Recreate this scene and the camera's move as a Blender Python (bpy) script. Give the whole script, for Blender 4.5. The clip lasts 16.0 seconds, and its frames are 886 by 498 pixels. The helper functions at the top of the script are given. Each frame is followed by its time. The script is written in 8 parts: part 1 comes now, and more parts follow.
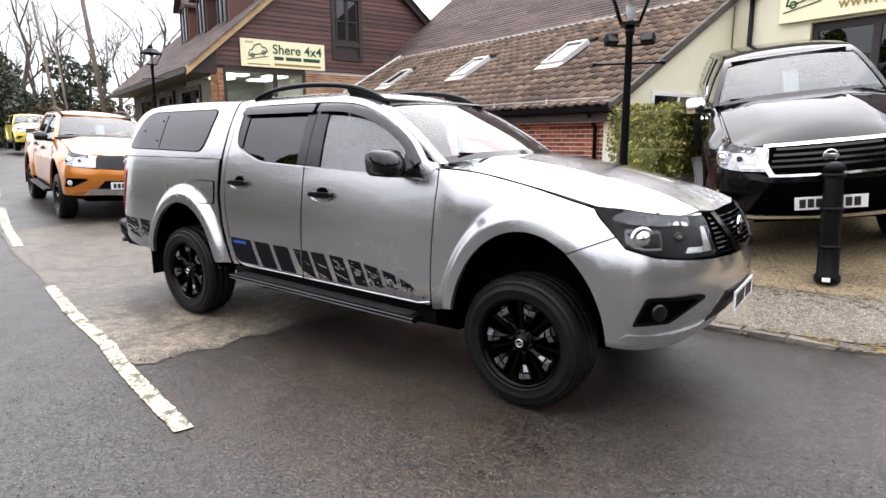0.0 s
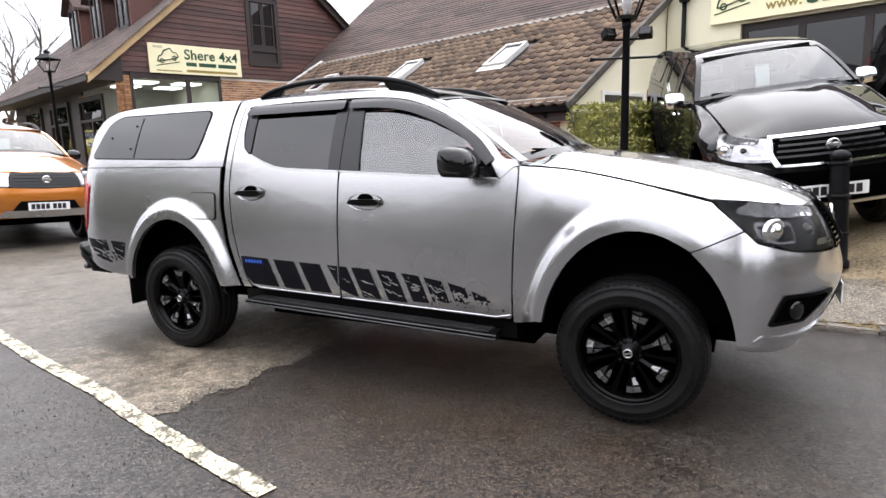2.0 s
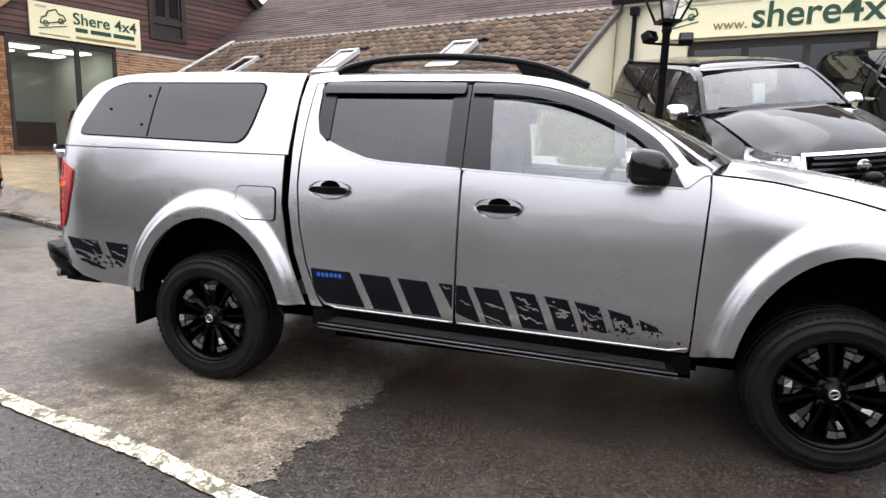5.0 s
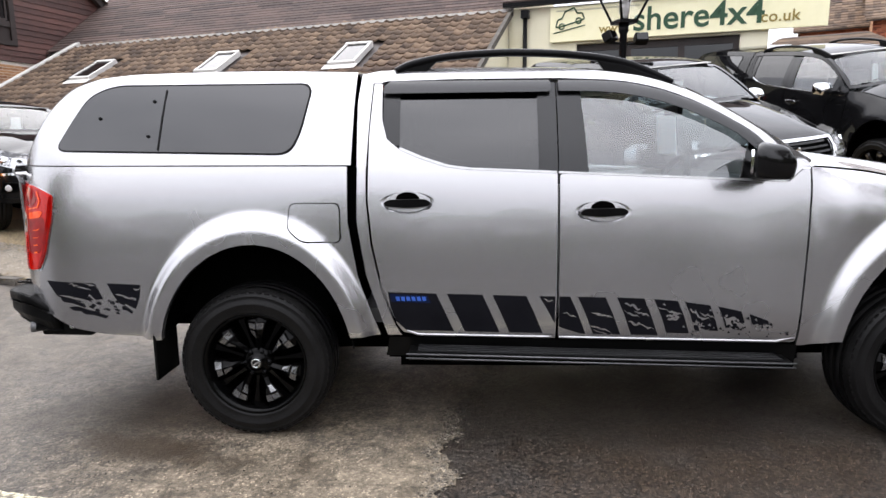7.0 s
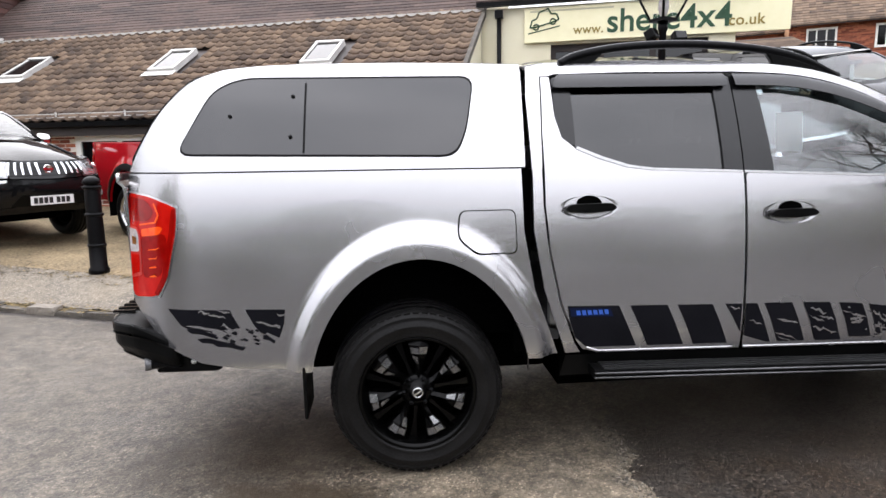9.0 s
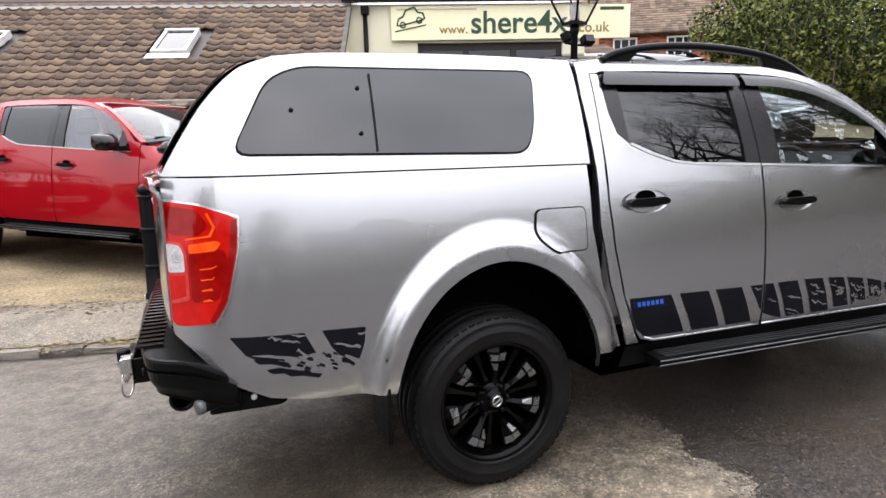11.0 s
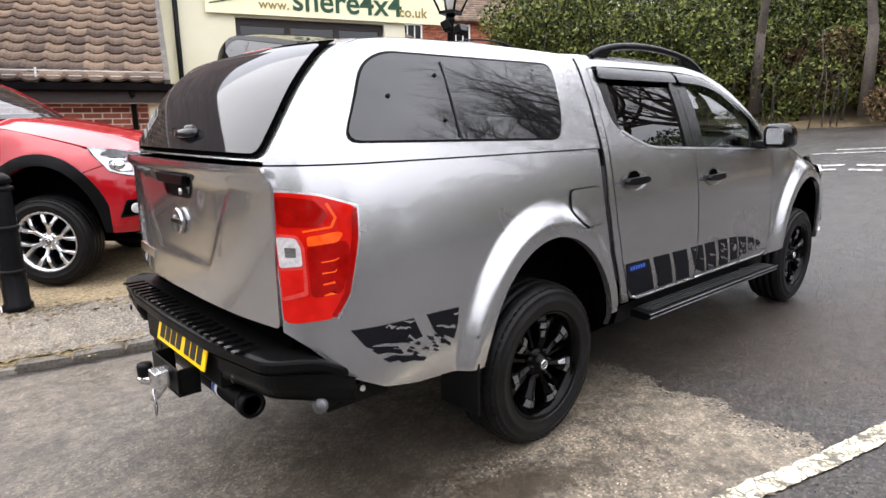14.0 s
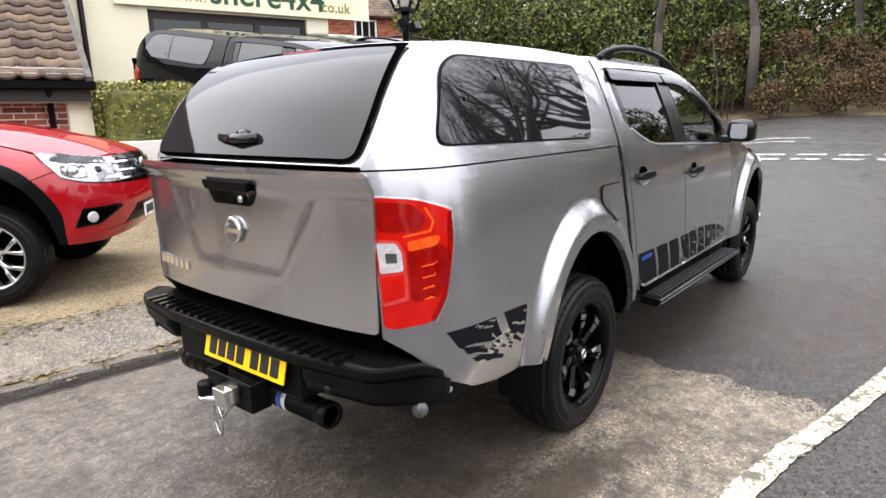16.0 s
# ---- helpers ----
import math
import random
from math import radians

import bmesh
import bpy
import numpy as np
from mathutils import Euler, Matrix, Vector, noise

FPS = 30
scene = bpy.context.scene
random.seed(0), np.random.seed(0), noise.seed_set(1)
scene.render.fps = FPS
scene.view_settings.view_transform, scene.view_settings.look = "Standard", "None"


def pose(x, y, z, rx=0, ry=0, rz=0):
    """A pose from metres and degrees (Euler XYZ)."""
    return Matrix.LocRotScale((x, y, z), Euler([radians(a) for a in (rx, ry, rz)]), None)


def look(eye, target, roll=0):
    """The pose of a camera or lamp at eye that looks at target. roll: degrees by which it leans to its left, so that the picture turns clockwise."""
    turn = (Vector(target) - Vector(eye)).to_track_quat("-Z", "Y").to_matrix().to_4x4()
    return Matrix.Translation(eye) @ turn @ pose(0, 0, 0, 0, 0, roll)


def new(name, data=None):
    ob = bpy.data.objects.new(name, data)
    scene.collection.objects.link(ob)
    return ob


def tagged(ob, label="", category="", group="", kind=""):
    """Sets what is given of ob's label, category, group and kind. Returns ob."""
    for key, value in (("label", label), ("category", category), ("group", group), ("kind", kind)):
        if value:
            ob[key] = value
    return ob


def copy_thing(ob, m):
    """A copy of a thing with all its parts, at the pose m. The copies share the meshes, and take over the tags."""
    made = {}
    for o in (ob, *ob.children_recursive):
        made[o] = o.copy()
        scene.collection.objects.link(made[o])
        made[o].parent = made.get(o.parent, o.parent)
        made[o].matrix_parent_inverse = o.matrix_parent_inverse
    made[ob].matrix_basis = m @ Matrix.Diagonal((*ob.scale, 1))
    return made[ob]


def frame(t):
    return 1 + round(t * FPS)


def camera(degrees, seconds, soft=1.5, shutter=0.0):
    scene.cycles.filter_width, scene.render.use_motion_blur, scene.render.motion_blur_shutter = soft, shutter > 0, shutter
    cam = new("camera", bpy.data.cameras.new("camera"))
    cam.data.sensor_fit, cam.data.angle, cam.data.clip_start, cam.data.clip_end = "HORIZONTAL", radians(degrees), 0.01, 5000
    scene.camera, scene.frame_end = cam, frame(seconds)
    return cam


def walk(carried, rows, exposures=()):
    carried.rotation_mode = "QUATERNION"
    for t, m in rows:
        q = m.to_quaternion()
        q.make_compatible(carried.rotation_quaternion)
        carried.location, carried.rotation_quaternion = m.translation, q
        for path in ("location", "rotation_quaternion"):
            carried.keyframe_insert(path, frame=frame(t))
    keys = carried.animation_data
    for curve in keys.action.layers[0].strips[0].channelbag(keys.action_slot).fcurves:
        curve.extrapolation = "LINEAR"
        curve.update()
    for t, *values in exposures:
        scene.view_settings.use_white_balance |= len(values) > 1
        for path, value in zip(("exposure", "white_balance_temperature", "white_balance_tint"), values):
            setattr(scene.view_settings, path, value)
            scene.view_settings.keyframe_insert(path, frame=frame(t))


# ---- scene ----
cam = camera(72.3, 16.0)
PATH = [
    (0, (3.072, -3.638, 1.47), (1.923, -2.042, 1.107), -0.2),
    (0.5, (2.835, -3.656, 1.466), (1.713, -2.036, 1.124), -0.7),
    (1, (2.57, -3.719, 1.456), (1.556, -2.025, 1.132), -0.3),
    (1.5, (2.307, -3.803, 1.458), (1.385, -2.064, 1.106), -0.8),
    (2, (2.067, -3.798, 1.423), (1.176, -2.041, 1.078), -1.8),
    (2.5, (1.849, -3.781, 1.433), (1.025, -1.994, 1.076), -1.2),
    (3, (1.556, -3.821, 1.426), (0.861, -1.981, 1.069), -1.5),
    (3.5, (1.312, -3.836, 1.417), (0.666, -1.977, 1.059), -0.4),
    (4, (1.072, -3.78, 1.409), (0.465, -1.911, 1.037), -0.8),
    (4.2, (0.975, -3.765, 1.415), (0.378, -1.892, 1.046), -0.0),
    (6.3, (-0.186, -3.639, 1.388), (-0.406, -1.677, 1.067), 0.2),
    (6.5, (-0.318, -3.634, 1.394), (-0.434, -1.667, 1.055), -1.2),
    (7, (-0.591, -3.61, 1.393), (-0.649, -1.639, 1.06), -0.4),
    (7.5, (-0.859, -3.496, 1.391), (-0.954, -1.527, 1.053), -1.2),
    (8, (-1.147, -3.438, 1.388), (-1.101, -1.467, 1.052), -0.5),
    (8.5, (-1.445, -3.401, 1.404), (-1.301, -1.435, 1.068), -0.3),
    (9, (-1.684, -3.293, 1.395), (-1.501, -1.328, 1.066), -1.0),
    (9.2, (-1.777, -3.258, 1.403), (-1.562, -1.297, 1.078), -0.0),
    (11.3, (-2.773, -2.897, 1.413), (-1.954, -1.109, 1.044), -1.3),
    (11.5, (-2.878, -2.878, 1.426), (-1.999, -1.128, 1.023), -0.7),
    (12, (-3.034, -2.788, 1.423), (-2.041, -1.098, 1.029), -0.3),
    (12.5, (-3.142, -2.662, 1.424), (-2.063, -1.034, 0.997), -1.6),
    (13, (-3.276, -2.578, 1.436), (-2.107, -1.014, 1.002), -1.3),
    (13.5, (-3.502, -2.511, 1.453), (-2.241, -1.017, 1.031), -1.3),
    (14, (-3.623, -2.439, 1.451), (-2.305, -0.993, 1.034), -0.7),
    (14.5, (-3.688, -2.333, 1.454), (-2.344, -0.914, 1.029), -3.8),
    (15, (-3.771, -2.244, 1.476), (-2.388, -0.863, 1.05), -1.6),
    (15.5, (-3.904, -2.131, 1.476), (-2.454, -0.816, 1.067), -1.3),
    (16, (-4.065, -2.007, 1.485), (-2.537, -0.791, 1.049), -1.2),
]
walk(cam, [(t, look(eye, target, roll)) for t, eye, target, roll in PATH], [(0.0, 0.16), (4.0, 0.12), (6.5, 0.03), (9.0, 0.06), (11.5, 0.22), (14.0, 0.28), (16.0, 0.35)])

# ---- light ----
world = bpy.data.worlds.new("sky")
scene.world = world
world.use_nodes = True
wn, wl = world.node_tree.nodes, world.node_tree.links
wn.clear()
w_out, w_bg = wn.new("ShaderNodeOutputWorld"), wn.new("ShaderNodeBackground")
w_sky = wn.new("ShaderNodeTexSky")
w_sky.sky_type, w_sky.sun_disc = "NISHITA", False
w_sky.sun_elevation, w_sky.sun_rotation = radians(51), radians(-31)
w_noise, w_ramp, w_mix = wn.new("ShaderNodeTexNoise"), wn.new("ShaderNodeValToRGB"), wn.new("ShaderNodeMixRGB")
w_noise.inputs["Scale"].default_value, w_noise.inputs["Detail"].default_value = 2.2, 6
w_ramp.color_ramp.elements[0].position, w_ramp.color_ramp.elements[1].position = 0.3, 0.72
w_ramp.color_ramp.elements[0].color = (7.4, 7.5, 8.1, 1)
w_ramp.color_ramp.elements[1].color = (11.6, 11.5, 12.2, 1)
w_mix.inputs[0].default_value = 0.86
wl.new(w_noise.outputs["Fac"], w_ramp.inputs[0])
wl.new(w_sky.outputs[0], w_mix.inputs[1])
wl.new(w_ramp.outputs[0], w_mix.inputs[2])
w_tc, w_sep, w_map, w_mul = wn.new("ShaderNodeTexCoord"), wn.new("ShaderNodeSeparateXYZ"), wn.new("ShaderNodeMapRange"), wn.new("ShaderNodeVectorMath")
w_map.inputs["To Min"].default_value, w_map.inputs["To Max"].default_value = 0.40, 1.56
w_mul.operation = "SCALE"
wl.new(w_tc.outputs["Generated"], w_sep.inputs[0])
wl.new(w_sep.outputs["Z"], w_map.inputs["Value"])
wl.new(w_mix.outputs[0], w_mul.inputs[0])
wl.new(w_map.outputs[0], w_mul.inputs["Scale"])
wl.new(w_mul.outputs[0], w_bg.inputs["Color"])
wl.new(w_bg.outputs[0], w_out.inputs["Surface"])
w_bg.inputs["Strength"].default_value = 0.305

sun = new("sun", bpy.data.lights.new("sun", "SUN"))
sun.data.energy, sun.data.angle, sun.data.color = 1.5, radians(70), (1.0, 0.97, 0.94)
sun.matrix_world = look((-9, 15, 22), (0, 0, 0))


# ---- materials ----
def nodes_of(name):
    m = bpy.data.materials.new(name)
    m.use_nodes = True
    n, l = m.node_tree.nodes, m.node_tree.links
    return m, n, l, n["Principled BSDF"]


def surface(name, dark, light, rough=0.7, metal=0.0, fine=60.0, broad=1.5, mix=0.5, bump=0.15, bump_scale=None, coat=0.0,
            rough_var=0.1, island=0.0, rnd=0.0, coat_rough=0.05, spec=0.5, ior=1.5):
    """Two scales of noise between a dark and a light colour, roughness variation and fine relief."""
    m, n, l, p = nodes_of(name)
    tc = n.new("ShaderNodeTexCoord")
    a, b = n.new("ShaderNodeTexNoise"), n.new("ShaderNodeTexNoise")
    a.inputs["Scale"].default_value, a.inputs["Detail"].default_value = fine, 5
    b.inputs["Scale"].default_value, b.inputs["Detail"].default_value = broad, 4
    l.new(tc.outputs["Object"], a.inputs["Vector"])
    l.new(tc.outputs["Object"], b.inputs["Vector"])
    mx = n.new("ShaderNodeMixRGB")
    mx.inputs[0].default_value = mix
    l.new(a.outputs["Fac"], mx.inputs[1])
    l.new(b.outputs["Fac"], mx.inputs[2])
    last = mx.outputs[0]
    if island or rnd:
        src = n.new("ShaderNodeNewGeometry").outputs["Random Per Island"] if island else n.new("ShaderNodeObjectInfo").outputs["Random"]
        ad = n.new("ShaderNodeMath")
        ad.operation = "MULTIPLY_ADD"
        ad.inputs[1].default_value = island or rnd
        l.new(src, ad.inputs[0])
        l.new(last, ad.inputs[2])
        sb = n.new("ShaderNodeMath")
        sb.operation = "SUBTRACT"
        sb.inputs[1].default_value = (island or rnd) / 2
        l.new(ad.outputs[0], sb.inputs[0])
        last = sb.outputs[0]
    r = n.new("ShaderNodeValToRGB")
    r.color_ramp.elements[0].position, r.color_ramp.elements[1].position = 0.3, 0.7
    r.color_ramp.elements[0].color, r.color_ramp.elements[1].color = (*dark, 1), (*light, 1)
    l.new(last, r.inputs[0])
    l.new(r.outputs[0], p.inputs["Base Color"])
    rr = n.new("ShaderNodeMapRange")
    rr.inputs["To Min"].default_value, rr.inputs["To Max"].default_value = max(0.02, rough - rough_var), min(1, rough + rough_var)
    l.new(b.outputs["Fac"], rr.inputs["Value"])
    l.new(rr.outputs[0], p.inputs["Roughness"])
    p.inputs["Metallic"].default_value = metal
    p.inputs["Coat Weight"].default_value, p.inputs["Coat Roughness"].default_value = coat, coat_rough
    p.inputs["Specular IOR Level"].default_value = spec
    p.inputs["IOR"].default_value = ior
    if bump:
        bp = n.new("ShaderNodeBump")
        bp.inputs["Strength"].default_value, bp.inputs["Distance"].default_value = bump, 0.01
        src = a
        if bump_scale:
            src = n.new("ShaderNodeTexNoise")
            src.inputs["Scale"].default_value, src.inputs["Detail"].default_value = bump_scale, 3
            l.new(tc.outputs["Object"], src.inputs["Vector"])
        l.new(src.outputs["Fac"], bp.inputs["Height"])
        l.new(bp.outputs["Normal"], p.inputs["Normal"])
    return m


def paint(name, colour, metal=0.6, rough=0.32, flake=0.06):
    m = surface(name, [c * (1 - flake) for c in colour], [min(1, c * (1 + flake)) for c in colour], rough, metal, fine=900, broad=1.2, mix=0.35,
                bump=0.0, coat=1.0, rough_var=0.03, coat_rough=0.03)
    return m


def glass(name, tint, rough=0.0, ior=1.6):
    """A thin pane: see-through with a clear reflection."""
    m, n, l, p = nodes_of(name)
    n.remove(p)
    out = n["Material Output"]
    tr, gl, mx, fr = n.new("ShaderNodeBsdfTransparent"), n.new("ShaderNodeBsdfGlossy"), n.new("ShaderNodeMixShader"), n.new("ShaderNodeLayerWeight")
    tr.inputs[0].default_value = (*tint, 1)
    gl.inputs["Roughness"].default_value = rough
    f0 = ((ior - 1) / (ior + 1)) ** 2
    fr.inputs["Blend"].default_value = 0.5
    pw, ma = n.new("ShaderNodeMath"), n.new("ShaderNodeMath")
    pw.operation, ma.operation = "POWER", "MULTIPLY_ADD"
    pw.inputs[1].default_value, ma.inputs[1].default_value, ma.inputs[2].default_value = 5.0, 1 - f0, f0
    l.new(fr.outputs["Facing"], pw.inputs[0])
    l.new(pw.outputs[0], ma.inputs[0])
    l.new(ma.outputs[0], mx.inputs[0])
    l.new(tr.outputs[0], mx.inputs[1])
    l.new(gl.outputs[0], mx.inputs[2])
    l.new(mx.outputs[0], out.inputs["Surface"])
    return m


def glow(name, colour, strength):
    m, n, l, p = nodes_of(name)
    p.inputs["Base Color"].default_value = (*colour, 1)
    p.inputs["Emission Color"].default_value = (*colour, 1)
    p.inputs["Emission Strength"].default_value = strength
    return m


def asphalt(name, dark, light, dust, dust_low=0.5, dust_high=0.75, rough=0.62, stain=0.0, relief=0.8, chips=75, zones=(), mottle=0.35):
    """Aggregate in bitumen, dusted and stained in broad patches."""
    m, n, l, p = nodes_of(name)
    tc = n.new("ShaderNodeTexCoord")
    vo, fi, br, br2 = n.new("ShaderNodeTexVoronoi"), n.new("ShaderNodeTexNoise"), n.new("ShaderNodeTexNoise"), n.new("ShaderNodeTexNoise")
    vo.inputs["Scale"].default_value = chips
    fi.inputs["Scale"].default_value, fi.inputs["Detail"].default_value, fi.inputs["Roughness"].default_value = 62, 6, 0.7
    br.inputs["Scale"].default_value, br.inputs["Detail"].default_value, br.inputs["Roughness"].default_value = 0.55, 8, 0.62
    br2.inputs["Scale"].default_value, br2.inputs["Detail"].default_value = 2.6, 6
    for t in (vo, fi, br, br2):
        l.new(tc.outputs["Object"], t.inputs["Vector"])
    sep = n.new("ShaderNodeSeparateColor")
    l.new(vo.outputs["Color"], sep.inputs[0])
    dome = n.new("ShaderNodeMapRange")
    dome.inputs["From Min"].default_value, dome.inputs["From Max"].default_value = 0.1, 0.75
    dome.inputs["To Min"].default_value, dome.inputs["To Max"].default_value = 1.0, 0.0
    l.new(vo.outputs["Distance"], dome.inputs["Value"])
    sto = n.new("ShaderNodeMixRGB")
    sto.inputs[0].default_value = 0.10
    l.new(sep.outputs[0], sto.inputs[1])
    l.new(dome.outputs[0], sto.inputs[2])
    mx = n.new("ShaderNodeMixRGB")
    mx.inputs[0].default_value = 0.42
    l.new(sto.outputs[0], mx.inputs[1])
    l.new(fi.outputs["Fac"], mx.inputs[2])
    r = n.new("ShaderNodeValToRGB")
    r.color_ramp.elements[0].position, r.color_ramp.elements[1].position = 0.32, 0.74
    r.color_ramp.elements[0].color, r.color_ramp.elements[1].color = (*dark, 1), (*light, 1)
    l.new(mx.outputs[0], r.inputs[0])
    # pale stones standing out of the dark bitumen
    pc, pd, pm, pale = n.new("ShaderNodeMapRange"), n.new("ShaderNodeMapRange"), n.new("ShaderNodeMath"), n.new("ShaderNodeMixRGB")
    pc.inputs["From Min"].default_value, pc.inputs["From Max"].default_value = 0.72, 0.80
    pc.inputs["To Max"].default_value = 0.85
    pd.inputs["From Min"].default_value, pd.inputs["From Max"].default_value = 0.20, 0.45
    pd.inputs["To Min"].default_value, pd.inputs["To Max"].default_value = 1.0, 0.0
    pm.operation = "MULTIPLY"
    pale.inputs[2].default_value = (*[min(1.0, c * 2.9) for c in light], 1)
    l.new(sep.outputs[1], pc.inputs["Value"])
    l.new(vo.outputs["Distance"], pd.inputs["Value"])
    l.new(pc.outputs[0], pm.inputs[0])
    l.new(pd.outputs[0], pm.inputs[1])
    l.new(pm.outputs[0], pale.inputs[0])
    l.new(r.outputs[0], pale.inputs[1])
    ad = n.new("ShaderNodeMath")
    ad.operation = "MULTIPLY_ADD"
    ad.inputs[1].default_value, ad.inputs[2].default_value = 0.45, 0.0
    l.new(br2.outputs["Fac"], ad.inputs[0])
    l.new(br.outputs["Fac"], ad.inputs[2])
    dr = n.new("ShaderNodeValToRGB")
    dr.color_ramp.elements[0].position, dr.color_ramp.elements[1].position = dust_low, dust_high
    l.new(ad.outputs[0], dr.inputs[0])
    ml = n.new("ShaderNodeMath")
    ml.operation = "MULTIPLY"
    ml.inputs[1].default_value = 0.55
    l.new(dr.outputs[0], ml.inputs[0])
    du = n.new("ShaderNodeMixRGB")
    du.inputs[2].default_value = (*dust, 1)
    l.new(ml.outputs[0], du.inputs[0])
    l.new(pale.outputs[0], du.inputs[1])
    # blotches a few centimetres across
    mo, mr, mm = n.new("ShaderNodeTexNoise"), n.new("ShaderNodeValToRGB"), n.new("ShaderNodeMixRGB")
    mo.inputs["Scale"].default_value, mo.inputs["Detail"].default_value, mo.inputs["Roughness"].default_value = 11, 9, 0.78
    mr.color_ramp.elements[0].position, mr.color_ramp.elements[1].position = 0.36, 0.64
    mr.color_ramp.elements[0].color, mr.color_ramp.elements[1].color = (1 - mottle, 1 - mottle, 1 - mottle, 1), (1 + mottle, 1 + mottle, 1 + mottle, 1)
    mm.blend_type, mm.inputs[0].default_value = "MULTIPLY", 1.0
    l.new(tc.outputs["Object"], mo.inputs["Vector"])
    l.new(mo.outputs["Fac"], mr.inputs[0])
    l.new(du.outputs[0], mm.inputs[1])
    l.new(mr.outputs[0], mm.inputs[2])
    last = mm.outputs[0]
    if stain:
        sn, sr, sm_ = n.new("ShaderNodeTexNoise"), n.new("ShaderNodeValToRGB"), n.new("ShaderNodeMixRGB")
        sn.inputs["Scale"].default_value, sn.inputs["Detail"].default_value, sn.inputs["Roughness"].default_value = 2.1, 9, 0.68
        sr.color_ramp.elements[0].position, sr.color_ramp.elements[1].position = 0.53, 0.66
        sr.color_ramp.elements[1].color = (stain, stain, stain, 1)
        l.new(tc.outputs["Object"], sn.inputs["Vector"])
        l.new(sn.outputs["Fac"], sr.inputs[0])
        l.new(sr.outputs[0], sm_.inputs[0])
        l.new(last, sm_.inputs[1])
        sm_.inputs[2].default_value = (0.020, 0.015, 0.010, 1)
        last = sm_.outputs[0]
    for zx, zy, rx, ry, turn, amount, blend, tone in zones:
        # an irregular area about a point of the road
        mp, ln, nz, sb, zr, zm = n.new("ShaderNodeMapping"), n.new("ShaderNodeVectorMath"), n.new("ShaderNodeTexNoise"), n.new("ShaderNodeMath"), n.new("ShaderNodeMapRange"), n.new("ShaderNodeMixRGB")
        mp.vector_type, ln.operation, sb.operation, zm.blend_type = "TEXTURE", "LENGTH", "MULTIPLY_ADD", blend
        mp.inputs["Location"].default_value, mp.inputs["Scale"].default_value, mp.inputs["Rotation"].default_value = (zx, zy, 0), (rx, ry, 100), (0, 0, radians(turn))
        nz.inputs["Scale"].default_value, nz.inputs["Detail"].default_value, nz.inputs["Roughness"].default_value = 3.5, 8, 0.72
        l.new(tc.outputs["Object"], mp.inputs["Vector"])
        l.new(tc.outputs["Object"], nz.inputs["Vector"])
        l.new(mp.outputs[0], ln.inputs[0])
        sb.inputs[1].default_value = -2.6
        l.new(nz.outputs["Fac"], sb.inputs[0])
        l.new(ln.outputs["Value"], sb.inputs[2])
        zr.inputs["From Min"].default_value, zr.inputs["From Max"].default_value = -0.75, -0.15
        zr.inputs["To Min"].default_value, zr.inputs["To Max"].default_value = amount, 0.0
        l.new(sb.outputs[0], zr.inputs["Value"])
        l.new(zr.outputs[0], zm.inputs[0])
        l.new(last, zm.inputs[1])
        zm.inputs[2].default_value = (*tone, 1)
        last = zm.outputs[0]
    l.new(last, p.inputs["Base Color"])
    rr = n.new("ShaderNodeMapRange")
    rr.inputs["From Min"].default_value, rr.inputs["From Max"].default_value = 0.3, 0.7
    rr.inputs["To Min"].default_value, rr.inputs["To Max"].default_value = rough - 0.09, rough + 0.12
    l.new(br2.outputs["Fac"], rr.inputs["Value"])
    l.new(rr.outputs[0], p.inputs["Roughness"])
    p.inputs["Specular IOR Level"].default_value = 0.5
    bp = n.new("ShaderNodeBump")
    bp.inputs["Strength"].default_value, bp.inputs["Distance"].default_value = relief, 0.012
    l.new(mx.outputs[0], bp.inputs["Height"])
    l.new(bp.outputs["Normal"], p.inputs["Normal"])
    return m


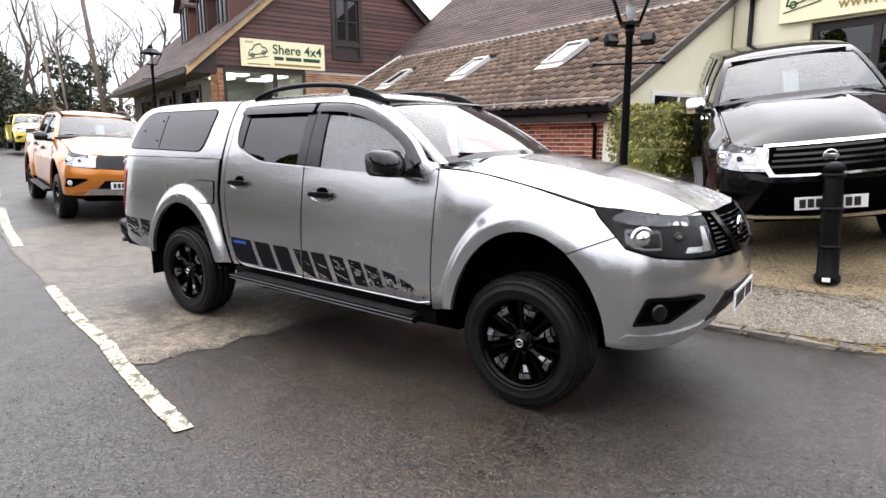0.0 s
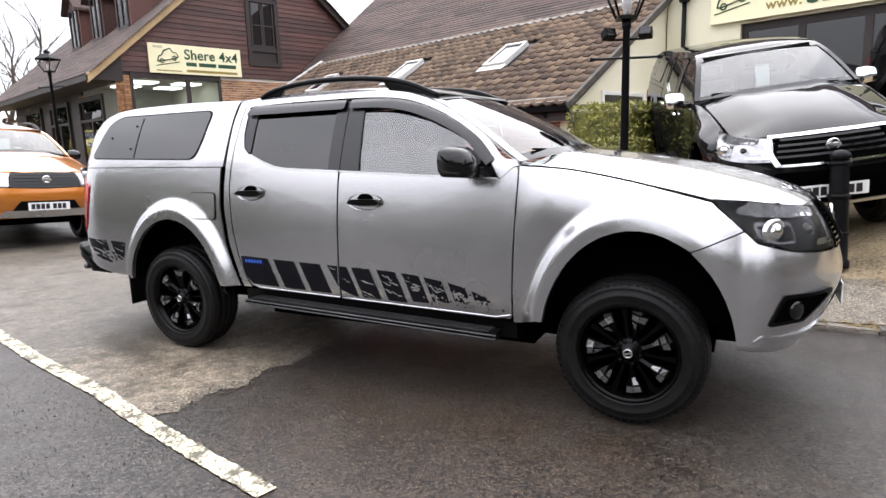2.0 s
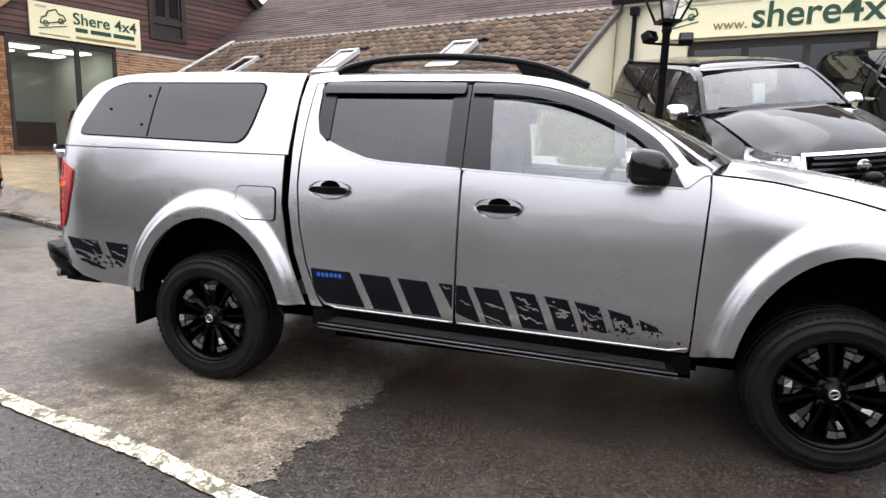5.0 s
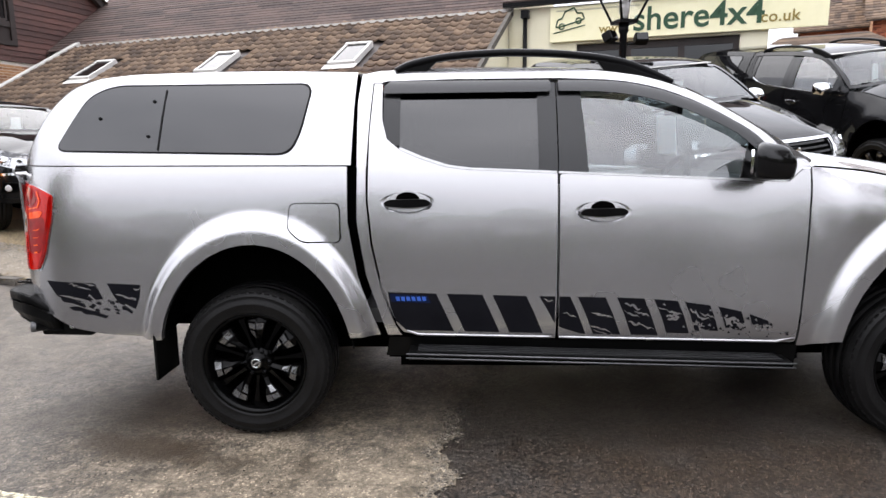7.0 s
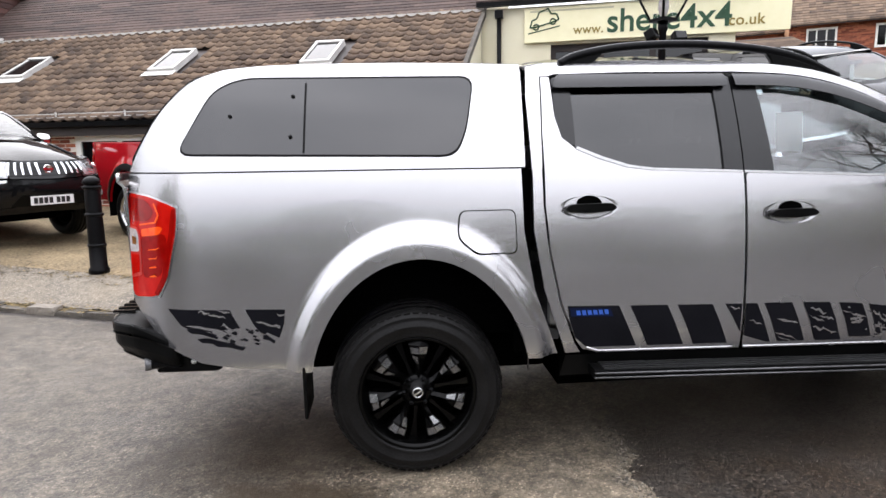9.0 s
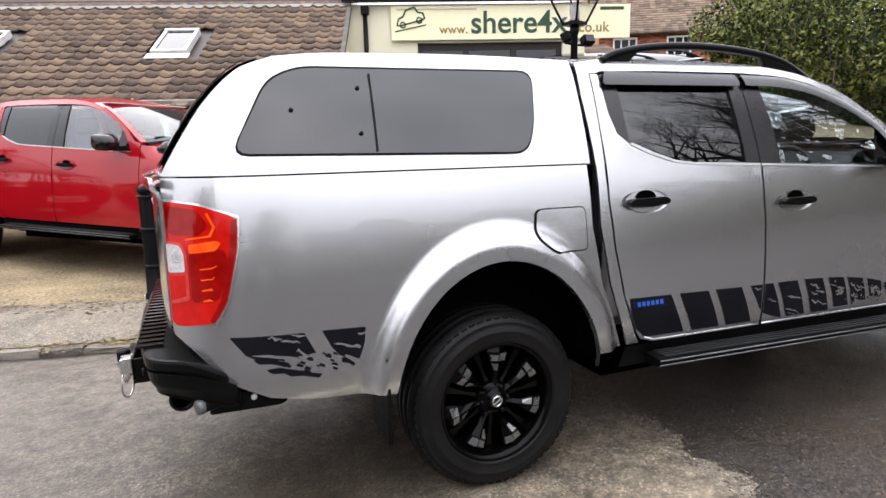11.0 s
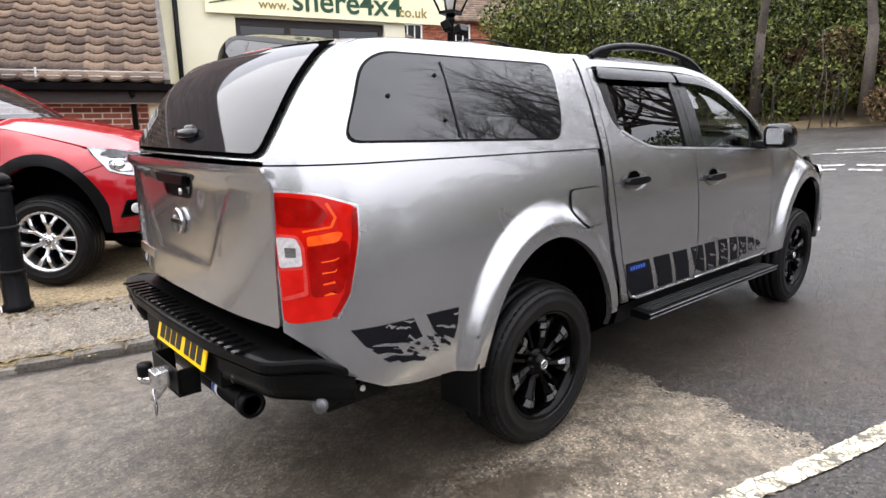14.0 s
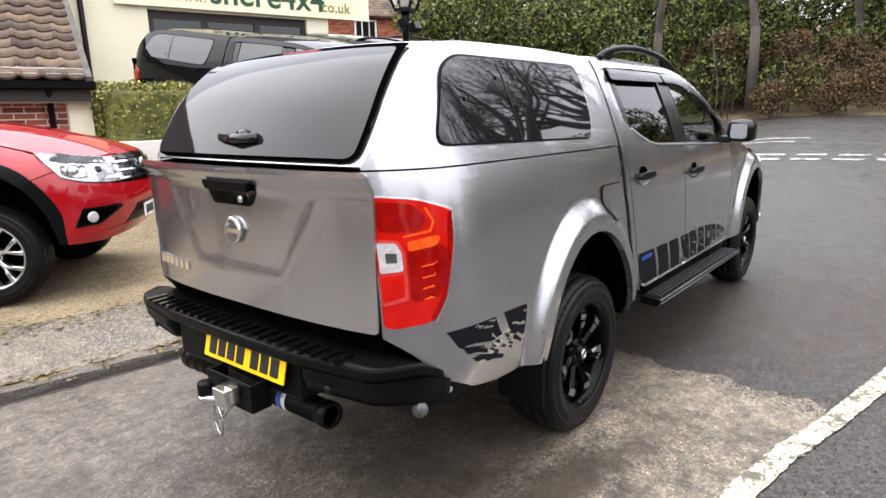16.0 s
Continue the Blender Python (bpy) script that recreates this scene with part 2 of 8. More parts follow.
def worn_paint(name, colour, under, low=0.42, high=0.5):
    m, n, l, p = nodes_of(name)
    tc = n.new("ShaderNodeTexCoord")
    a, b = n.new("ShaderNodeTexNoise"), n.new("ShaderNodeTexNoise")
    a.inputs["Scale"].default_value, a.inputs["Detail"].default_value, a.inputs["Roughness"].default_value = 9, 9, 0.7
    b.inputs["Scale"].default_value = 120
    l.new(tc.outputs["Object"], a.inputs["Vector"])
    l.new(tc.outputs["Object"], b.inputs["Vector"])
    r = n.new("ShaderNodeValToRGB")
    r.color_ramp.elements[0].position, r.color_ramp.elements[1].position = low, high
    r.color_ramp.elements[0].color, r.color_ramp.elements[1].color = (*under, 1), (*colour, 1)
    l.new(a.outputs["Fac"], r.inputs[0])
    # hairline cracks between plates of paint
    wv, vs, vo, cr, mx = n.new("ShaderNodeTexNoise"), n.new("ShaderNodeVectorMath"), n.new("ShaderNodeTexVoronoi"), n.new("ShaderNodeValToRGB"), n.new("ShaderNodeMixRGB")
    wv.inputs["Scale"].default_value, wv.inputs["Detail"].default_value = 14, 4
    vs.operation = "MULTIPLY_ADD"
    vs.inputs[1].default_value = (0.09, 0.09, 0.0)
    vo.feature = "DISTANCE_TO_EDGE"
    vo.inputs["Scale"].default_value = 15
    l.new(tc.outputs["Object"], wv.inputs["Vector"])
    l.new(wv.outputs["Color"], vs.inputs[0])
    l.new(tc.outputs["Object"], vs.inputs[2])
    l.new(vs.outputs[0], vo.inputs["Vector"])
    cr.color_ramp.elements[0].position, cr.color_ramp.elements[1].position = 0.012, 0.07
    l.new(vo.outputs["Distance"], cr.inputs[0])
    l.new(cr.outputs[0], mx.inputs[0])
    mx.inputs[1].default_value = (*under, 1)
    l.new(r.outputs[0], mx.inputs[2])
    l.new(mx.outputs[0], p.inputs["Base Color"])
    p.inputs["Roughness"].default_value = 0.7
    bp = n.new("ShaderNodeBump")
    bp.inputs["Strength"].default_value, bp.inputs["Distance"].default_value = 0.5, 0.006
    l.new(b.outputs["Fac"], bp.inputs["Height"])
    l.new(bp.outputs["Normal"], p.inputs["Normal"])
    return m


M = dict(
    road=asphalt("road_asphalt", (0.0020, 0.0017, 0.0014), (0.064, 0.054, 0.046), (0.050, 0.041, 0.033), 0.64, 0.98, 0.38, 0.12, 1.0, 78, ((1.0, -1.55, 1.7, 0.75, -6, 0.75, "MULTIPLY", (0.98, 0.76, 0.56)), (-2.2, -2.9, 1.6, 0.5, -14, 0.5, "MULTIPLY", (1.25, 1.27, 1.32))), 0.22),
    patch=asphalt("worn_road", (0.016, 0.0125, 0.0092), (0.118, 0.099, 0.076), (0.138, 0.116, 0.088), 0.46, 0.86, 0.48, 0.66, 0.9, 80,
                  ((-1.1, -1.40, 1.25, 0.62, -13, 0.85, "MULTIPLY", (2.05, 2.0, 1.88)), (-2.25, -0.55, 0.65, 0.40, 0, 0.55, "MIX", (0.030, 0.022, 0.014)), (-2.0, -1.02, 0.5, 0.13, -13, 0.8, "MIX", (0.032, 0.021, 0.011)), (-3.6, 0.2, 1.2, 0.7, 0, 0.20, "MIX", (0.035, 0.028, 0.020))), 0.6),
    foot=asphalt("footway_asphalt", (0.036, 0.030, 0.023), (0.168, 0.144, 0.114), (0.225, 0.188, 0.138), 0.48, 0.85, 0.75, 0.45, 0.25, 75, (), 0.2),
    gravel=surface("gravel", (0.045, 0.031, 0.016), (0.365, 0.280, 0.162), 0.95, fine=38, broad=2.2, mix=0.35, bump=1.0, bump_scale=45),
    moss=surface("moss_litter", (0.045, 0.032, 0.012), (0.24, 0.175, 0.075), 0.95, fine=60, broad=5, mix=0.4, bump=0.8, island=0.6),
    crumb=surface("patch_crumb", (0.045, 0.038, 0.030), (0.165, 0.143, 0.112), 0.9, fine=60, broad=5, mix=0.4, bump=0.3, island=0.9),
    grit=surface("road_grit", (0.012, 0.010, 0.008), (0.10, 0.083, 0.065), 0.9, fine=60, broad=5, mix=0.4, bump=0.4, island=0.8),
    chip=surface("stone_chip", (0.010, 0.008, 0.007), (0.095, 0.080, 0.068), 0.85, fine=60, broad=5, mix=0.4, bump=0.0, island=1.2, spec=0.2),
    kerb=surface("kerb_stone", (0.05, 0.043, 0.035), (0.20, 0.175, 0.145), 0.85, fine=45, broad=4, bump=0.5, rnd=0.4),
    line=worn_paint("road_line", (0.62, 0.565, 0.40), (0.10, 0.088, 0.066), 0.42, 0.49),
    white_line=worn_paint("white_marking", (0.46, 0.45, 0.43), (0.10, 0.09, 0.085), 0.42, 0.52),
    grass=surface("verge", (0.035, 0.026, 0.012), (0.17, 0.12, 0.06), 0.95, fine=22, broad=0.5, mix=0.5, bump=0.7),
    brick=surface("brick", (0.14, 0.032, 0.018), (0.36, 0.115, 0.06), 0.85, fine=40, broad=6, mix=0.5, bump=0.4, rnd=0.6),
    brick_joined=surface("brick_joined", (0.14, 0.032, 0.018), (0.36, 0.115, 0.06), 0.85, fine=40, broad=6, mix=0.5, bump=0.4, island=0.6),
    brick_tan=surface("brick_tan", (0.20, 0.09, 0.045), (0.44, 0.24, 0.12), 0.85, fine=40, broad=6, mix=0.5, bump=0.4, island=0.5),
    mortar=surface("mortar", (0.58, 0.54, 0.48), (0.78, 0.73, 0.66), 0.95, fine=80, bump=0.3),
    tile=surface("roof_tile", (0.048, 0.031, 0.023), (0.200, 0.137, 0.090), 0.9, fine=25, broad=2.2, mix=0.45, bump=0.5, rnd=0.30),
    tile_joined=surface("roof_tile_joined", (0.044, 0.029, 0.021), (0.190, 0.130, 0.086), 0.9, fine=25, broad=2.2, mix=0.45, bump=0.5, island=0.30),
    tile_dark=surface("plain_tile", (0.036, 0.023, 0.020), (0.090, 0.060, 0.050), 0.9, fine=12, broad=1.5, mix=0.5, bump=0.4, island=0.4),
    board=surface("weatherboard", (0.042, 0.0150, 0.0115), (0.105, 0.043, 0.034), 0.6, fine=18, broad=1.5, mix=0.5, bump=0.3, rnd=0.35),
    cream=surface("cream_render", (0.66, 0.61, 0.44), (0.80, 0.76, 0.60), 0.9, fine=60, broad=0.9, mix=0.6, bump=0.3),
    sign=surface("sign_board", (0.78, 0.73, 0.46), (0.84, 0.79, 0.54), 0.45, fine=8, broad=0.6, bump=0.0),
    green=surface("sign_green", (0.006, 0.045, 0.015), (0.010, 0.06, 0.022), 0.5, bump=0.0),
    gold=surface("sign_brown", (0.22, 0.16, 0.03), (0.30, 0.22, 0.05), 0.5, bump=0.0),
    grey_text=surface("sign_grey", (0.45, 0.43, 0.30), (0.5, 0.47, 0.33), 0.5, bump=0.0),
    white=surface("white_frame", (0.66, 0.66, 0.63), (0.80, 0.80, 0.77), 0.5, fine=30, broad=2, bump=0.05),
    stone=surface("white_wall", (0.58, 0.56, 0.50), (0.78, 0.76, 0.70), 0.9, fine=40, broad=2, bump=0.3),
    timber=surface("dark_timber", (0.012, 0.008, 0.007), (0.034, 0.022, 0.019), 0.6, fine=30, broad=3, bump=0.2),
    barge=surface("barge_board", (0.38, 0.26, 0.13), (0.55, 0.40, 0.22), 0.7, fine=20, broad=3, bump=0.2),
    iron=surface("black_iron", (0.002, 0.002, 0.0024), (0.006, 0.006, 0.0065), 0.34, fine=60, broad=5, bump=0.15, spec=0.10),
    plastic=surface("black_plastic", (0.0012, 0.0012, 0.0012), (0.0045, 0.0045, 0.0045), 0.38, fine=300, broad=8, bump=0.12, spec=0.09),
    gloss=surface("gloss_black", (0.002, 0.002, 0.0022), (0.004, 0.004, 0.0042), 0.09, fine=50, broad=2, bump=0.0, coat=0.0, rough_var=0.03, spec=0.38),
    smoked=surface("smoked_pane", (0.005, 0.005, 0.006), (0.008, 0.008, 0.009), 0.02, fine=5, broad=1, bump=0.0, rough_var=0.01, ior=1.64),
    # smoked glass again, specular lowered to dim the sky mirrored in the hatch
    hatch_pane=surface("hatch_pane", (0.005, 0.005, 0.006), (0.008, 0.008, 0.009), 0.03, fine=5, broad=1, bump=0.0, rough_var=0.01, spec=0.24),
    deflector=surface("smoked_acrylic", (0.0025, 0.0025, 0.003), (0.004, 0.004, 0.0045), 0.16, fine=5, broad=1, bump=0.0, rough_var=0.03, spec=0.50),
    pillar=surface("pillar_film", (0.004, 0.004, 0.0045), (0.007, 0.007, 0.0075), 0.22, fine=120, broad=6, bump=0.03, rough_var=0.05, spec=0.42),
    step_tread=surface("step_tread", (0.006, 0.006, 0.0065), (0.022, 0.022, 0.023), 0.42, fine=120, broad=8, bump=0.3),
    # paler, stronger-reflecting copy of rim_black: paints the sky's gleam on the spokes
    rim_facet_gleam=surface("rim_facet_gleam", (0.06, 0.06, 0.062), (0.10, 0.10, 0.102), 0.14, 0.35, fine=50, broad=4, bump=0.0, rough_var=0.03, spec=0.5, ior=2.4),
    rim_black=surface("rim_black", (0.0008, 0.0008, 0.0008), (0.0015, 0.0015, 0.0015), 0.12, fine=50, broad=4, bump=0.0, rough_var=0.03, spec=0.10),
    rubber=surface("tyre_rubber", (0.002, 0.002, 0.002), (0.010, 0.0095, 0.0095), 0.42, fine=110, broad=9, bump=0.2, spec=0.16, rough_var=0.16),
    # near black without specular; also paints the shade of gaps and recesses
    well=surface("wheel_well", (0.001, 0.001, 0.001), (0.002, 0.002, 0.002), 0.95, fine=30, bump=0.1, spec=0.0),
    chrome=surface("chrome", (0.75, 0.75, 0.76), (0.86, 0.86, 0.87), 0.10, 1.0, bump=0.0, rough_var=0.04),
    alloy=surface("alloy", (0.55, 0.55, 0.56), (0.72, 0.72, 0.73), 0.28, 1.0, bump=0.0),
    steel=surface("dull_steel", (0.35, 0.35, 0.35), (0.6, 0.6, 0.6), 0.45, 0.9, fine=40, bump=0.1),
    # pale grey: painted highlight of the step edges, and the exhaust tip's steel
    highlight_steel=surface("edge_highlight_steel", (0.07, 0.07, 0.072), (0.16, 0.16, 0.165), 0.42, 0.3, fine=60, broad=9, bump=0.1),
    silver=paint("silver_paint", (0.430, 0.424, 0.430), 0.92, 0.268, 0.025),
    black_paint=surface("black_paint", (0.004, 0.004, 0.0045), (0.006, 0.006, 0.0065), 0.035, fine=900, broad=1.2, bump=0.0, rough_var=0.01, spec=0.22),
    red_paint=surface("red_paint", (0.25, 0.003, 0.007), (0.32, 0.005, 0.010), 0.07, fine=900, broad=1.2, bump=0.0, rough_var=0.02, spec=0.55),
    orange_paint=paint("orange_paint", (0.50, 0.165, 0.016), 0.4, 0.28),
    yellow_paint=paint("yellow_paint", (0.75, 0.62, 0.05), 0.05, 0.3),
    decal=surface("decal_film", (0.004, 0.004, 0.0055), (0.010, 0.010, 0.0125), 0.42, fine=200, broad=6, bump=0.05, spec=0.06),
    blue_dark=surface("blue_panel", (0.004, 0.007, 0.024), (0.005, 0.010, 0.036), 0.4, bump=0.0, spec=0.1),
    blue=surface("blue_film", (0.02, 0.07, 0.35), (0.03, 0.10, 0.45), 0.4, bump=0.0),
    tail_red=surface("red_lens", (0.34, 0.003, 0.002), (0.52, 0.009, 0.005), 0.05, fine=24, broad=9, bump=0.0, spec=0.28),
    lamp_frost=surface("lamp_frost", (0.012, 0.012, 0.014), (0.07, 0.07, 0.076), 0.25, fine=40, broad=14, bump=0.1),
    lamp_house=surface("lamp_house", (0.16, 0.16, 0.165), (0.55, 0.55, 0.56), 0.22, 0.9, fine=14, broad=9, bump=0.4),
    tail_dark=surface("dark_red_lens", (0.16, 0.001, 0.001), (0.28, 0.003, 0.002), 0.06, fine=40, broad=9, bump=0.0, spec=0.28),
    tail_orange=surface("orange_lens", (0.74, 0.045, 0.005), (0.90, 0.12, 0.012), 0.12, fine=60, broad=20, bump=0.0, spec=0.3),
    tail_pink=surface("pink_lens", (0.38, 0.015, 0.012), (0.55, 0.06, 0.05), 0.12, fine=90, broad=8, bump=0.0, spec=0.3),
    tail_white=surface("clear_lens", (0.30, 0.28, 0.28), (0.62, 0.59, 0.58), 0.15, fine=70, bump=0.0, coat=1.0),
    plate_y=surface("yellow_plate", (0.80, 0.48, 0.0), (0.85, 0.54, 0.005), 0.4, bump=0.0),
    plate_w=surface("white_plate", (0.74, 0.74, 0.74), (0.8, 0.8, 0.8), 0.4, bump=0.0),
    ink=surface("plate_ink", (0.008, 0.008, 0.008), (0.014, 0.014, 0.014), 0.5, bump=0.0),
    pane=glass("clear_pane", (0.86, 0.91, 0.90), 0.0, 1.6),
    side_pane=glass("side_pane", (0.86, 0.95, 0.97), 0.0, 2.35),
    screen=glass("windscreen_pane", (0.60, 0.66, 0.66), 0.0, 1.95),
    tint=glass("tinted_pane", (0.016, 0.016, 0.018), 0.0, 1.8),
    lamp_glass=glass("lamp_pane", (0.95, 0.95, 0.95), 0.0, 1.18),
    lit=glow("ceiling_tube", (0.95, 1.0, 0.9), 4.0),
    cloth=surface("seat_cloth", (0.05, 0.05, 0.053), (0.11, 0.11, 0.115), 0.9, fine=200, broad=9, bump=0.3),
    trim_grey=surface("cabin_trim", (0.34, 0.33, 0.32), (0.46, 0.45, 0.44), 0.8, fine=100, broad=4, bump=0.2),
    headliner=surface("headliner", (0.45, 0.44, 0.42), (0.55, 0.54, 0.52), 0.9, fine=90, broad=4, bump=0.1),
    paper=surface("paper", (0.7, 0.71, 0.7), (0.8, 0.81, 0.8), 0.8, bump=0.0),
    hedge=surface("hedge_leaf", (0.055, 0.062, 0.010), (0.28, 0.265, 0.05), 0.6, fine=10, broad=2.5, mix=0.5, bump=0.0, island=0.6),
    ivy=surface("ivy_leaf", (0.008, 0.016, 0.004), (0.150, 0.166, 0.040), 0.55, fine=3, broad=0.5, mix=0.55, bump=0.0, island=0.8, spec=0.16),
    dead=surface("dead_bracken", (0.026, 0.018, 0.010), (0.150, 0.100, 0.052), 0.9, spec=0.1, fine=4, broad=0.4, mix=0.5, bump=0.0, island=0.7),
    conifer=surface("conifer_leaf", (0.010, 0.018, 0.010), (0.05, 0.06, 0.028), 0.7, fine=4, broad=0.4, mix=0.5, bump=0.0, island=0.5),
    pole_wood=surface("pole_timber", (0.09, 0.07, 0.055), (0.20, 0.165, 0.13), 0.9, fine=25, broad=2, bump=0.3),
    twig=surface("twig", (0.030, 0.024, 0.02), (0.085, 0.067, 0.053), 0.9, fine=20, broad=2, bump=0.0),
    lead=surface("lead_flashing", (0.40, 0.39, 0.37), (0.6, 0.58, 0.55), 0.7, fine=20, broad=2, bump=0.2),
    # near-black colour stands in for the unlit depth of rooms and canopy
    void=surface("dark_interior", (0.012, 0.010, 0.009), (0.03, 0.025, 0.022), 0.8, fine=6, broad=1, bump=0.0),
)


# ---- building helpers ----
class Geo:
    """Collects vertices and faces for one mesh."""

    def __init__(self):
        self.v, self.f, self.s = [], [], []

    def add(self, verts, faces, m=None, smooth=False):
        k = len(self.v)
        self.v += [tuple(m @ Vector(p)) for p in verts] if m is not None else [tuple(p) for p in verts]
        self.f += [tuple(i + k for i in f) for f in faces]
        self.s += [smooth] * len(faces)
        return self

    def box(self, x0, x1, y0, y1, z0, z1, m=None):
        vs = [(x, y, z) for z in (z0, z1) for y in (y0, y1) for x in (x0, x1)]
        return self.add(vs, [(0, 2, 3, 1), (4, 5, 7, 6), (0, 1, 5, 4), (1, 3, 7, 5), (3, 2, 6, 7), (2, 0, 4, 6)], m)

    def prism(self, poly, h0, h1, axis="z", m=None):
        """A polygon pushed from h0 to h1 along an axis."""
        n = len(poly)
        put = {"z": lambda a, b, h: (a, b, h), "y": lambda a, b, h: (a, h, b), "x": lambda a, b, h: (h, a, b)}[axis]
        area = sum(poly[i][0] * poly[(i + 1) % n][1] - poly[(i + 1) % n][0] * poly[i][1] for i in range(n))
        flip = (area < 0) != (axis == "y")
        vs = [put(a, b, h0) for a, b in poly] + [put(a, b, h1) for a, b in poly]
        fs = [tuple(range(n - 1, -1, -1)), tuple(range(n, 2 * n))] + [(i, (i + 1) % n, n + (i + 1) % n, n + i) for i in range(n)]
        return self.add(vs, [f[::-1] for f in fs] if flip != (h1 < h0) else fs, m)

    def lathe(self, prof, seg=24, m=None, smooth=True, cap=True):
        """A profile of (radius, height) turned round z."""
        vs, fs, n = [], [], len(prof)
        for i in range(seg):
            a = 2 * math.pi * i / seg
            vs += [(r * math.cos(a), r * math.sin(a), z) for r, z in prof]
        for i in range(seg):
            j = (i + 1) % seg
            fs += [(i * n + k, j * n + k, j * n + k + 1, i * n + k + 1) for k in range(n - 1)]
        if cap:
            fs += [tuple(i * n for i in range(seg))[::-1], tuple(i * n + n - 1 for i in range(seg))]
        return self.add(vs, fs, m, smooth)

    def tube(self, pts, r, seg=8, r1=None, cap=True):
        """A round bar along points, from radius r to r1."""
        pts = [Vector(p) for p in pts]
        r1 = r if r1 is None else r1
        vs, fs, n = [], [], len(pts)
        for i, p in enumerate(pts):
            d = (pts[min(i + 1, n - 1)] - pts[max(i - 1, 0)]).normalized()
            a = d.cross(Vector((0, 0, 1)) if abs(d.z) < 0.9 else Vector((1, 0, 0))).normalized()
            b = d.cross(a)
            q = r + (r1 - r) * i / max(1, n - 1)
            vs += [tuple(p + q * (math.cos(t) * a + math.sin(t) * b)) for t in (2 * math.pi * k / seg for k in range(seg))]
        for i in range(n - 1):
            fs += [(i * seg + k, (i + 1) * seg + k, (i + 1) * seg + (k + 1) % seg, i * seg + (k + 1) % seg) for k in range(seg)]
        if cap:
            fs += [tuple(range(seg)), tuple(range((n - 1) * seg, n * seg))[::-1]]
        return self.add(vs, fs, None, True)

    def mesh(self, name, material):
        me = bpy.data.meshes.new(name)
        me.from_pydata(self.v, [], self.f)
        me.polygons.foreach_set("use_smooth", self.s)
        me.materials.append(material)
        me.update()
        return me


def thing(name, label, category, m=None, group="", kind=""):
    ob = new(name)
    if m is not None:
        ob.matrix_world = m
    return tagged(ob, label, category, group, kind)


def part(name, geo, material, parent=None, label="", bevel=0.0, solid=0.0):
    """Links the collected geometry as one mesh under a thing or a part."""
    ob = new(name, geo.mesh(name, material))
    if parent is not None:
        ob.parent = parent
    if label:
        ob["label"] = label
    if solid:
        md = ob.modifiers.new("solid", "SOLIDIFY")
        md.thickness, md.offset = solid, -1
    if bevel:
        md = ob.modifiers.new("bevel", "BEVEL")
        md.width, md.segments, md.limit_method = bevel, 2, "ANGLE"
    return ob


def lone(name, geo, material, label, category, m=None, group="", kind="", bevel=0.0):
    ob = part(name, geo, material, None, label, bevel)
    if m is not None:
        ob.matrix_world = m
    return tagged(ob, label, category, group, kind)


def spline(xs, ys):
    """A smooth monotone curve through points."""
    xs, ys = np.array(xs, float), np.array(ys, float)
    h, d = np.diff(xs), np.diff(ys) / np.diff(xs)
    s = np.zeros(len(xs))
    s[0], s[-1] = d[0], d[-1]
    for i in range(1, len(xs) - 1):
        s[i] = 0 if d[i - 1] * d[i] <= 0 else 2 * d[i - 1] * d[i] / (d[i - 1] + d[i])

    def at(x):
        x = min(max(x, xs[0]), xs[-1])
        i = min(max(int(np.searchsorted(xs, x)) - 1, 0), len(h) - 1)
        t = (x - xs[i]) / h[i]
        return float((2 * t**3 - 3 * t**2 + 1) * ys[i] + (t**3 - 2 * t**2 + t) * h[i] * s[i] + (3 * t**2 - 2 * t**3) * ys[i + 1] + (t**3 - t**2) * h[i] * s[i + 1])
    return at


def smooth01(x):
    x = min(max(x, 0.0), 1.0)
    return x * x * (3 - 2 * x)


def words(name, text, size, material, parent, m, depth=0.004, spacing=1.0, label=""):
    """Lettering in the built-in font, as a mesh."""
    cu = bpy.data.curves.new(name, "FONT")
    cu.body, cu.size, cu.extrude, cu.space_character, cu.align_x = text, size, depth, spacing, "LEFT"
    cu.offset = size * 0.014
    tmp = bpy.data.objects.new(name, cu)
    me = bpy.data.meshes.new_from_object(tmp)
    bpy.data.objects.remove(tmp)
    me.materials.clear()
    me.materials.append(material)
    ob = new(name, me)
    ob.parent, ob.matrix_local = parent, m
    if label:
        ob["label"] = label
    return ob


# ---- ground ----
KERB = spline([-60, -30, -14, -10, -7, -5.2, -4, -2.9, -2.3, 0, 2.2, 3.2, 6, 9, 14, 20, 30], [19, 10, 4.9, 3.7, 2.95, 2.5, 2.15, 1.9, 1.77, 1.5, 1.29, 1.25, 1.25, 1.6, 4.5, 12, 30])


def road_z(x, y):
    z = -0.055 * min(max(y - 0.75, 0), 1.6) + 0.02 * min(max(-1.0 - y, 0), 2.5)
    z += 0.045 * min(max(-4.0 - x, 0), 12) + 0.015 * min(max(-16.0 - x, 0), 60)
    if x > 2.2:
        d = x - 2.2
        z += 0.085 * d if d > 1.5 else 0.085 * d * d / 3.0
        z -= 0.06375 if d > 1.5 else 0
        z = min(z, 0.085 * 17 + 0.1)
    return z


def fore_z(x, y):
    """The footway and the forecourt behind it, ramped up beside the retaining wall."""
    k = KERB(x)
    base = road_z(x, k) + 0.045 - 0.02 * smooth01(x - 0.5)
    rise = (0.14 + 0.055 * smooth01((x - 1.2) / 1.2)) * smooth01((y - k) / 0.85)
    slope = 0.015 + 0.160 * smooth01((x + 0.9) / 1.9)
    base += 0.035 * min(max(-3.0 - x, 0), 4) * smooth01((y - k) / 1.5)
    return base + rise + slope * min(max(y - k - 1.0, 0), 5.4)


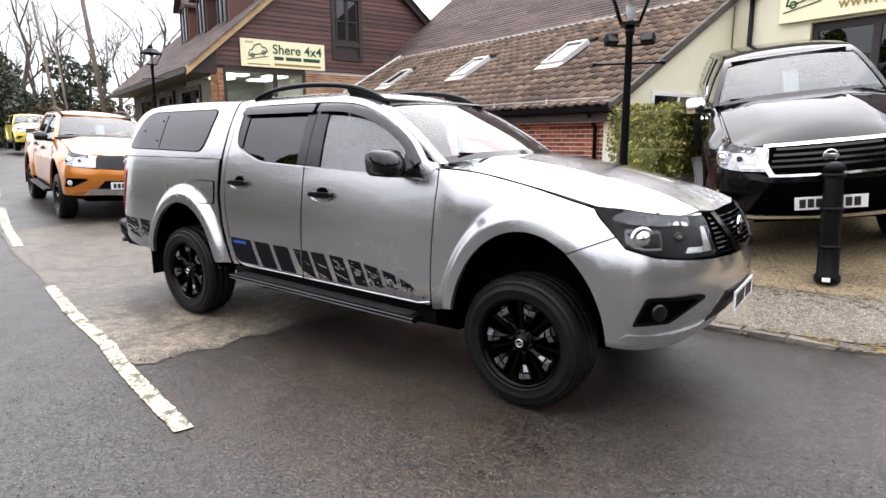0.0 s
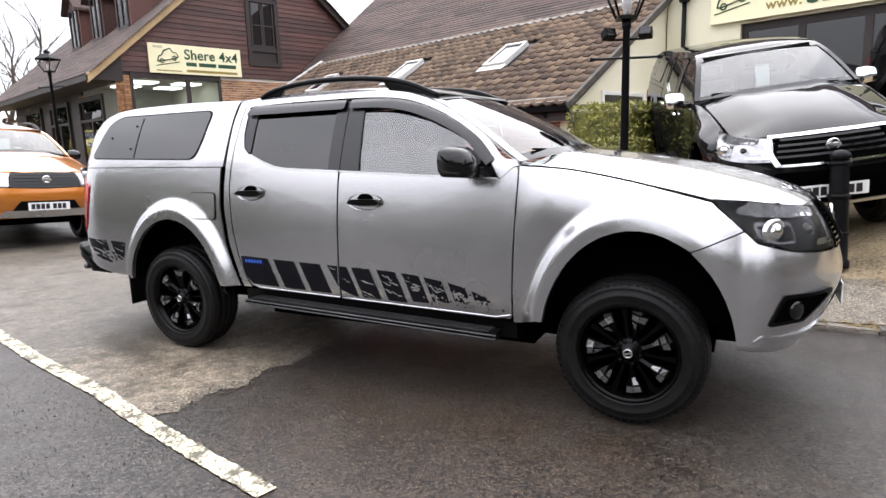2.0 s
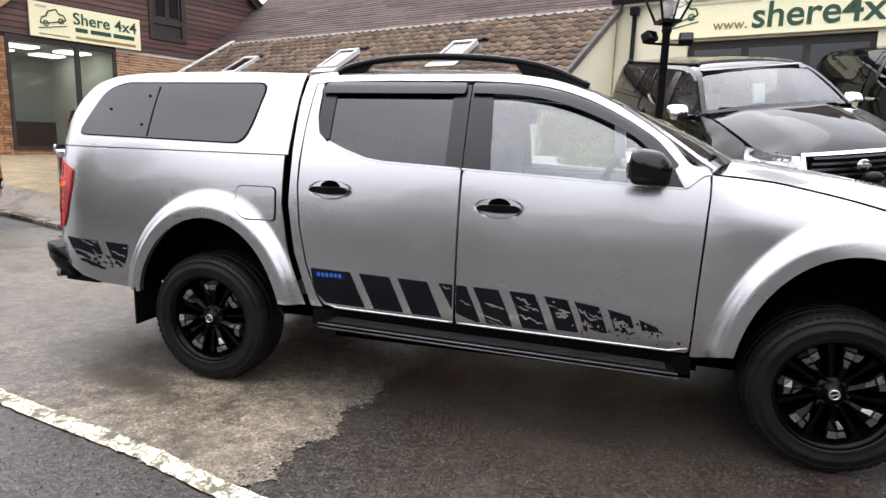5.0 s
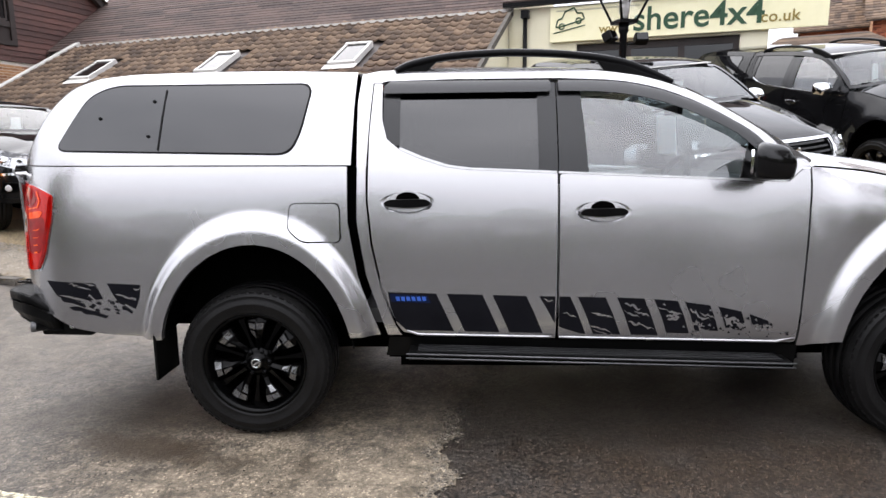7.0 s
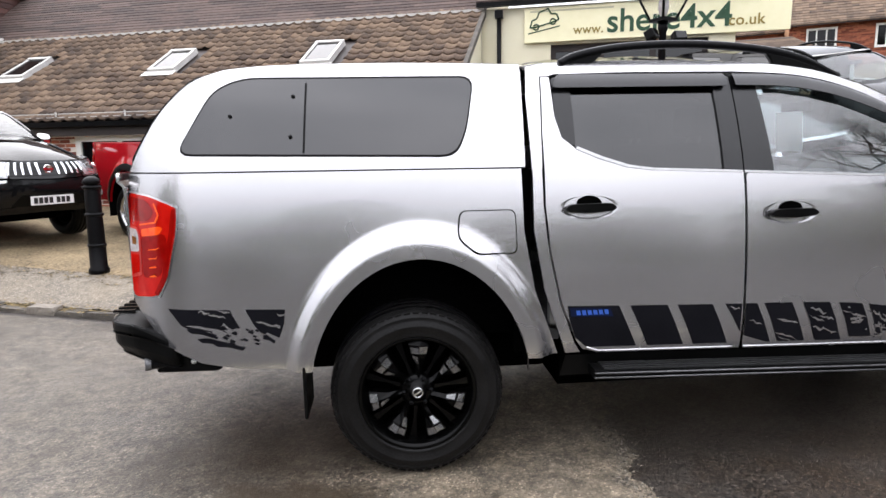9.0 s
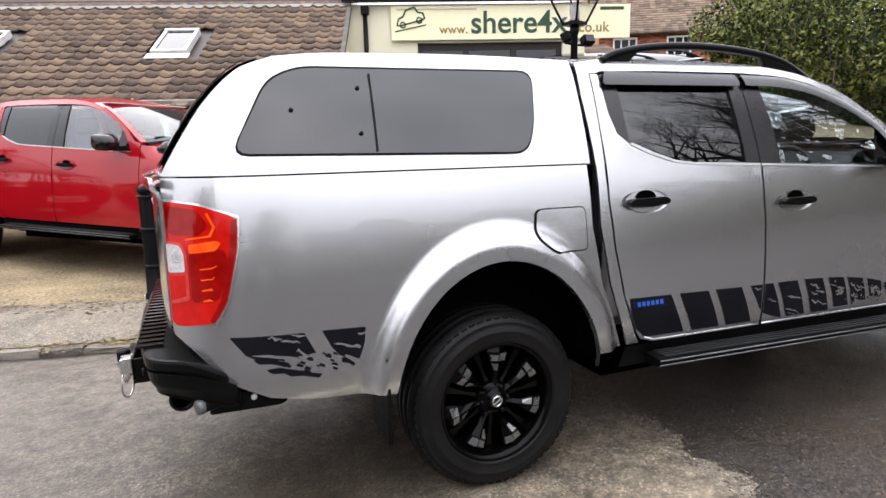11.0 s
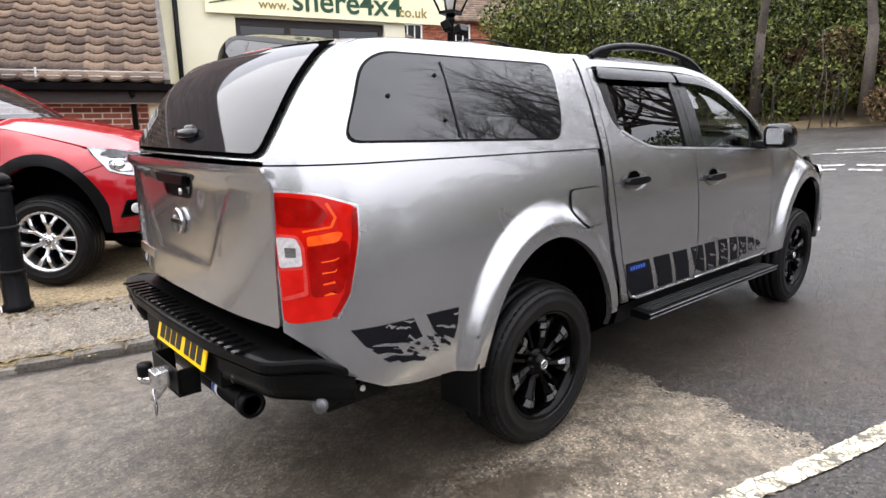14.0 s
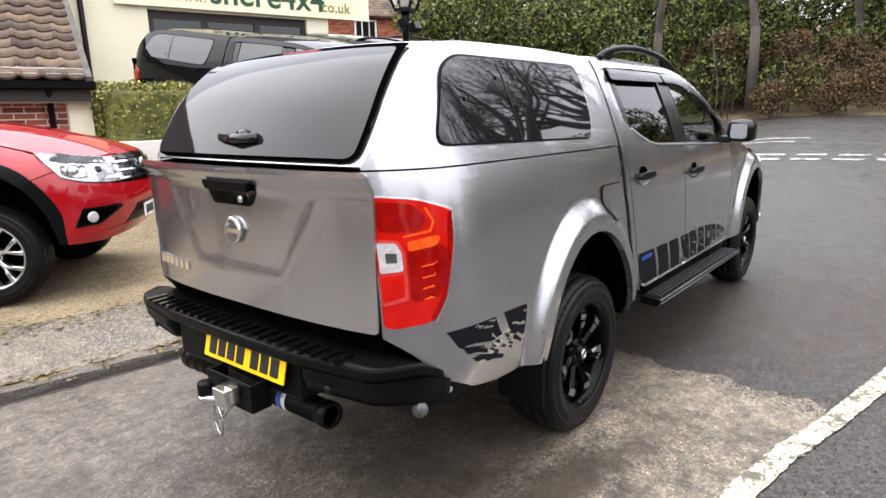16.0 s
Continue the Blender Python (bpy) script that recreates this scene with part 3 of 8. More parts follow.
def sheet(name, xs, ys, fz, material, label, category, keep=None):
    g = Geo()
    nx, ny = len(xs), len(ys)
    vs = [(x, y, fz(x, y)) for y in ys for x in xs]
    fs = [(j * nx + i, j * nx + i + 1, (j + 1) * nx + i + 1, (j + 1) * nx + i) for j in range(ny - 1) for i in range(nx - 1)]
    g.add(vs, fs, None, True)
    return lone(name, g, material, label, category, kind="structure")


def spread(a, b, near, far_n):
    """Stations that lie close together near the middle and wide apart far out."""
    inner = list(np.arange(-near, near + 0.01, 0.5))
    return [a * (1 - i / far_n) ** 2 - near * (1 - (1 - i / far_n) ** 2) for i in range(far_n)] + inner + [b * (i / far_n) ** 2 + near * (1 - (i / far_n) ** 2) for i in range(1, far_n + 1)]


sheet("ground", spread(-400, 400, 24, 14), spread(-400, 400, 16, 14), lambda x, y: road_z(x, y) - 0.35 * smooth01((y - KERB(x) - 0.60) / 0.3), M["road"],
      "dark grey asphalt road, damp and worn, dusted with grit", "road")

sx = list(np.arange(-60, -12, 2.0)) + list(np.arange(-12, 12, 0.4)) + list(np.arange(12, 31, 1.0))
for name, rows, mat, lab, cat in (
        ("footway", (0.13, 0.3, 0.5, 0.7, 0.86), M["foot"], "pale worn asphalt footway between kerb and forecourt", "pavement"),
        ("forecourt", (0.86, 1.0, 1.3, 1.8, 2.4, 3.2, 4.2, 5.4, 6.4, 9, 14, 30, 200), M["gravel"], "gravel and moss forecourt in front of the showroom", "forecourt")):
    g = Geo()
    vs = [(x, KERB(x) + d, fore_z(x, KERB(x) + d)) for d in rows for x in sx]
    n = len(sx)
    g.add(vs, [(j * n + i, j * n + i + 1, (j + 1) * n + i + 1, (j + 1) * n + i) for j in range(len(rows) - 1) for i in range(n - 1)], None, True)
    lone(name, g, mat, lab, cat, kind="structure")

# gravel strip edge of leaf litter and moss along kerb and forecourt
random.seed(3)
for name, off, wid, lab in (("leaf_litter", 0.80, 0.22, "brown leaf litter and moss along the forecourt edge"), ("kerb_moss", 0.10, 0.13, "brown moss and grit behind the kerb stones")):
    g = Geo()
    for i in range(4200):
        x = random.uniform(-9, 7)
        y = KERB(x) + off + random.gauss(0, wid * 0.45)
        z = fore_z(x, y)
        r = random.uniform(0.004, 0.017)
        k = random.randint(5, 7)
        ring = [(x + r * random.uniform(0.6, 1.3) * math.cos(6.283 * q / k), y + r * random.uniform(0.5, 1.1) * math.sin(6.283 * q / k), z + 0.004) for q in range(k)]
        g.add(ring + [(x, y, z + 0.004 + r * 0.2)], [(q, (q + 1) % k, k) for q in range(k)], None, True)
    lone(name, g, M["moss"], lab, "leaf litter", kind="stuff")

# worn lighter surfacing under and behind the truck
g = Geo()
random.seed(8)
edge = [(-7.2, -0.35), (-5.6, -0.75), (-4.2, -1.0), (-3.3, -1.25), (-2.4, -1.42), (-1.7, -1.60), (-1.15, -1.76), (-0.82, -1.86), (-0.68, -1.68), (-0.72, -1.42), (-0.60, -1.22),
        (-0.70, -1.0), (-0.58, -0.78), (-0.62, -0.5), (-0.45, -0.1), (-0.3, 0.5), (-0.2, 1.30)]
rag = []
for (ax, ay), (bx, by) in zip(edge, edge[1:]):
    n = max(8, int(math.hypot(bx - ax, by - ay) / 0.022))
    for q in range(n):
        t = q / n
        rag.append((ax + (bx - ax) * t + random.gauss(0, 0.009) + 0.020 * math.sin(q * 0.9 + ax * 7), ay + (by - ay) * t + random.gauss(0, 0.009) + 0.014 * math.sin(q * 0.63 + ay * 9)))
rag += [(x, KERB(x) - 0.1) for x in np.arange(-0.3, -7.3, -0.25)]
bm = bmesh.new()
fc = bm.faces.new([bm.verts.new((x, y, 0)) for x, y in rag])
for q in np.arange(-7, 1, 0.4):
    bmesh.ops.bisect_plane(bm, geom=bm.verts[:] + bm.edges[:] + bm.faces[:], plane_co=(q, 0, 0), plane_no=(1, 0, 0))
for q in np.arange(-1.6, 3.2, 0.4):
    bmesh.ops.bisect_plane(bm, geom=bm.verts[:] + bm.edges[:] + bm.faces[:], plane_co=(0, q, 0), plane_no=(0, 1, 0))
for v in bm.verts:
    v.co.z = road_z(v.co.x, v.co.y) + 0.006
bmesh.ops.recalc_face_normals(bm, faces=bm.faces)
me = bpy.data.meshes.new("road_patch")
bm.to_mesh(me)
bm.free()
if me.polygons[0].normal.z < 0:
    me.flip_normals()
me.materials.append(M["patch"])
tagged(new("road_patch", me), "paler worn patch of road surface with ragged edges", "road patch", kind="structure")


def strip(name, pts, width, material, label, rag=0.0035, lift=0.009, seed=1, kind_of="road marking"):
    """A painted line along points on the road."""
    random.seed(seed)
    g, vs = Geo(), []
    fine = []
    for (ax, ay), (bx, by) in zip(pts, pts[1:]):
        n = max(2, int(math.hypot(bx - ax, by - ay) / 0.03))
        fine += [(ax + (bx - ax) * i / n, ay + (by - ay) * i / n) for i in range(n)]
    fine.append(pts[-1])
    for i, (x, y) in enumerate(fine):
        ax, ay = fine[max(0, i - 1)]
        bx, by = fine[min(len(fine) - 1, i + 1)]
        L = math.hypot(bx - ax, by - ay)
        nx, ny = -(by - ay) / L, (bx - ax) / L
        for s in (-1, 1):
            w = s * (width / 2 + random.gauss(0, rag))
            px, py = x + nx * w, y + ny * w
            vs.append((px, py, road_z(px, py) + lift))
    g.add(vs, [(2 * i, 2 * i + 2, 2 * i + 3, 2 * i + 1) for i in range(len(fine) - 1)])
    return lone(name, g, material, label, kind_of, kind="structure")


random.seed(17)
g = Geo()
crumb = [(-0.86, -1.85), (-0.71, -1.66), (-0.74, -1.42), (-0.63, -1.22), (-0.72, -1.0), (-0.61, -0.80), (-0.63, -0.55)]
for (ax, ay), (bx, by) in zip(crumb, crumb[1:]):
    for q in range(110):
        t = random.random()
        x, y = ax + (bx - ax) * t + random.gauss(-0.02, 0.035), ay + (by - ay) * t + random.gauss(0, 0.03)
        r, k, a0 = random.uniform(0.003, 0.011), random.randint(4, 6), random.random() * 6
        z = road_z(x, y) + 0.0065
        g.add([(x + r * random.uniform(0.5, 1.4) * math.cos(a0 + 6.283 * i / k), y + r * random.uniform(0.5, 1.2) * math.sin(a0 + 6.283 * i / k), z) for i in range(k)] + [(x, y, z + 0.003)], [(i, (i + 1) % k, k) for i in range(k)])
lone("patch_crumbs", g, M["crumb"], "pale crumbs along the broken edge of the patch", "road edge", kind="stuff")
strip("road_line", [(-3.6, -1.14), (-2.3, -1.47), (-1.3, -1.68), (-0.9, -1.80), (-0.1, -2.0), (0.36, -2.1)], 0.10, M["line"], "worn cream road line with chipped edges", seed=4)
strip("road_line", [(-9.6, 0.50), (-7.5, -0.15), (-5.95, -0.56)], 0.115, M["line"], "worn cream road line with chipped edges", seed=5)
strip("road_line", [(-18, 3.2), (-14, 1.9), (-11.2, 0.98)], 0.115, M["line"], "worn cream road line with chipped edges", seed=6)

# give-way marks and edge line at the junction
A18 = radians(-18)


def S(u, v, z=0.0):
    """Building coordinates: u along the frontage, v away from the road."""
    return (u * math.cos(A18) - v * math.sin(A18), u * math.sin(A18) + v * math.cos(A18), z)


SITE = pose(0, 0, 0, 0, 0, -18)

for row, (d0, n) in enumerate(((13.2, 9), (13.75, 9))):
    for i in range(n):
        a0 = radians(14.5 - row * 0.4 - i * 2.9)
        a1 = radians(14.5 - row * 0.4 - i * 2.9 - 2.1)
        strip("give_way_mark", [(-4.06 + d0 * math.cos(a0), -2.0 + d0 * math.sin(a0)), (-4.06 + d0 * math.cos(a1), -2.0 + d0 * math.sin(a1))], 0.2, M["white_line"],
              "white broken give-way mark on the road", rag=0.014, seed=20 + i)
strip("edge_line", [(-4.06 + 16.2 * math.cos(radians(q)), -2 + 16.2 * math.sin(radians(q))) for q in (13, 10, 7.5)], 0.15, M["white_line"], "white edge line across the junction", seed=40)
strip("edge_line", [(-4.06 + 15.6 * math.cos(radians(q)), -2 + 15.6 * math.sin(radians(q))) for q in (14.5, 11.5, 8.5)], 0.12, M["white_line"], "white edge line across the junction", seed=41)

# ---- showroom house with weatherboard gable ----
house = thing("showroom_house", "brown weatherboarded house with brick shop front and tiled roof", "building", SITE)
UG = -16.1


def v_roof(v):
    return 3.89 + 0.872 * (v - 2.92) if v < 8.12 else 5.70 + 0.80 * (11.52 - v)


g = Geo()
g.box(-30, UG - 4.0, 3.45, 11.3, 0, 3.75)
part("wall_core", g, M["timber"], house)
part("wall_core", Geo().box(UG - 4.0, UG - 0.02, 6.42, 11.3, 0, 3.75), M["mortar"], house)
part("wall_core", Geo().box(UG - 0.6, UG - 0.02, 3.45, 3.66, 0, 3.75), M["timber"], house)
part("shop_floor", Geo().box(UG - 4.0, UG - 0.1, 3.5, 6.42, 0, 0.3), M["trim_grey"], house)
part("shop_ceiling", Geo().box(UG - 4.0, UG - 0.08, 3.46, 6.42, 3.58, 3.72), M["headliner"], house)
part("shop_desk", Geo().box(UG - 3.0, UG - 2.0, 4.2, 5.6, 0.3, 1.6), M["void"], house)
g = Geo().prism([(3.3, 3.72), (11.3, 3.72), (11.3, v_roof(11.3) - 0.12), (8.12, 8.25), (3.3, v_roof(3.3) - 0.12)], UG - 0.25, UG - 0.03, "x")
part("gable_wall", g, M["timber"], house)
# overlapping boards
k, z = 0, 3.74
while z < 8.1:
    lo = 3.2 if z < v_roof(3.2) else 2.92 + (z + 0.15 - 3.89) / 0.872
    hi = 11.4 if z < v_roof(11.4) else 11.52 - (z + 0.15 - 5.70) / 0.80
    if hi - lo < 0.3:
        break
    spans = [(lo, hi)]
    if 4.15 < z < 6.3:
        spans = [(lo, 7.46), (8.66, hi)]
    for a, b in spans:
        if b - a > 0.1:
            g = Geo().prism([(UG + 0.035, z), (UG + 0.012, z + 0.165), (UG - 0.03, z + 0.165), (UG - 0.03, z)], a, b, "y")
            part("weatherboard", g, M["board"], house)
    z += 0.15
    k += 1
# roof slopes of the house in courses
for name, va, vb in (("roof_front", 2.55, 8.12), ("roof_back", 11.75, 8.12)):
    g = Geo()
    n = int(abs(vb - va) / 0.10 * 1.25 / 1.25 / 1.0)
    for i in range(n):
        p, q = va + (vb - va) * i / n, va + (vb - va) * (i + 1.6) / n
        zp, zq = v_roof(p) + 0.10, v_roof(q if (q < 8.12) == (va < 8) else 8.12) + 0.085
        u = -31.0
        while u < UG + 0.3:
            w = 1.1 + 0.4 * ((i * 7 + int(-u * 3)) % 5) / 5
            e = min(u + w, UG + 0.32)
            d = 0.006 * ((i * 13 + int(-u * 11)) % 7) / 7
            g.add([(u, p, zp + d), (e, p, zp + d), (e, q, zq), (u, q, zq), (u, p, zp - 0.03), (e, p, zp - 0.03)], [(0, 1, 2, 3), (4, 5, 1, 0)] if va < 8 else [(3, 2, 1, 0), (0, 1, 5, 4)])
            u = e
    part(name, g, M["tile_dark"], house, "brown plain-tiled roof slope")
for va, vb in ((2.5, 8.12), (11.8, 8.12)):
    za, zb = v_roof(va), v_roof(vb)
    g = Geo().prism([(va, za - 0.16), (va, za + 0.088), (vb, zb + 0.088), (vb, zb - 0.16)], UG + 0.06, UG + 0.22, "x")
    part("barge_board", g, M["barge"] if va < 8 else M["timber"], house, "pale timber barge board" if va < 8 else "dark timber barge board", bevel=0.01)
g = Geo().box(-31, UG + 0.2, 2.45, 2.57, 3.42, 3.58)
part("gutter", g, M["timber"], house)
part("eave_box", Geo().prism([(2.58, 3.46), (3.46, 3.46), (3.46, v_roof(3.46) - 0.02), (2.58, v_roof(2.58) - 0.02)], -31, UG + 0.05, "x"), M["timber"], house)
g = Geo().box(-31, UG + 0.1, 2.57, 3.4, 3.44, 3.5)

# brick piers of the ground storey
random.seed(5)


def brickwork(u0, u1, z0, z1, v, face=-1, axis="u", seed=1, wid=0.215):
    """Bond of bricks on a plane, as lists for one mesh."""
    random.seed(seed)
    g = Geo()
    rows = int((z1 - z0) / 0.075)
    for r in range(rows):
        a = u0 + (-(wid + 0.01) / 2 if r % 2 else 0)
        while a < u1:
            s, e = max(a, u0), min(a + wid, u1)
            if e - s > 0.03:
                t = 0.003 + random.random() * 0.004
                z = z0 + r * 0.075
                if axis == "u":
                    g.box(s, e, min(v, v + face * t), max(v, v + face * t), z, z + 0.065)
                else:
                    g.box(min(v, v + face * t), max(v, v + face * t), s, e, z, z + 0.065)
            a += wid + 0.01
    return g


for s, e, z0, z1, nm in ((3.25, 3.66, 0.2, 3.72, "pier"), (6.42, 11.3, 0.2, 3.72, "brick_wall"), (3.66, 6.42, 0.2, 0.9, "stall_riser")):
    part(nm, brickwork(s, e, z0, z1, UG - 0.02, 1, "v", seed=int(s * 7)), M["brick_tan"], house, "tan and red brickwork")
for i, u in enumerate((-16.6, -20.4, -24.2, -28.0)):
    part("pier", brickwork(u, u + 0.6, 0.2, 3.4, 3.45, -1, "u", seed=60 + i), M["brick_tan"], house, "tan and red brickwork")
# shop window facing the forecourt
def frame_bars(name, boxes, material, parent, label=""):
    """A framed opening: an upright or a rail for each box, under one part."""
    w = part(name, Geo().box(*boxes[0]), material, parent, label)
    for q in boxes[1:]:
        part("frame_bar", Geo().box(*q), material, w)
    return w


win = frame_bars("shop_window", [(UG - 0.06, UG + 0.03, 3.66, 6.42, 3.58, 3.72), (UG - 0.06, UG + 0.03, 3.66, 6.42, 0.86, 0.96), (UG - 0.06, UG + 0.03, 3.66, 3.74, 0.96, 3.58),
                                 (UG - 0.06, UG + 0.03, 6.34, 6.42, 0.96, 3.58), (UG - 0.06, UG + 0.03, 5.3, 5.42, 0.96, 3.58)], M["timber"], house, "dark framed shop window with lit showroom inside")
part("pane", Geo().box(UG - 0.03, UG - 0.024, 3.74, 5.3, 0.96, 3.58), M["pane"], win).visible_shadow = False
part("pane", Geo().box(UG - 0.03, UG - 0.024, 5.42, 6.34, 0.96, 3.58), M["pane"], win).visible_shadow = False
part("shop_back", Geo().box(UG - 3.98, UG - 3.9, 3.5, 6.42, 0.3, 3.58), M["trim_grey"], house, "dim showroom interior")
for a, b in ((0.7, 4.0), (0.7, 5.35), (2.2, 4.0), (2.2, 5.35)):
    part("ceiling_light", Geo().box(UG - a - 0.6, UG - a, b, b + 0.75, 3.53, 3.57), M["lit"], house, "lit white ceiling light")
for i, u in enumerate((-19.6, -23.4, -27.2)):
    w = frame_bars("shop_window", [(u - 0.75, u + 1.75, 3.36, 3.43, 3.1, 3.25), (u - 0.75, u - 0.65, 3.36, 3.43, 0.6, 3.1), (u + 0.5, u + 0.6, 3.36, 3.43, 0.6, 2.45), (u + 1.65, u + 1.75, 3.36, 3.43, 0.6, 3.1),
                                   (u - 0.65, u + 1.65, 3.36, 3.43, 2.45, 2.53), (u - 0.75, u + 1.75, 3.36, 3.43, 0.4, 0.6)], M["timber"], house)
    part("pane", Geo().box(u - 0.65, u + 1.65, 3.40, 3.406, 0.6, 3.1), M["tint"], w)
# upper window
w = part("upper_window", Geo().box(UG - 0.04, UG + 0.07, 7.46, 8.66, 4.15, 4.28).box(UG - 0.04, UG + 0.07, 7.46, 7.6, 4.28, 6.3).box(UG - 0.04, UG + 0.07, 8.52, 8.66, 4.28, 6.3)
         .box(UG - 0.04, UG + 0.07, 7.46, 8.66, 6.2, 6.32).box(UG - 0.04, UG + 0.05, 7.6, 8.52, 4.62, 4.78), M["timber"], house, "dark timber casement window")
for a in (7.64, 8.07):
    part("sash", Geo().box(UG + 0.0, UG + 0.03, a, a + 0.05, 4.8, 6.2).box(UG, UG + 0.03, a + 0.36, a + 0.41, 4.8, 6.2).box(UG, UG + 0.03, a + 0.05, a + 0.36, 5.45, 5.49).box(UG, UG + 0.03, a + 0.05, a + 0.36, 4.78, 4.84), M["timber"], w)
part("pane", Geo().box(UG - 0.012, UG - 0.006, 7.6, 8.52, 4.3, 6.2), M["smoked"], w)
part("apron", Geo().box(UG - 0.03, UG + 0.0, 7.6, 8.52, 4.28, 4.62), M["timber"], w)
# dormers on the front slope
for i, u in enumerate((-18.6, -21.2, -23.8)):
    v0 = 4.55
    z0 = v_roof(v0) + 0.05
    d = part("dormer", Geo().prism([(u - 0.65, z0), (u + 0.65, z0), (u + 0.65, z0 + 1.5), (u, z0 + 2.15), (u - 0.65, z0 + 1.5)], v0, v0 + 2.2, "y"), M["board"], house, "small gabled dormer in dark boards")
    part("dormer_roof", Geo().prism([(u - 0.85, z0 + 1.32), (u, z0 + 2.25), (u + 0.85, z0 + 1.32), (u + 0.85, z0 + 1.42), (u, z0 + 2.36), (u - 0.85, z0 + 1.42)], v0 - 0.22, v0 + 2.4, "y"), M["tile_dark"], d)
    part("dormer_frame", Geo().box(u - 0.5, u - 0.42, v0 - 0.05, v0, z0 + 0.1, z0 + 1.45).box(u + 0.42, u + 0.5, v0 - 0.05, v0, z0 + 0.1, z0 + 1.45).box(u - 0.04, u + 0.04, v0 - 0.05, v0, z0 + 0.1, z0 + 1.45)
         .box(u - 0.5, u + 0.5, v0 - 0.05, v0, z0 + 1.4, z0 + 1.5).box(u - 0.5, u + 0.5, v0 - 0.06, v0, z0, z0 + 0.1), M["timber"], d)
    part("pane", Geo().box(u - 0.42, u + 0.42, v0 - 0.02, v0 - 0.012, z0 + 0.1, z0 + 1.4), M["gloss"], d)
part("chimney", Geo().box(-29.2, -28.3, 8.2, 9.0, 6.5, 9.3).box(-29.25, -28.25, 8.15, 9.05, 9.1, 9.3), M["brick_tan"], house, "red brick chimney", bevel=0.02)


def board_sign(name, u, v, z, w, h, m, label):
    s = tagged(new(name), label, "sign")
    s.matrix_world = m
    part("board", Geo().box(0, w, -0.04, 0, 0, h), M["sign"], s, bevel=0.006)
    return s


def rover(parent, x, z, s):
    """A small line drawing of an off-roader on a slope, as green bars."""
    g = Geo()
    pts = [(0, 0.1), (0.08, 0.42), (0.3, 0.5), (0.42, 0.78), (0.85, 0.95), (1.0, 0.7), (1.25, 0.68), (1.35, 0.42), (1.2, 0.35), (0.2, 0.1), (0, 0.1)]
    for (a, b), (c, d) in zip(pts, pts[1:]):
        g.tube([(x + a * s, -0.046, z + b * s), (x + c * s, -0.046, z + d * s)], 0.035 * s, 5)
    for cx, cz in ((0.28, 0.12), (1.08, 0.34)):
        ring = [(x + (cx + 0.13 * math.cos(t)) * s, -0.046, z + (cz + 0.13 * math.sin(t)) * s) for t in np.linspace(0, 6.283, 13)]
        g.tube(ring, 0.035 * s, 5, cap=False)
    g.tube([(x - 0.1 * s, -0.046, z - 0.18 * s), (x + 1.4 * s, -0.046, z + 0.12 * s)], 0.025 * s, 5)
    part("drawing", g, M["green"], parent, "green line drawing of an off-road vehicle")


UPRIGHT = pose(0, 0, 0, 90, 0, 0)
s1 = board_sign("shop_sign", 0, 0, 0, 2.91, 0.86, SITE @ pose(UG + 0.06, 4.22, 3.74, 0, 0, 90), "cream shop sign with green lettering on the gable")
rover(s1, 0.25, 0.3, 0.46)
words("lettering", "Shere 4x4", 0.42, M["green"], s1, pose(1.05, -0.045, 0.45) @ UPRIGHT, 0.004, 1.02)
for i, (a, b) in enumerate(((1.1, 1.42), (1.5, 2.05), (2.12, 2.72))):
    part("text_bar", Geo().box(a, b, -0.046, -0.04, 0.25, 0.36), M["green"], s1)
part("text_bar", Geo().box(1.1, 2.75, -0.046, -0.04, 0.07, 0.14), M["gold"], s1)
part("text_bar", Geo().box(0.2, 0.95, -0.046, -0.04, 0.07, 0.10), M["gold"], s1)
part("text_bar", Geo().box(0.15, 0.42, -0.046, -0.04, 0.73, 0.79), M["grey_text"], s1)

# ---- low tiled range with skylights ----
low = thing("low_building", "low brick range under a pantiled roof with three skylights", "building", SITE)
EV, EZ, SL = 5.75, 1.98, 0.592
part("wall_core", Geo().box(-14.7, -2.82, 6.0, 9.4, -0.3, 1.9), M["mortar"], low)
part("gable_infill", Geo().prism([(6.0, 1.85), (9.4, 1.85), (9.4, EZ + SL * (9.4 - EV) - 0.06), (6.0, EZ + SL * 0.25 - 0.06)], -2.80, -2.62, "x"), M["cream"], low, "cream rendered gable end")
part("gable_wall", Geo().box(-2.80, -2.62, 6.0, 9.4, -0.3, 1.85), M["cream"], low, "cream rendered gable end")
part("deck", Geo().prism([(EV, EZ - 0.03), (9.6, EZ + SL * (9.6 - EV) - 0.03), (9.6, EZ + SL * (9.6 - EV) - 0.12), (EV, EZ - 0.12)], -14.8, -2.56, "x"), M["timber"], low)
part("gutter", Geo().prism([(EV - 0.13, EZ - 0.02), (EV - 0.12, EZ - 0.10), (EV - 0.04, EZ - 0.12), (EV + 0.0, EZ - 0.02), (EV - 0.01, EZ - 0.02), (EV - 0.04, EZ - 0.10), (EV - 0.11, EZ - 0.085), (EV - 0.12, EZ - 0.02)], -14.8, -2.5, "x"), M["iron"], low, "black half-round gutter")
part("fascia", Geo().box(-14.8, -2.56, EV + 0.01, EV + 0.04, EZ - 0.26, EZ - 0.05), M["timber"], low)
part("soffit_board", Geo().box(-14.8, -2.56, EV + 0.04, 6.0, EZ - 0.27, EZ - 0.24), M["white"], low)
part("downpipe", Geo().tube([(-3.0, EV - 0.06, EZ - 0.1), (-3.0, 5.92, EZ - 0.35), (-3.0, 5.92, 0)], 0.035, 8), M["iron"], low)
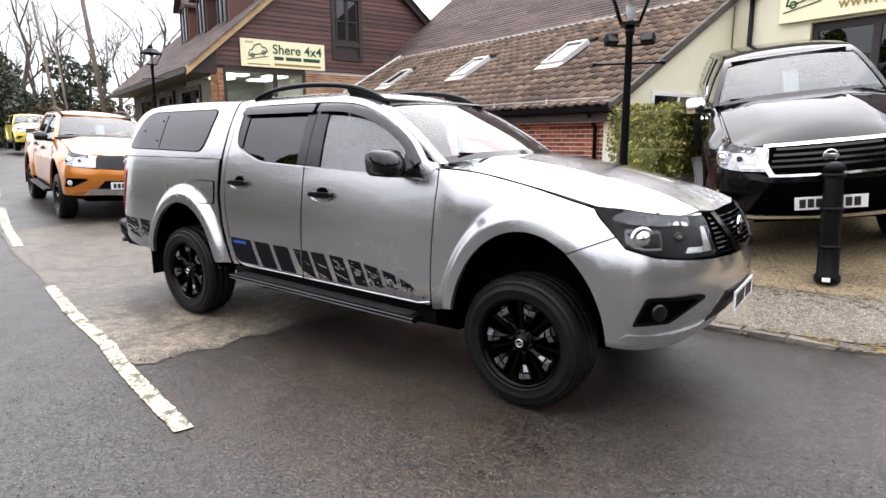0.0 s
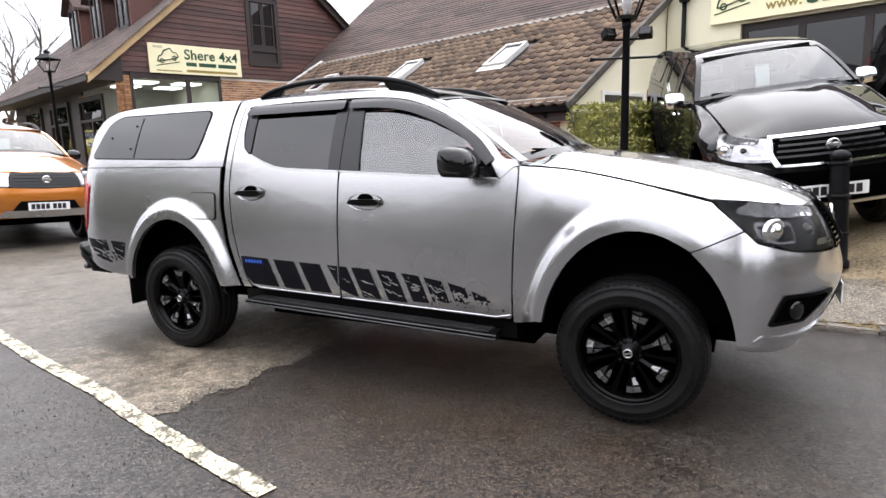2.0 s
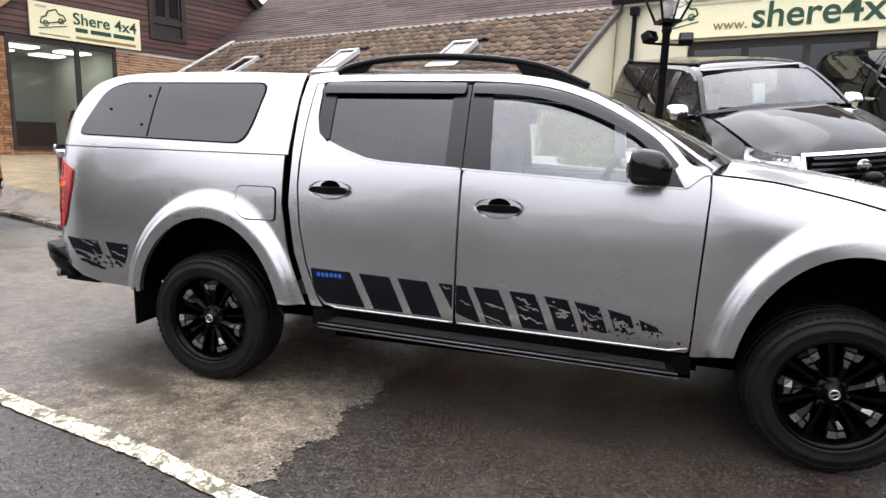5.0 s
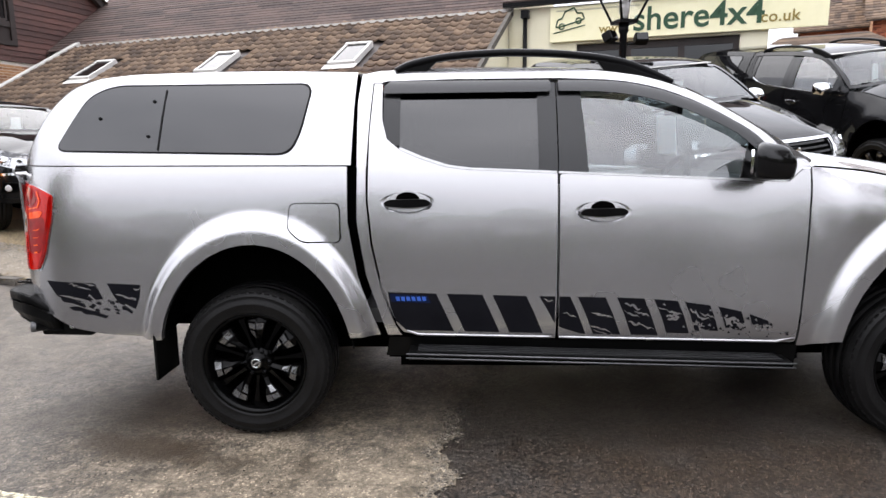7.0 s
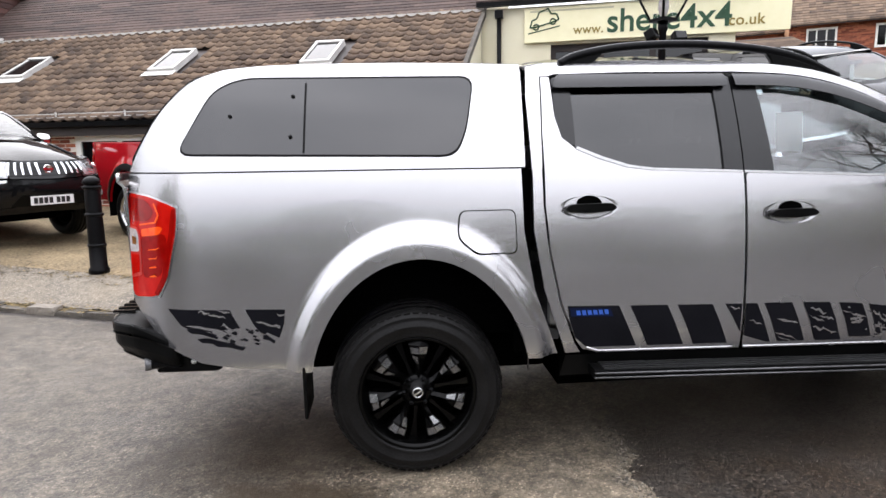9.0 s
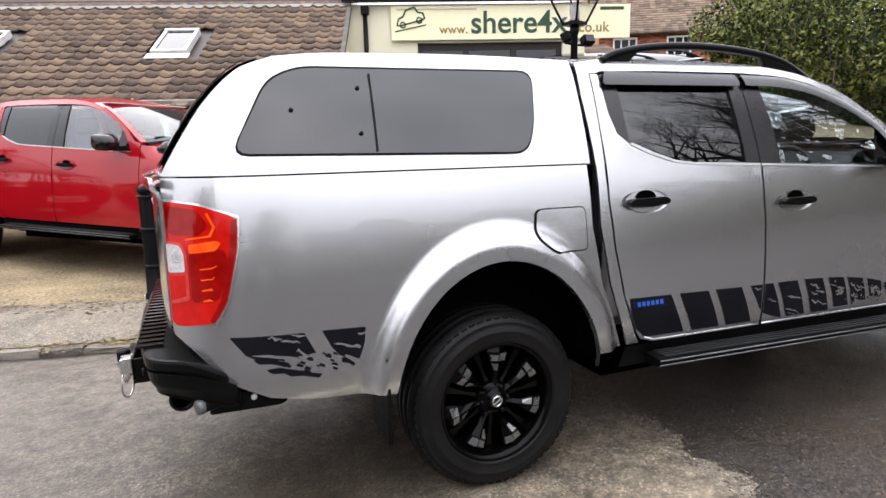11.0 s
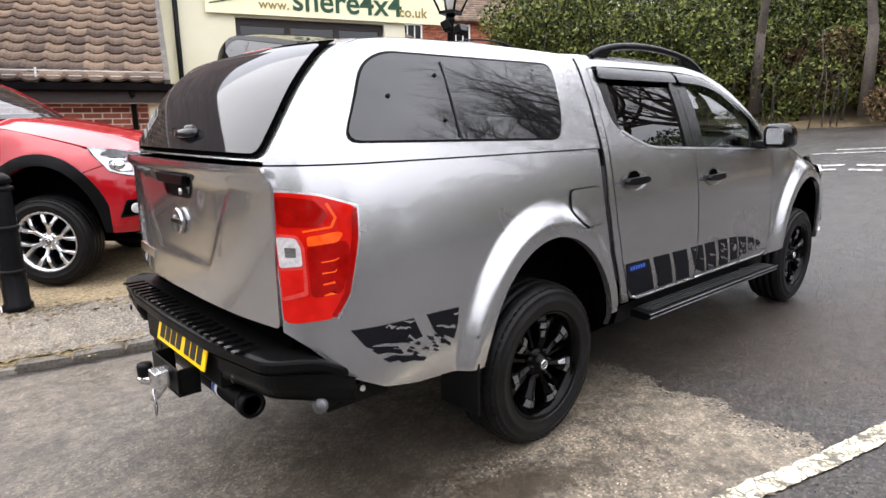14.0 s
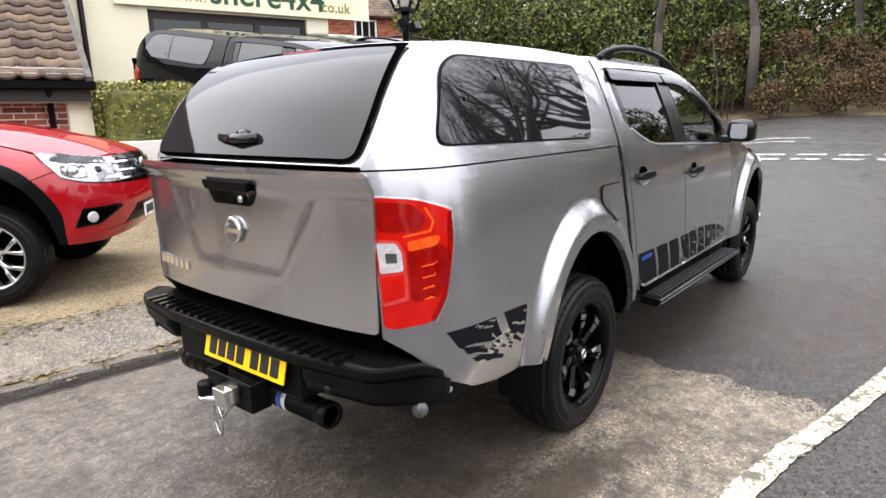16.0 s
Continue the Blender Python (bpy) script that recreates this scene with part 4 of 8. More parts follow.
part("corner_post", Geo().box(-2.82, -2.56, 5.92, 6.02, -0.2, 1.75), M["cream"], low)
for i, u in enumerate(np.arange(-14.2, -2.6, 1.45)):
    part("snow_guard_post", Geo().box(u - 0.012, u + 0.012, EV + 0.03, EV + 0.05, EZ - 0.02, EZ + 0.17), M["lead"], low)
part("snow_guard", Geo().box(-14.7, -2.6, EV + 0.03, EV + 0.036, EZ + 0.13, EZ + 0.145).box(-14.7, -2.6, EV + 0.03, EV + 0.036, EZ + 0.07, EZ + 0.08), M["lead"], low, "thin metal snow guard rail")
w = part("wall_window", Geo().box(-9.62, -9.52, 5.93, 6.03, 0.7, 1.72).box(-7.9, -7.8, 5.93, 6.03, 0.7, 1.72).box(-9.62, -7.8, 5.93, 6.03, 1.62, 1.72).box(-9.62, -7.8, 5.93, 6.03, 0.65, 0.75).box(-8.74, -8.66, 5.94, 6.02, 0.75, 1.62), M["white"], low, "white framed window")
part("pane", Geo().box(-9.52, -7.9, 5.965, 5.97, 0.75, 1.62), M["gloss"], w)
part("mortar_ridge", Geo().box(-14.8, -2.56, 9.36, 9.5, EZ + SL * 3.65, EZ + SL * 3.65 + 0.07), M["lead"], low, "pale mortar flashing at the head of the tiles")
part("verge", Geo().prism([(EV - 0.02, EZ - 0.07), (EV - 0.02, EZ + 0.04), (9.5, EZ + SL * (9.5 - EV) + 0.06), (9.5, EZ + SL * (9.5 - EV) - 0.08)], -2.60, -2.52, "x"), M["kerb"], low, "grey mortar verge")
part("verge", Geo().prism([(EV - 0.02, EZ - 0.02), (EV - 0.02, EZ + 0.09), (9.5, EZ + SL * (9.5 - EV) + 0.11), (9.5, EZ + SL * (9.5 - EV) - 0.02)], -14.95, -14.78, "x"), M["lead"], low, "pale lead verge")
for u in (-12.72, -9.08, -5.78):
    k = SL
    nrm = Vector((0, -k, 1)).normalized()
    fr = Matrix(((1, 0, 0, u), (0, 1 / math.hypot(1, k), nrm.y, 7.40), (0, k / math.hypot(1, k), nrm.z, EZ + k * (7.40 - EV)), (0, 0, 0, 1)))
    L, W = 0.98, 0.60
    sk = part("skylight", Geo().box(0, W, 0, 0.07, 0, 0.11, fr).box(0, W, L - 0.09, L, 0, 0.12, fr).box(0, 0.06, 0.07, L - 0.09, 0, 0.11, fr).box(W - 0.06, W, 0.07, L - 0.09, 0, 0.11, fr), M["lead"], low, "grey framed roof skylight")
    part("pane", Geo().box(0.06, W - 0.06, 0.07, L - 0.09, 0.085, 0.092, fr), M["gloss"], sk)
    part("flashing", Geo().box(-0.06, W + 0.06, -0.2, 0.0, 0.055, 0.062, fr), M["lead"], sk)

# big roof rising behind the low range
big = thing("rear_roof", "large dark plain-tiled roof behind the low range", "roof", SITE)
g = Geo()
n = 60
for i in range(n):
    p, q = 9.45 + 0.105 * i, 9.45 + 0.105 * (i + 1.5)
    u = -16.0
    while u < -2.75:
        e = min(u + 0.9 + 0.5 * ((i * 5 + int(-u * 7)) % 6) / 6, -2.75)
        d = 0.008 * ((i * 11 + int(-u * 9)) % 5) / 5
        zp, zq = 4.12 + 0.82 * (p - 9.45) + d, 4.10 + 0.82 * (q - 9.45)
        g.add([(u, p, zp), (e, p, zp), (e, q, zq), (u, q, zq), (u, p, zp - 0.03), (e, p, zp - 0.03)], [(0, 1, 2, 3), (4, 5, 1, 0)])
        u = e
part("tiles", g, M["tile_dark"], big)
part("wall", Geo().box(-16.0, -2.8, 9.5, 16, 0, 4.0), M["mortar"], big)
part("deck", Geo().prism([(9.42, 4.03), (15.9, 9.34), (15.9, 9.2), (9.42, 3.9)], -16.0, -2.78, "x"), M["timber"], big)
part("gable", Geo().prism([(9.5, 4.0), (16, 9.3), (16, 4.0)], -2.95, -2.8, "x"), M["cream"], big)

# ---- cream showroom with the long sign ----
crm = thing("cream_showroom", "cream rendered showroom with wide dark shop front", "building", SITE)
for q in ((-2.62, -1.2, 0, 4.2), (-1.2, 1.83, 3.44, 4.2), (1.83, 2.30, 0, 4.2)):
    part("wall", Geo().box(q[0], q[1], 9.45, 9.7, q[2], q[3]), M["cream"], crm, "cream rendered wall")
part("side_wall", Geo().box(2.05, 2.30, 9.7, 16, 0, 4.2).box(-2.62, -2.4, 9.7, 16, 0, 4.2), M["cream"], crm)
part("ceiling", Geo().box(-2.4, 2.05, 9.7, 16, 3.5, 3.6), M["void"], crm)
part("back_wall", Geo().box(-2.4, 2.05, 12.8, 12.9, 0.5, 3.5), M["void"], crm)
sf = frame_bars("shop_front", [(-1.2, 1.83, 9.55, 9.62, 3.3, 3.44), (-1.2, -1.1, 9.55, 9.62, 0.8, 3.3), (-0.25, -0.13, 9.55, 9.62, 0.8, 3.3), (0.75, 0.87, 9.55, 9.62, 0.8, 3.3), (1.73, 1.83, 9.55, 9.62, 0.8, 3.3)], M["timber"], crm, "dark timber shop front frame")
for a, b in ((-1.1, -0.25), (-0.13, 0.75), (0.87, 1.73)):
    part("pane", Geo().box(a, b, 9.58, 9.586, 0.8, 3.3), M["tint"], sf)
part("downpipe", Geo().tube([(-2.25, 9.38, 0.6), (-2.25, 9.38, 4.05)], 0.045, 8).box(-2.33, -2.17, 9.30, 9.45, 4.0, 4.15), M["iron"], crm, "dark green cast downpipe")
part("gutter", Geo().box(-2.7, 2.5, 9.25, 9.37, 4.22, 4.32), M["iron"], crm)
g = Geo()
for i in range(22):
    p, q = 9.25 + 0.2 * i, 9.25 + 0.2 * (i + 1.3)
    g.add([(-2.7, p, 4.34 + 0.75 * (p - 9.25)), (2.5, p, 4.34 + 0.75 * (p - 9.25)), (2.5, q, 4.31 + 0.75 * (q - 9.25)), (-2.7, q, 4.31 + 0.75 * (q - 9.25)),
           (-2.7, p, 4.30 + 0.75 * (p - 9.25)), (2.5, p, 4.30 + 0.75 * (p - 9.25))], [(0, 1, 2, 3), (4, 5, 1, 0)])
part("roof", g, M["tile_dark"], crm, "dark tiled roof")
s2 = board_sign("long_sign", 0, 0, 0, 4.96, 0.67, SITE @ pose(-1.73, 9.40, 3.48), "long cream sign board with green web address")
rover(s2, 0.12, 0.25, 0.42)
words("lettering", "www.", 0.24, M["gold"], s2, pose(0.98, -0.045, 0.13) @ UPRIGHT, 0.004, 1.05)
words("lettering", "shere4x4", 0.62, M["green"], s2, pose(1.62, -0.045, 0.13) @ UPRIGHT, 0.005, 1.0)
words("lettering", ".co.uk", 0.28, M["gold"], s2, pose(3.80, -0.045, 0.13) @ UPRIGHT, 0.004, 1.05)
part("text_bar", Geo().box(0.12, 1.75, -0.046, -0.04, 0.585, 0.615), M["grey_text"], s2)
part("text_bar", Geo().box(4.32, 4.82, -0.046, -0.04, 0.56, 0.62), M["green"], s2)
part("bracket", Geo().box(4.5, 4.58, -0.02, 0.6, 0.1, 0.18).box(4.5, 4.58, -0.02, 0.6, 0.5, 0.58), M["iron"], s2)

# ---- retaining wall, hedge, white post ----
lone("retaining_wall", Geo().box(-2.56, -1.5, 5.62, 5.86, 0.1, 1.22).box(-1.72, -1.5, 5.86, 9.3, 0.1, 1.15), M["stone"], "low white painted retaining wall", "wall", SITE, bevel=0.015)


def leaf_cloud(boxes, count, size, seed, sides=None, shell=0.5):
    """Many small leaves spread in and near the skin of boxes."""
    rnd = np.random.RandomState(seed)
    g = Geo()
    for (x0, x1, y0, y1, z0, z1), n in zip(boxes, count):
        for _ in range(n):
            p = np.array([rnd.uniform(x0, x1), rnd.uniform(y0, y1), rnd.uniform(z0, z1)])
            if rnd.rand() > shell:
                ax = rnd.randint(0, 3)
                lo, hi = ((x0, x1), (y0, y1), (z0, z1))[ax]
                p[ax] = (lo if rnd.rand() < 0.5 and ax != 2 else hi) + rnd.normal(0, 0.02)
            a, b = rnd.normal(size=3), rnd.normal(size=3)
            a /= np.linalg.norm(a)
            b = b - a * (a @ b)
            b /= np.linalg.norm(b)
            s = size * rnd.uniform(0.6, 1.4)
            g.add([p - a * s, p + b * s * 0.55, p + a * s, p - b * s * 0.55], [(0, 1, 2, 3)])
    return g


LH = (-1.75, -0.95, 4.75, 5.35)
hd = thing("clipped_hedge", "clipped yellowish green hedge standing on the white wall", "hedge", SITE)
part("core", Geo().box(-2.45, -1.42, 5.72, 6.9, 0.9, 1.86), M["hedge"], hd, bevel=0.05)
part("leaves", leaf_cloud([(-2.52, -1.36, 5.66, 6.95, 0.98, 1.93)], (6200,), 0.026, 5, shell=0.25), M["hedge"], hd)
lb = thing("low_hedge", "low clipped yellow-green bush below the white wall", "hedge", SITE)
part("core", Geo().box(LH[0] + 0.06, LH[1] - 0.06, LH[2] + 0.06, LH[3] - 0.06, 0.1, 1.30), M["hedge"], lb, bevel=0.06)
part("leaves", leaf_cloud([(*LH, 0.25, 1.38)], (4200,), 0.026, 6, shell=0.25), M["hedge"], lb)
gw = tagged(new("gable_window"), "white framed window in the cream gable end", "window", kind="structure")
gw.matrix_world = SITE
for a, b, c, d in ((6.9, 6.97, 1.4, 2.25), (7.68, 7.74, 1.47, 2.18), (8.43, 8.5, 1.4, 2.25)):
    part("frame", Geo().box(-2.63, -2.58, a, b, c, d), M["white"], gw, bevel=0.004)
for c, d in ((1.4, 1.47), (2.18, 2.25)):
    part("frame", Geo().box(-2.63, -2.583, 6.97, 8.43, c, d), M["white"], gw, bevel=0.004)
part("pane", Geo().box(-2.625, -2.605, 6.97, 7.68, 1.47, 2.18), M["gloss"], gw)
part("pane", Geo().box(-2.625, -2.605, 7.74, 8.43, 1.47, 2.18), M["smoked"], gw)


# ---- bollards and lamps ----
def bollard(m):
    b = thing("bollard", "black cast bollard with raised rings beside the forecourt", "bollard", m, "bollards along the forecourt")
    part("shaft", Geo().lathe([(0.10, 0), (0.10, 0.05), (0.084, 0.07), (0.080, 0.42), (0.072, 0.9), (0.066, 0.93)], 20), M["iron"], b)
    for z in (0.30, 0.62, 0.90):
        part("ring", Geo().lathe([(0.07, z - 0.02), (0.09, z - 0.012), (0.09, z + 0.012), (0.07, z + 0.02)], 20), M["iron"], b)
    part("cap", Geo().lathe([(0.07, 0.93), (0.088, 0.95), (0.074, 0.985), (0.036, 1.01), (0.0, 1.015)], 20, cap=False), M["iron"], b)
    part("base_label", Geo().box(-0.03, 0.03, -0.107, -0.10, 0.01, 0.045), M["white"], b, "small white sticker")
    return b


b0 = bollard(pose(2.785, 2.38, fore_z(2.785, 2.38) + 0.025, 0, -2.0, 0))
for x, y in ((-3.05, 2.84), (-4.70, 3.27)):
    copy_thing(b0, pose(x, y, fore_z(x, y) - 0.01, 0, -1.0, x * 30))


def street_lamp(m, height, floods=True):
    l = thing("lamp_post", "black lamp post with a glazed lantern and floodlights" if floods else "black lamp post with a glazed lantern", "street lamp", m, "lamp posts")
    part("post", Geo().lathe([(0.09, 0), (0.09, 0.25), (0.06, 0.3), (0.045, 0.5), (0.034, height - 0.16), (0.045, height - 0.14), (0.045, height - 0.07)], 16), M["iron"], l)
    part("ladder_bar", Geo().tube([(-0.32, 0, height - 0.42), (0.32, 0, height - 0.42)], 0.012, 8).lathe([(0.02, -0.02), (0.02, 0.02)], 8, pose(-0.32, 0, height - 0.42, 0, 90, 0)).lathe([(0.02, -0.02), (0.02, 0.02)], 8, pose(0.32, 0, height - 0.42, 0, 90, 0)), M["iron"], l)
    lh = height - 0.07
    la = part("lantern", Geo().box(-0.09, 0.09, -0.09, 0.09, lh + 0.0, lh + 0.03), M["iron"], l, "black lantern frame")
    part("lantern_cap", Geo()
              .lathe([(0.27, lh + 0.29), (0.285, lh + 0.32), (0.14, lh + 0.43), (0.06, lh + 0.45), (0.07, lh + 0.50), (0.0, lh + 0.56)], 4, pose(0, 0, 0, 0, 0, 45), False, False), M["iron"], la, "peaked lantern cap")
    for i in range(4):
        a, b = radians(45 + 90 * i), radians(135 + 90 * i)
        part("lantern_bar", Geo().tube([(0.12 * math.cos(a), 0.12 * math.sin(a), lh + 0.03), (0.260 * math.cos(a), 0.260 * math.sin(a), lh + 0.30)], 0.012, 6), M["iron"], la)
        r0, r1, zz = 0.115, 0.255, lh
        part("pane", Geo().add([(r0 * math.cos(a), r0 * math.sin(a), zz + 0.03), (r0 * math.cos(b), r0 * math.sin(b), zz + 0.03), (r1 * math.cos(b), r1 * math.sin(b), zz + 0.30), (r1 * math.cos(a), r1 * math.sin(a), zz + 0.30)], [(0, 1, 2, 3)]), M["lamp_glass"], la)
    part("bulb", Geo().lathe([(0.03, lh + 0.05), (0.05, lh + 0.12), (0.045, lh + 0.19), (0.0, lh + 0.23)], 12, cap=False), M["tail_white"], la)
    if floods:
        for s, yaw in ((-1, 25), (1, -20)):
            fm = pose(s * 0.17, -0.04, height - 0.2, -25, 0, yaw)
            f = part("floodlight", Geo().box(-0.062, 0.062, -0.04, 0.05, -0.046, 0.046, fm), M["plastic"], l, "black floodlight on a bracket", bevel=0.012)
            part("face", Geo().box(-0.05, 0.05, -0.046, -0.041, -0.036, 0.036, fm), M["gloss"], f)
            part("arm", Geo().tube([(0, 0, height - 0.25), (s * 0.17, -0.02, height - 0.25)], 0.012, 6), M["iron"], l)
    return l


zl = fore_z(0.95, 2.42)
street_lamp(pose(0.95, 2.42, zl - 0.01, 0, 0, 20), 2.60 - zl)
d = 19.0
street_lamp(pose(3.07 + d * math.cos(radians(150.5)), -3.64 + d * math.sin(radians(150.5)), 0.5, 0, 0, 20), 3.0, False)


# ---- trees, poles, far woods ----
def branches(g, p, d, r, length, depth, rnd, spread_=0.55, tips=None, up=0.12):
    n = 4
    pts = [p]
    for i in range(n):
        d = (d + Vector((rnd.gauss(0, 0.13), rnd.gauss(0, 0.13), rnd.gauss(0.0, 0.10) + up * 0.4))).normalized()
        pts.append(pts[-1] + d * (length / n))
    r1 = r * 0.62
    g.tube(pts, r, 7 if depth > 3 else (5 if depth > 1 else 3), r1, cap=False)
    if depth == 0:
        if tips is not None:
            tips.append(pts[-1])
        return
    kids = rnd.randint(2, 3) + (1 if depth <= 2 else 0)
    for k in range(kids):
        a = d.cross(Vector((rnd.gauss(0, 1), rnd.gauss(0, 1), rnd.gauss(0, 1)))).normalized()
        ang = rnd.uniform(0.5, 1.1) * spread_ * (0.5 if k == 0 else 1.35)
        nd = (d * math.cos(ang) + a * math.sin(ang) + Vector((0, 0, up))).normalized()
        start = pts[-1] if k == 0 else pts[rnd.randint(1, n)]
        branches(g, start, nd, r1 * rnd.uniform(0.62, 0.95), length * rnd.uniform(0.62, 0.9), depth - 1, rnd, spread_, tips, up)


def bare_tree(m, height, seed, depth=6, label="tall bare winter tree with fine twigs", stout=0.022):
    rnd = random.Random(seed)
    t = thing("bare_tree", label, "tree", m, "bare trees")
    g = Geo()
    branches(g, Vector((0, 0.03, height * 0.19)), Vector((0, 0, 1)), height * stout, height * 0.26, depth, rnd)
    part("trunk", Geo().tube([(0, 0, -0.3), (0.02, 0.01, height * 0.1), (0.0, 0.03, height * 0.2)], height * stout * 1.3, 10, height * stout), M["twig"], t)
    part("crown", g, M["twig"], t)
    return t


def at_az(az, dist, eye=(3.07, -3.64)):
    return eye[0] + dist * math.cos(radians(az)), eye[1] + dist * math.sin(radians(az))


t0 = bare_tree(pose(*at_az(157, 60), 0.8), 13, 1, stout=0.018)
t1 = bare_tree(pose(*at_az(150, 75), 1.0), 17, 2, stout=0.017)
for az, dist, z, rot, k in ((163, 48, 0.6, 40, 0), (160, 70, 0.9, 100, 1), (154, 66, 0.9, 200, 0), (152, 85, 1, 30, 1), (148, 70, 1, 80, 0), (146, 90, 1, 160, 1), (166, 60, .8, 250, 1), (158.5, 90, 1, 300, 1), (155.5, 95, 1, 20, 1), (162, 85, 1, 10, 1), (160.5, 95, 1, 60, 0), (157, 105, 1, 120, 1), (153, 105, 1, 170, 1), (150.5, 100, 1, 230, 1), (148.5, 105, 1, 330, 1), (164, 95, 1, 290, 1), (159.5, 110, 1, 90, 1)):
    copy_thing((t0, t1)[k], pose(*at_az(az, dist), z, 0, 0, rot))
# trees across the road, seen in the windows of the truck
t2 = bare_tree(pose(13.8, -8.8, 0.4, 0, 0, 10) @ Matrix.Scale(1.15, 4), 12, 7, 7, "spreading bare tree across the road", 0.036)
for x, y, r, k in ((17.5, -7.0, 230, 1.0), (16.0, -12.0, 300, 1.1), (20.5, -12.0, 110, 1.2), (16.5, -15.0, 75, 1.0), (21.5, -8.4, 160, 1.2), (25.0, -16.0, 20, 1.4)):
    copy_thing(t2, pose(x, y, 0.5, 0, 0, r) @ Matrix.Scale(k, 4))
for az, dist, h, r, lean in ((157.3, 40, 8.3, 0.09, -5), (156.6, 44, 7.2, 0.075, -4), (153.9, 29, 9.5, 0.105, -5)):
    x, y = at_az(az, dist)
    p = thing("utility_pole", "leaning brown timber utility pole", "pole", pose(x, y, 0.3, 0, lean, 60), "utility poles")
    part("pole", Geo().tube([(0, 0, -0.3), (0, 0, h)], r, 10, r * 0.7), M["pole_wood"], p)


def bush(name, m, rx, ry, h, count, size, material, seed, label, category="shrubs", core=True, group=""):
    """A ragged mass of leaves over twigs: clumps of unequal size with gaps between them."""
    rnd = np.random.RandomState(seed)
    t = thing(name, label, category, m, group)
    g = Geo()
    clumps = []
    for _ in range(max(6, int(rx * ry * 2.2 * max(1.0, h / 3.5)))):
        clumps.append((rnd.uniform(-rx, rx), rnd.uniform(-ry, ry), rnd.uniform(0.05, 0.92) * h, rnd.uniform(0.35, 0.9) * max(1.0, h / 4.5)))
    for _ in range(count):
        cx, cy, cz, cr = clumps[rnd.randint(len(clumps))]
        q = rnd.normal(size=3)
        q *= cr * rnd.uniform(0.75, 1.05) / np.linalg.norm(q)
        p = np.array([cx + q[0] * 1.3, cy + q[1], max(0.02, cz + q[2])])
        a, b = rnd.normal(size=3), rnd.normal(size=3)
        a /= np.linalg.norm(a)
        b = b - a * (a @ b)
        b /= np.linalg.norm(b)
        s = size * rnd.uniform(0.5, 1.4)
        g.add([p - a * s, p + b * s * 0.5, p + a * s, p - b * s * 0.5], [(0, 1, 2, 3)])
    part("crown", g, material, t)
    tw = Geo()
    for _ in range(int(rx * 2.5)):
        x, y = rnd.uniform(-rx, rx), rnd.uniform(-ry, ry)
        tw.tube([(x, y, -0.2), (x + rnd.normal(0, 0.15), y + rnd.normal(0, 0.1), h * 0.35), (x + rnd.normal(0, 0.5), y + rnd.normal(0, 0.3), h * rnd.uniform(0.45, 0.8))], 0.022, 5, 0.008)
    tagged(part("stem", tw, M["twig"], t), kind="stuff")
    return t


# ivy-covered bank beyond the junction
EYE16 = (-4.06, -2.0)
bk = Geo()
arc = [(q, 20.5 + 1.2 * math.sin(q * 0.15)) for q in range(-30, 66, 3)]
prof = [(0, 0.0), (0.5, 0.10), (1.4, 0.25), (4.5, 1.1), (9, 2.8), (16, 4.5)]
vs = []
for q, dd in arc:
    for o, hgt in prof:
        x, y = EYE16[0] + (dd + o) * math.cos(radians(q)), EYE16[1] + (dd + o) * math.sin(radians(q))
        x0, y0 = EYE16[0] + dd * math.cos(radians(q)), EYE16[1] + dd * math.sin(radians(q))
        vs.append((x, y, min(1.5, road_z(x0, y0)) + hgt + 0.03 * math.sin(q * 3.1 + o * 4)))
n = len(prof)
bk.add(vs, [(i * n + j, (i + 1) * n + j, (i + 1) * n + j + 1, i * n + j + 1) for i in range(len(arc) - 1) for j in range(n - 1)], None, True)
for i in range(len(bk.f)):
    bk.f[i] = bk.f[i][::-1]
lone("verge", bk, M["grass"], "rough grass verge and bank with fallen leaves", "verge", kind="structure")
iv = bush("ivy_thicket", pose(0, 0, 0), 3.2, 1.6, 4.6, 17000, 0.066, M["ivy"], 11, "dense dark green ivy and holly thicket on the bank", group="thicket on the bank")
dd0 = bush("bramble_thicket", pose(0, 0, 0), 3.0, 1.4, 2.6, 9500, 0.045, M["dead"], 12, "brown bramble and bracken on the bank", group="thicket on the bank")
iv.matrix_world = pose(*at_az(33, 23.2, EYE16), 1.4, 0, 0, 33 - 90)
dd0.matrix_world = pose(*at_az(10, 22.4, EYE16), 1.5, 0, 0, 10 - 90)
random.seed(9)
for i, q in enumerate(range(-16, 40, 5)):
    for ring in range(3):
        dist = 22.6 + ring * 3.2 + random.uniform(-0.5, 0.5)
        qq = q + random.uniform(-2, 2) + ring * 3
        bx, by = at_az(qq, dist, EYE16)
        if math.degrees(math.atan2(by + 3.29, bx + 1.68)) > 42.5:
            continue
        src = iv if (ring == 0 and q > 14) or ring == 1 and random.random() < 0.8 or ring == 2 else dd0
        copy_thing(src, pose(*at_az(qq, dist, EYE16), 1.15 + ring * 1.1 + (0 if src is iv else 0.1), 0, 0, qq - 90 + random.choice((0, 180))) @ Matrix.Diagonal((1, 1, random.uniform(0.85, 1.25), 1)))
tr = bare_tree(pose(*at_az(12.0, 21.9, EYE16), 1.7), 11, 21, 5, "slender bare tree on the bank", 0.012)
copy_thing(tr, pose(*at_az(5, 25.5, EYE16), 2.0, 0, 0, 70))
copy_thing(tr, pose(*at_az(19.5, 22.2, EYE16), 1.8, 0, 0, 150))
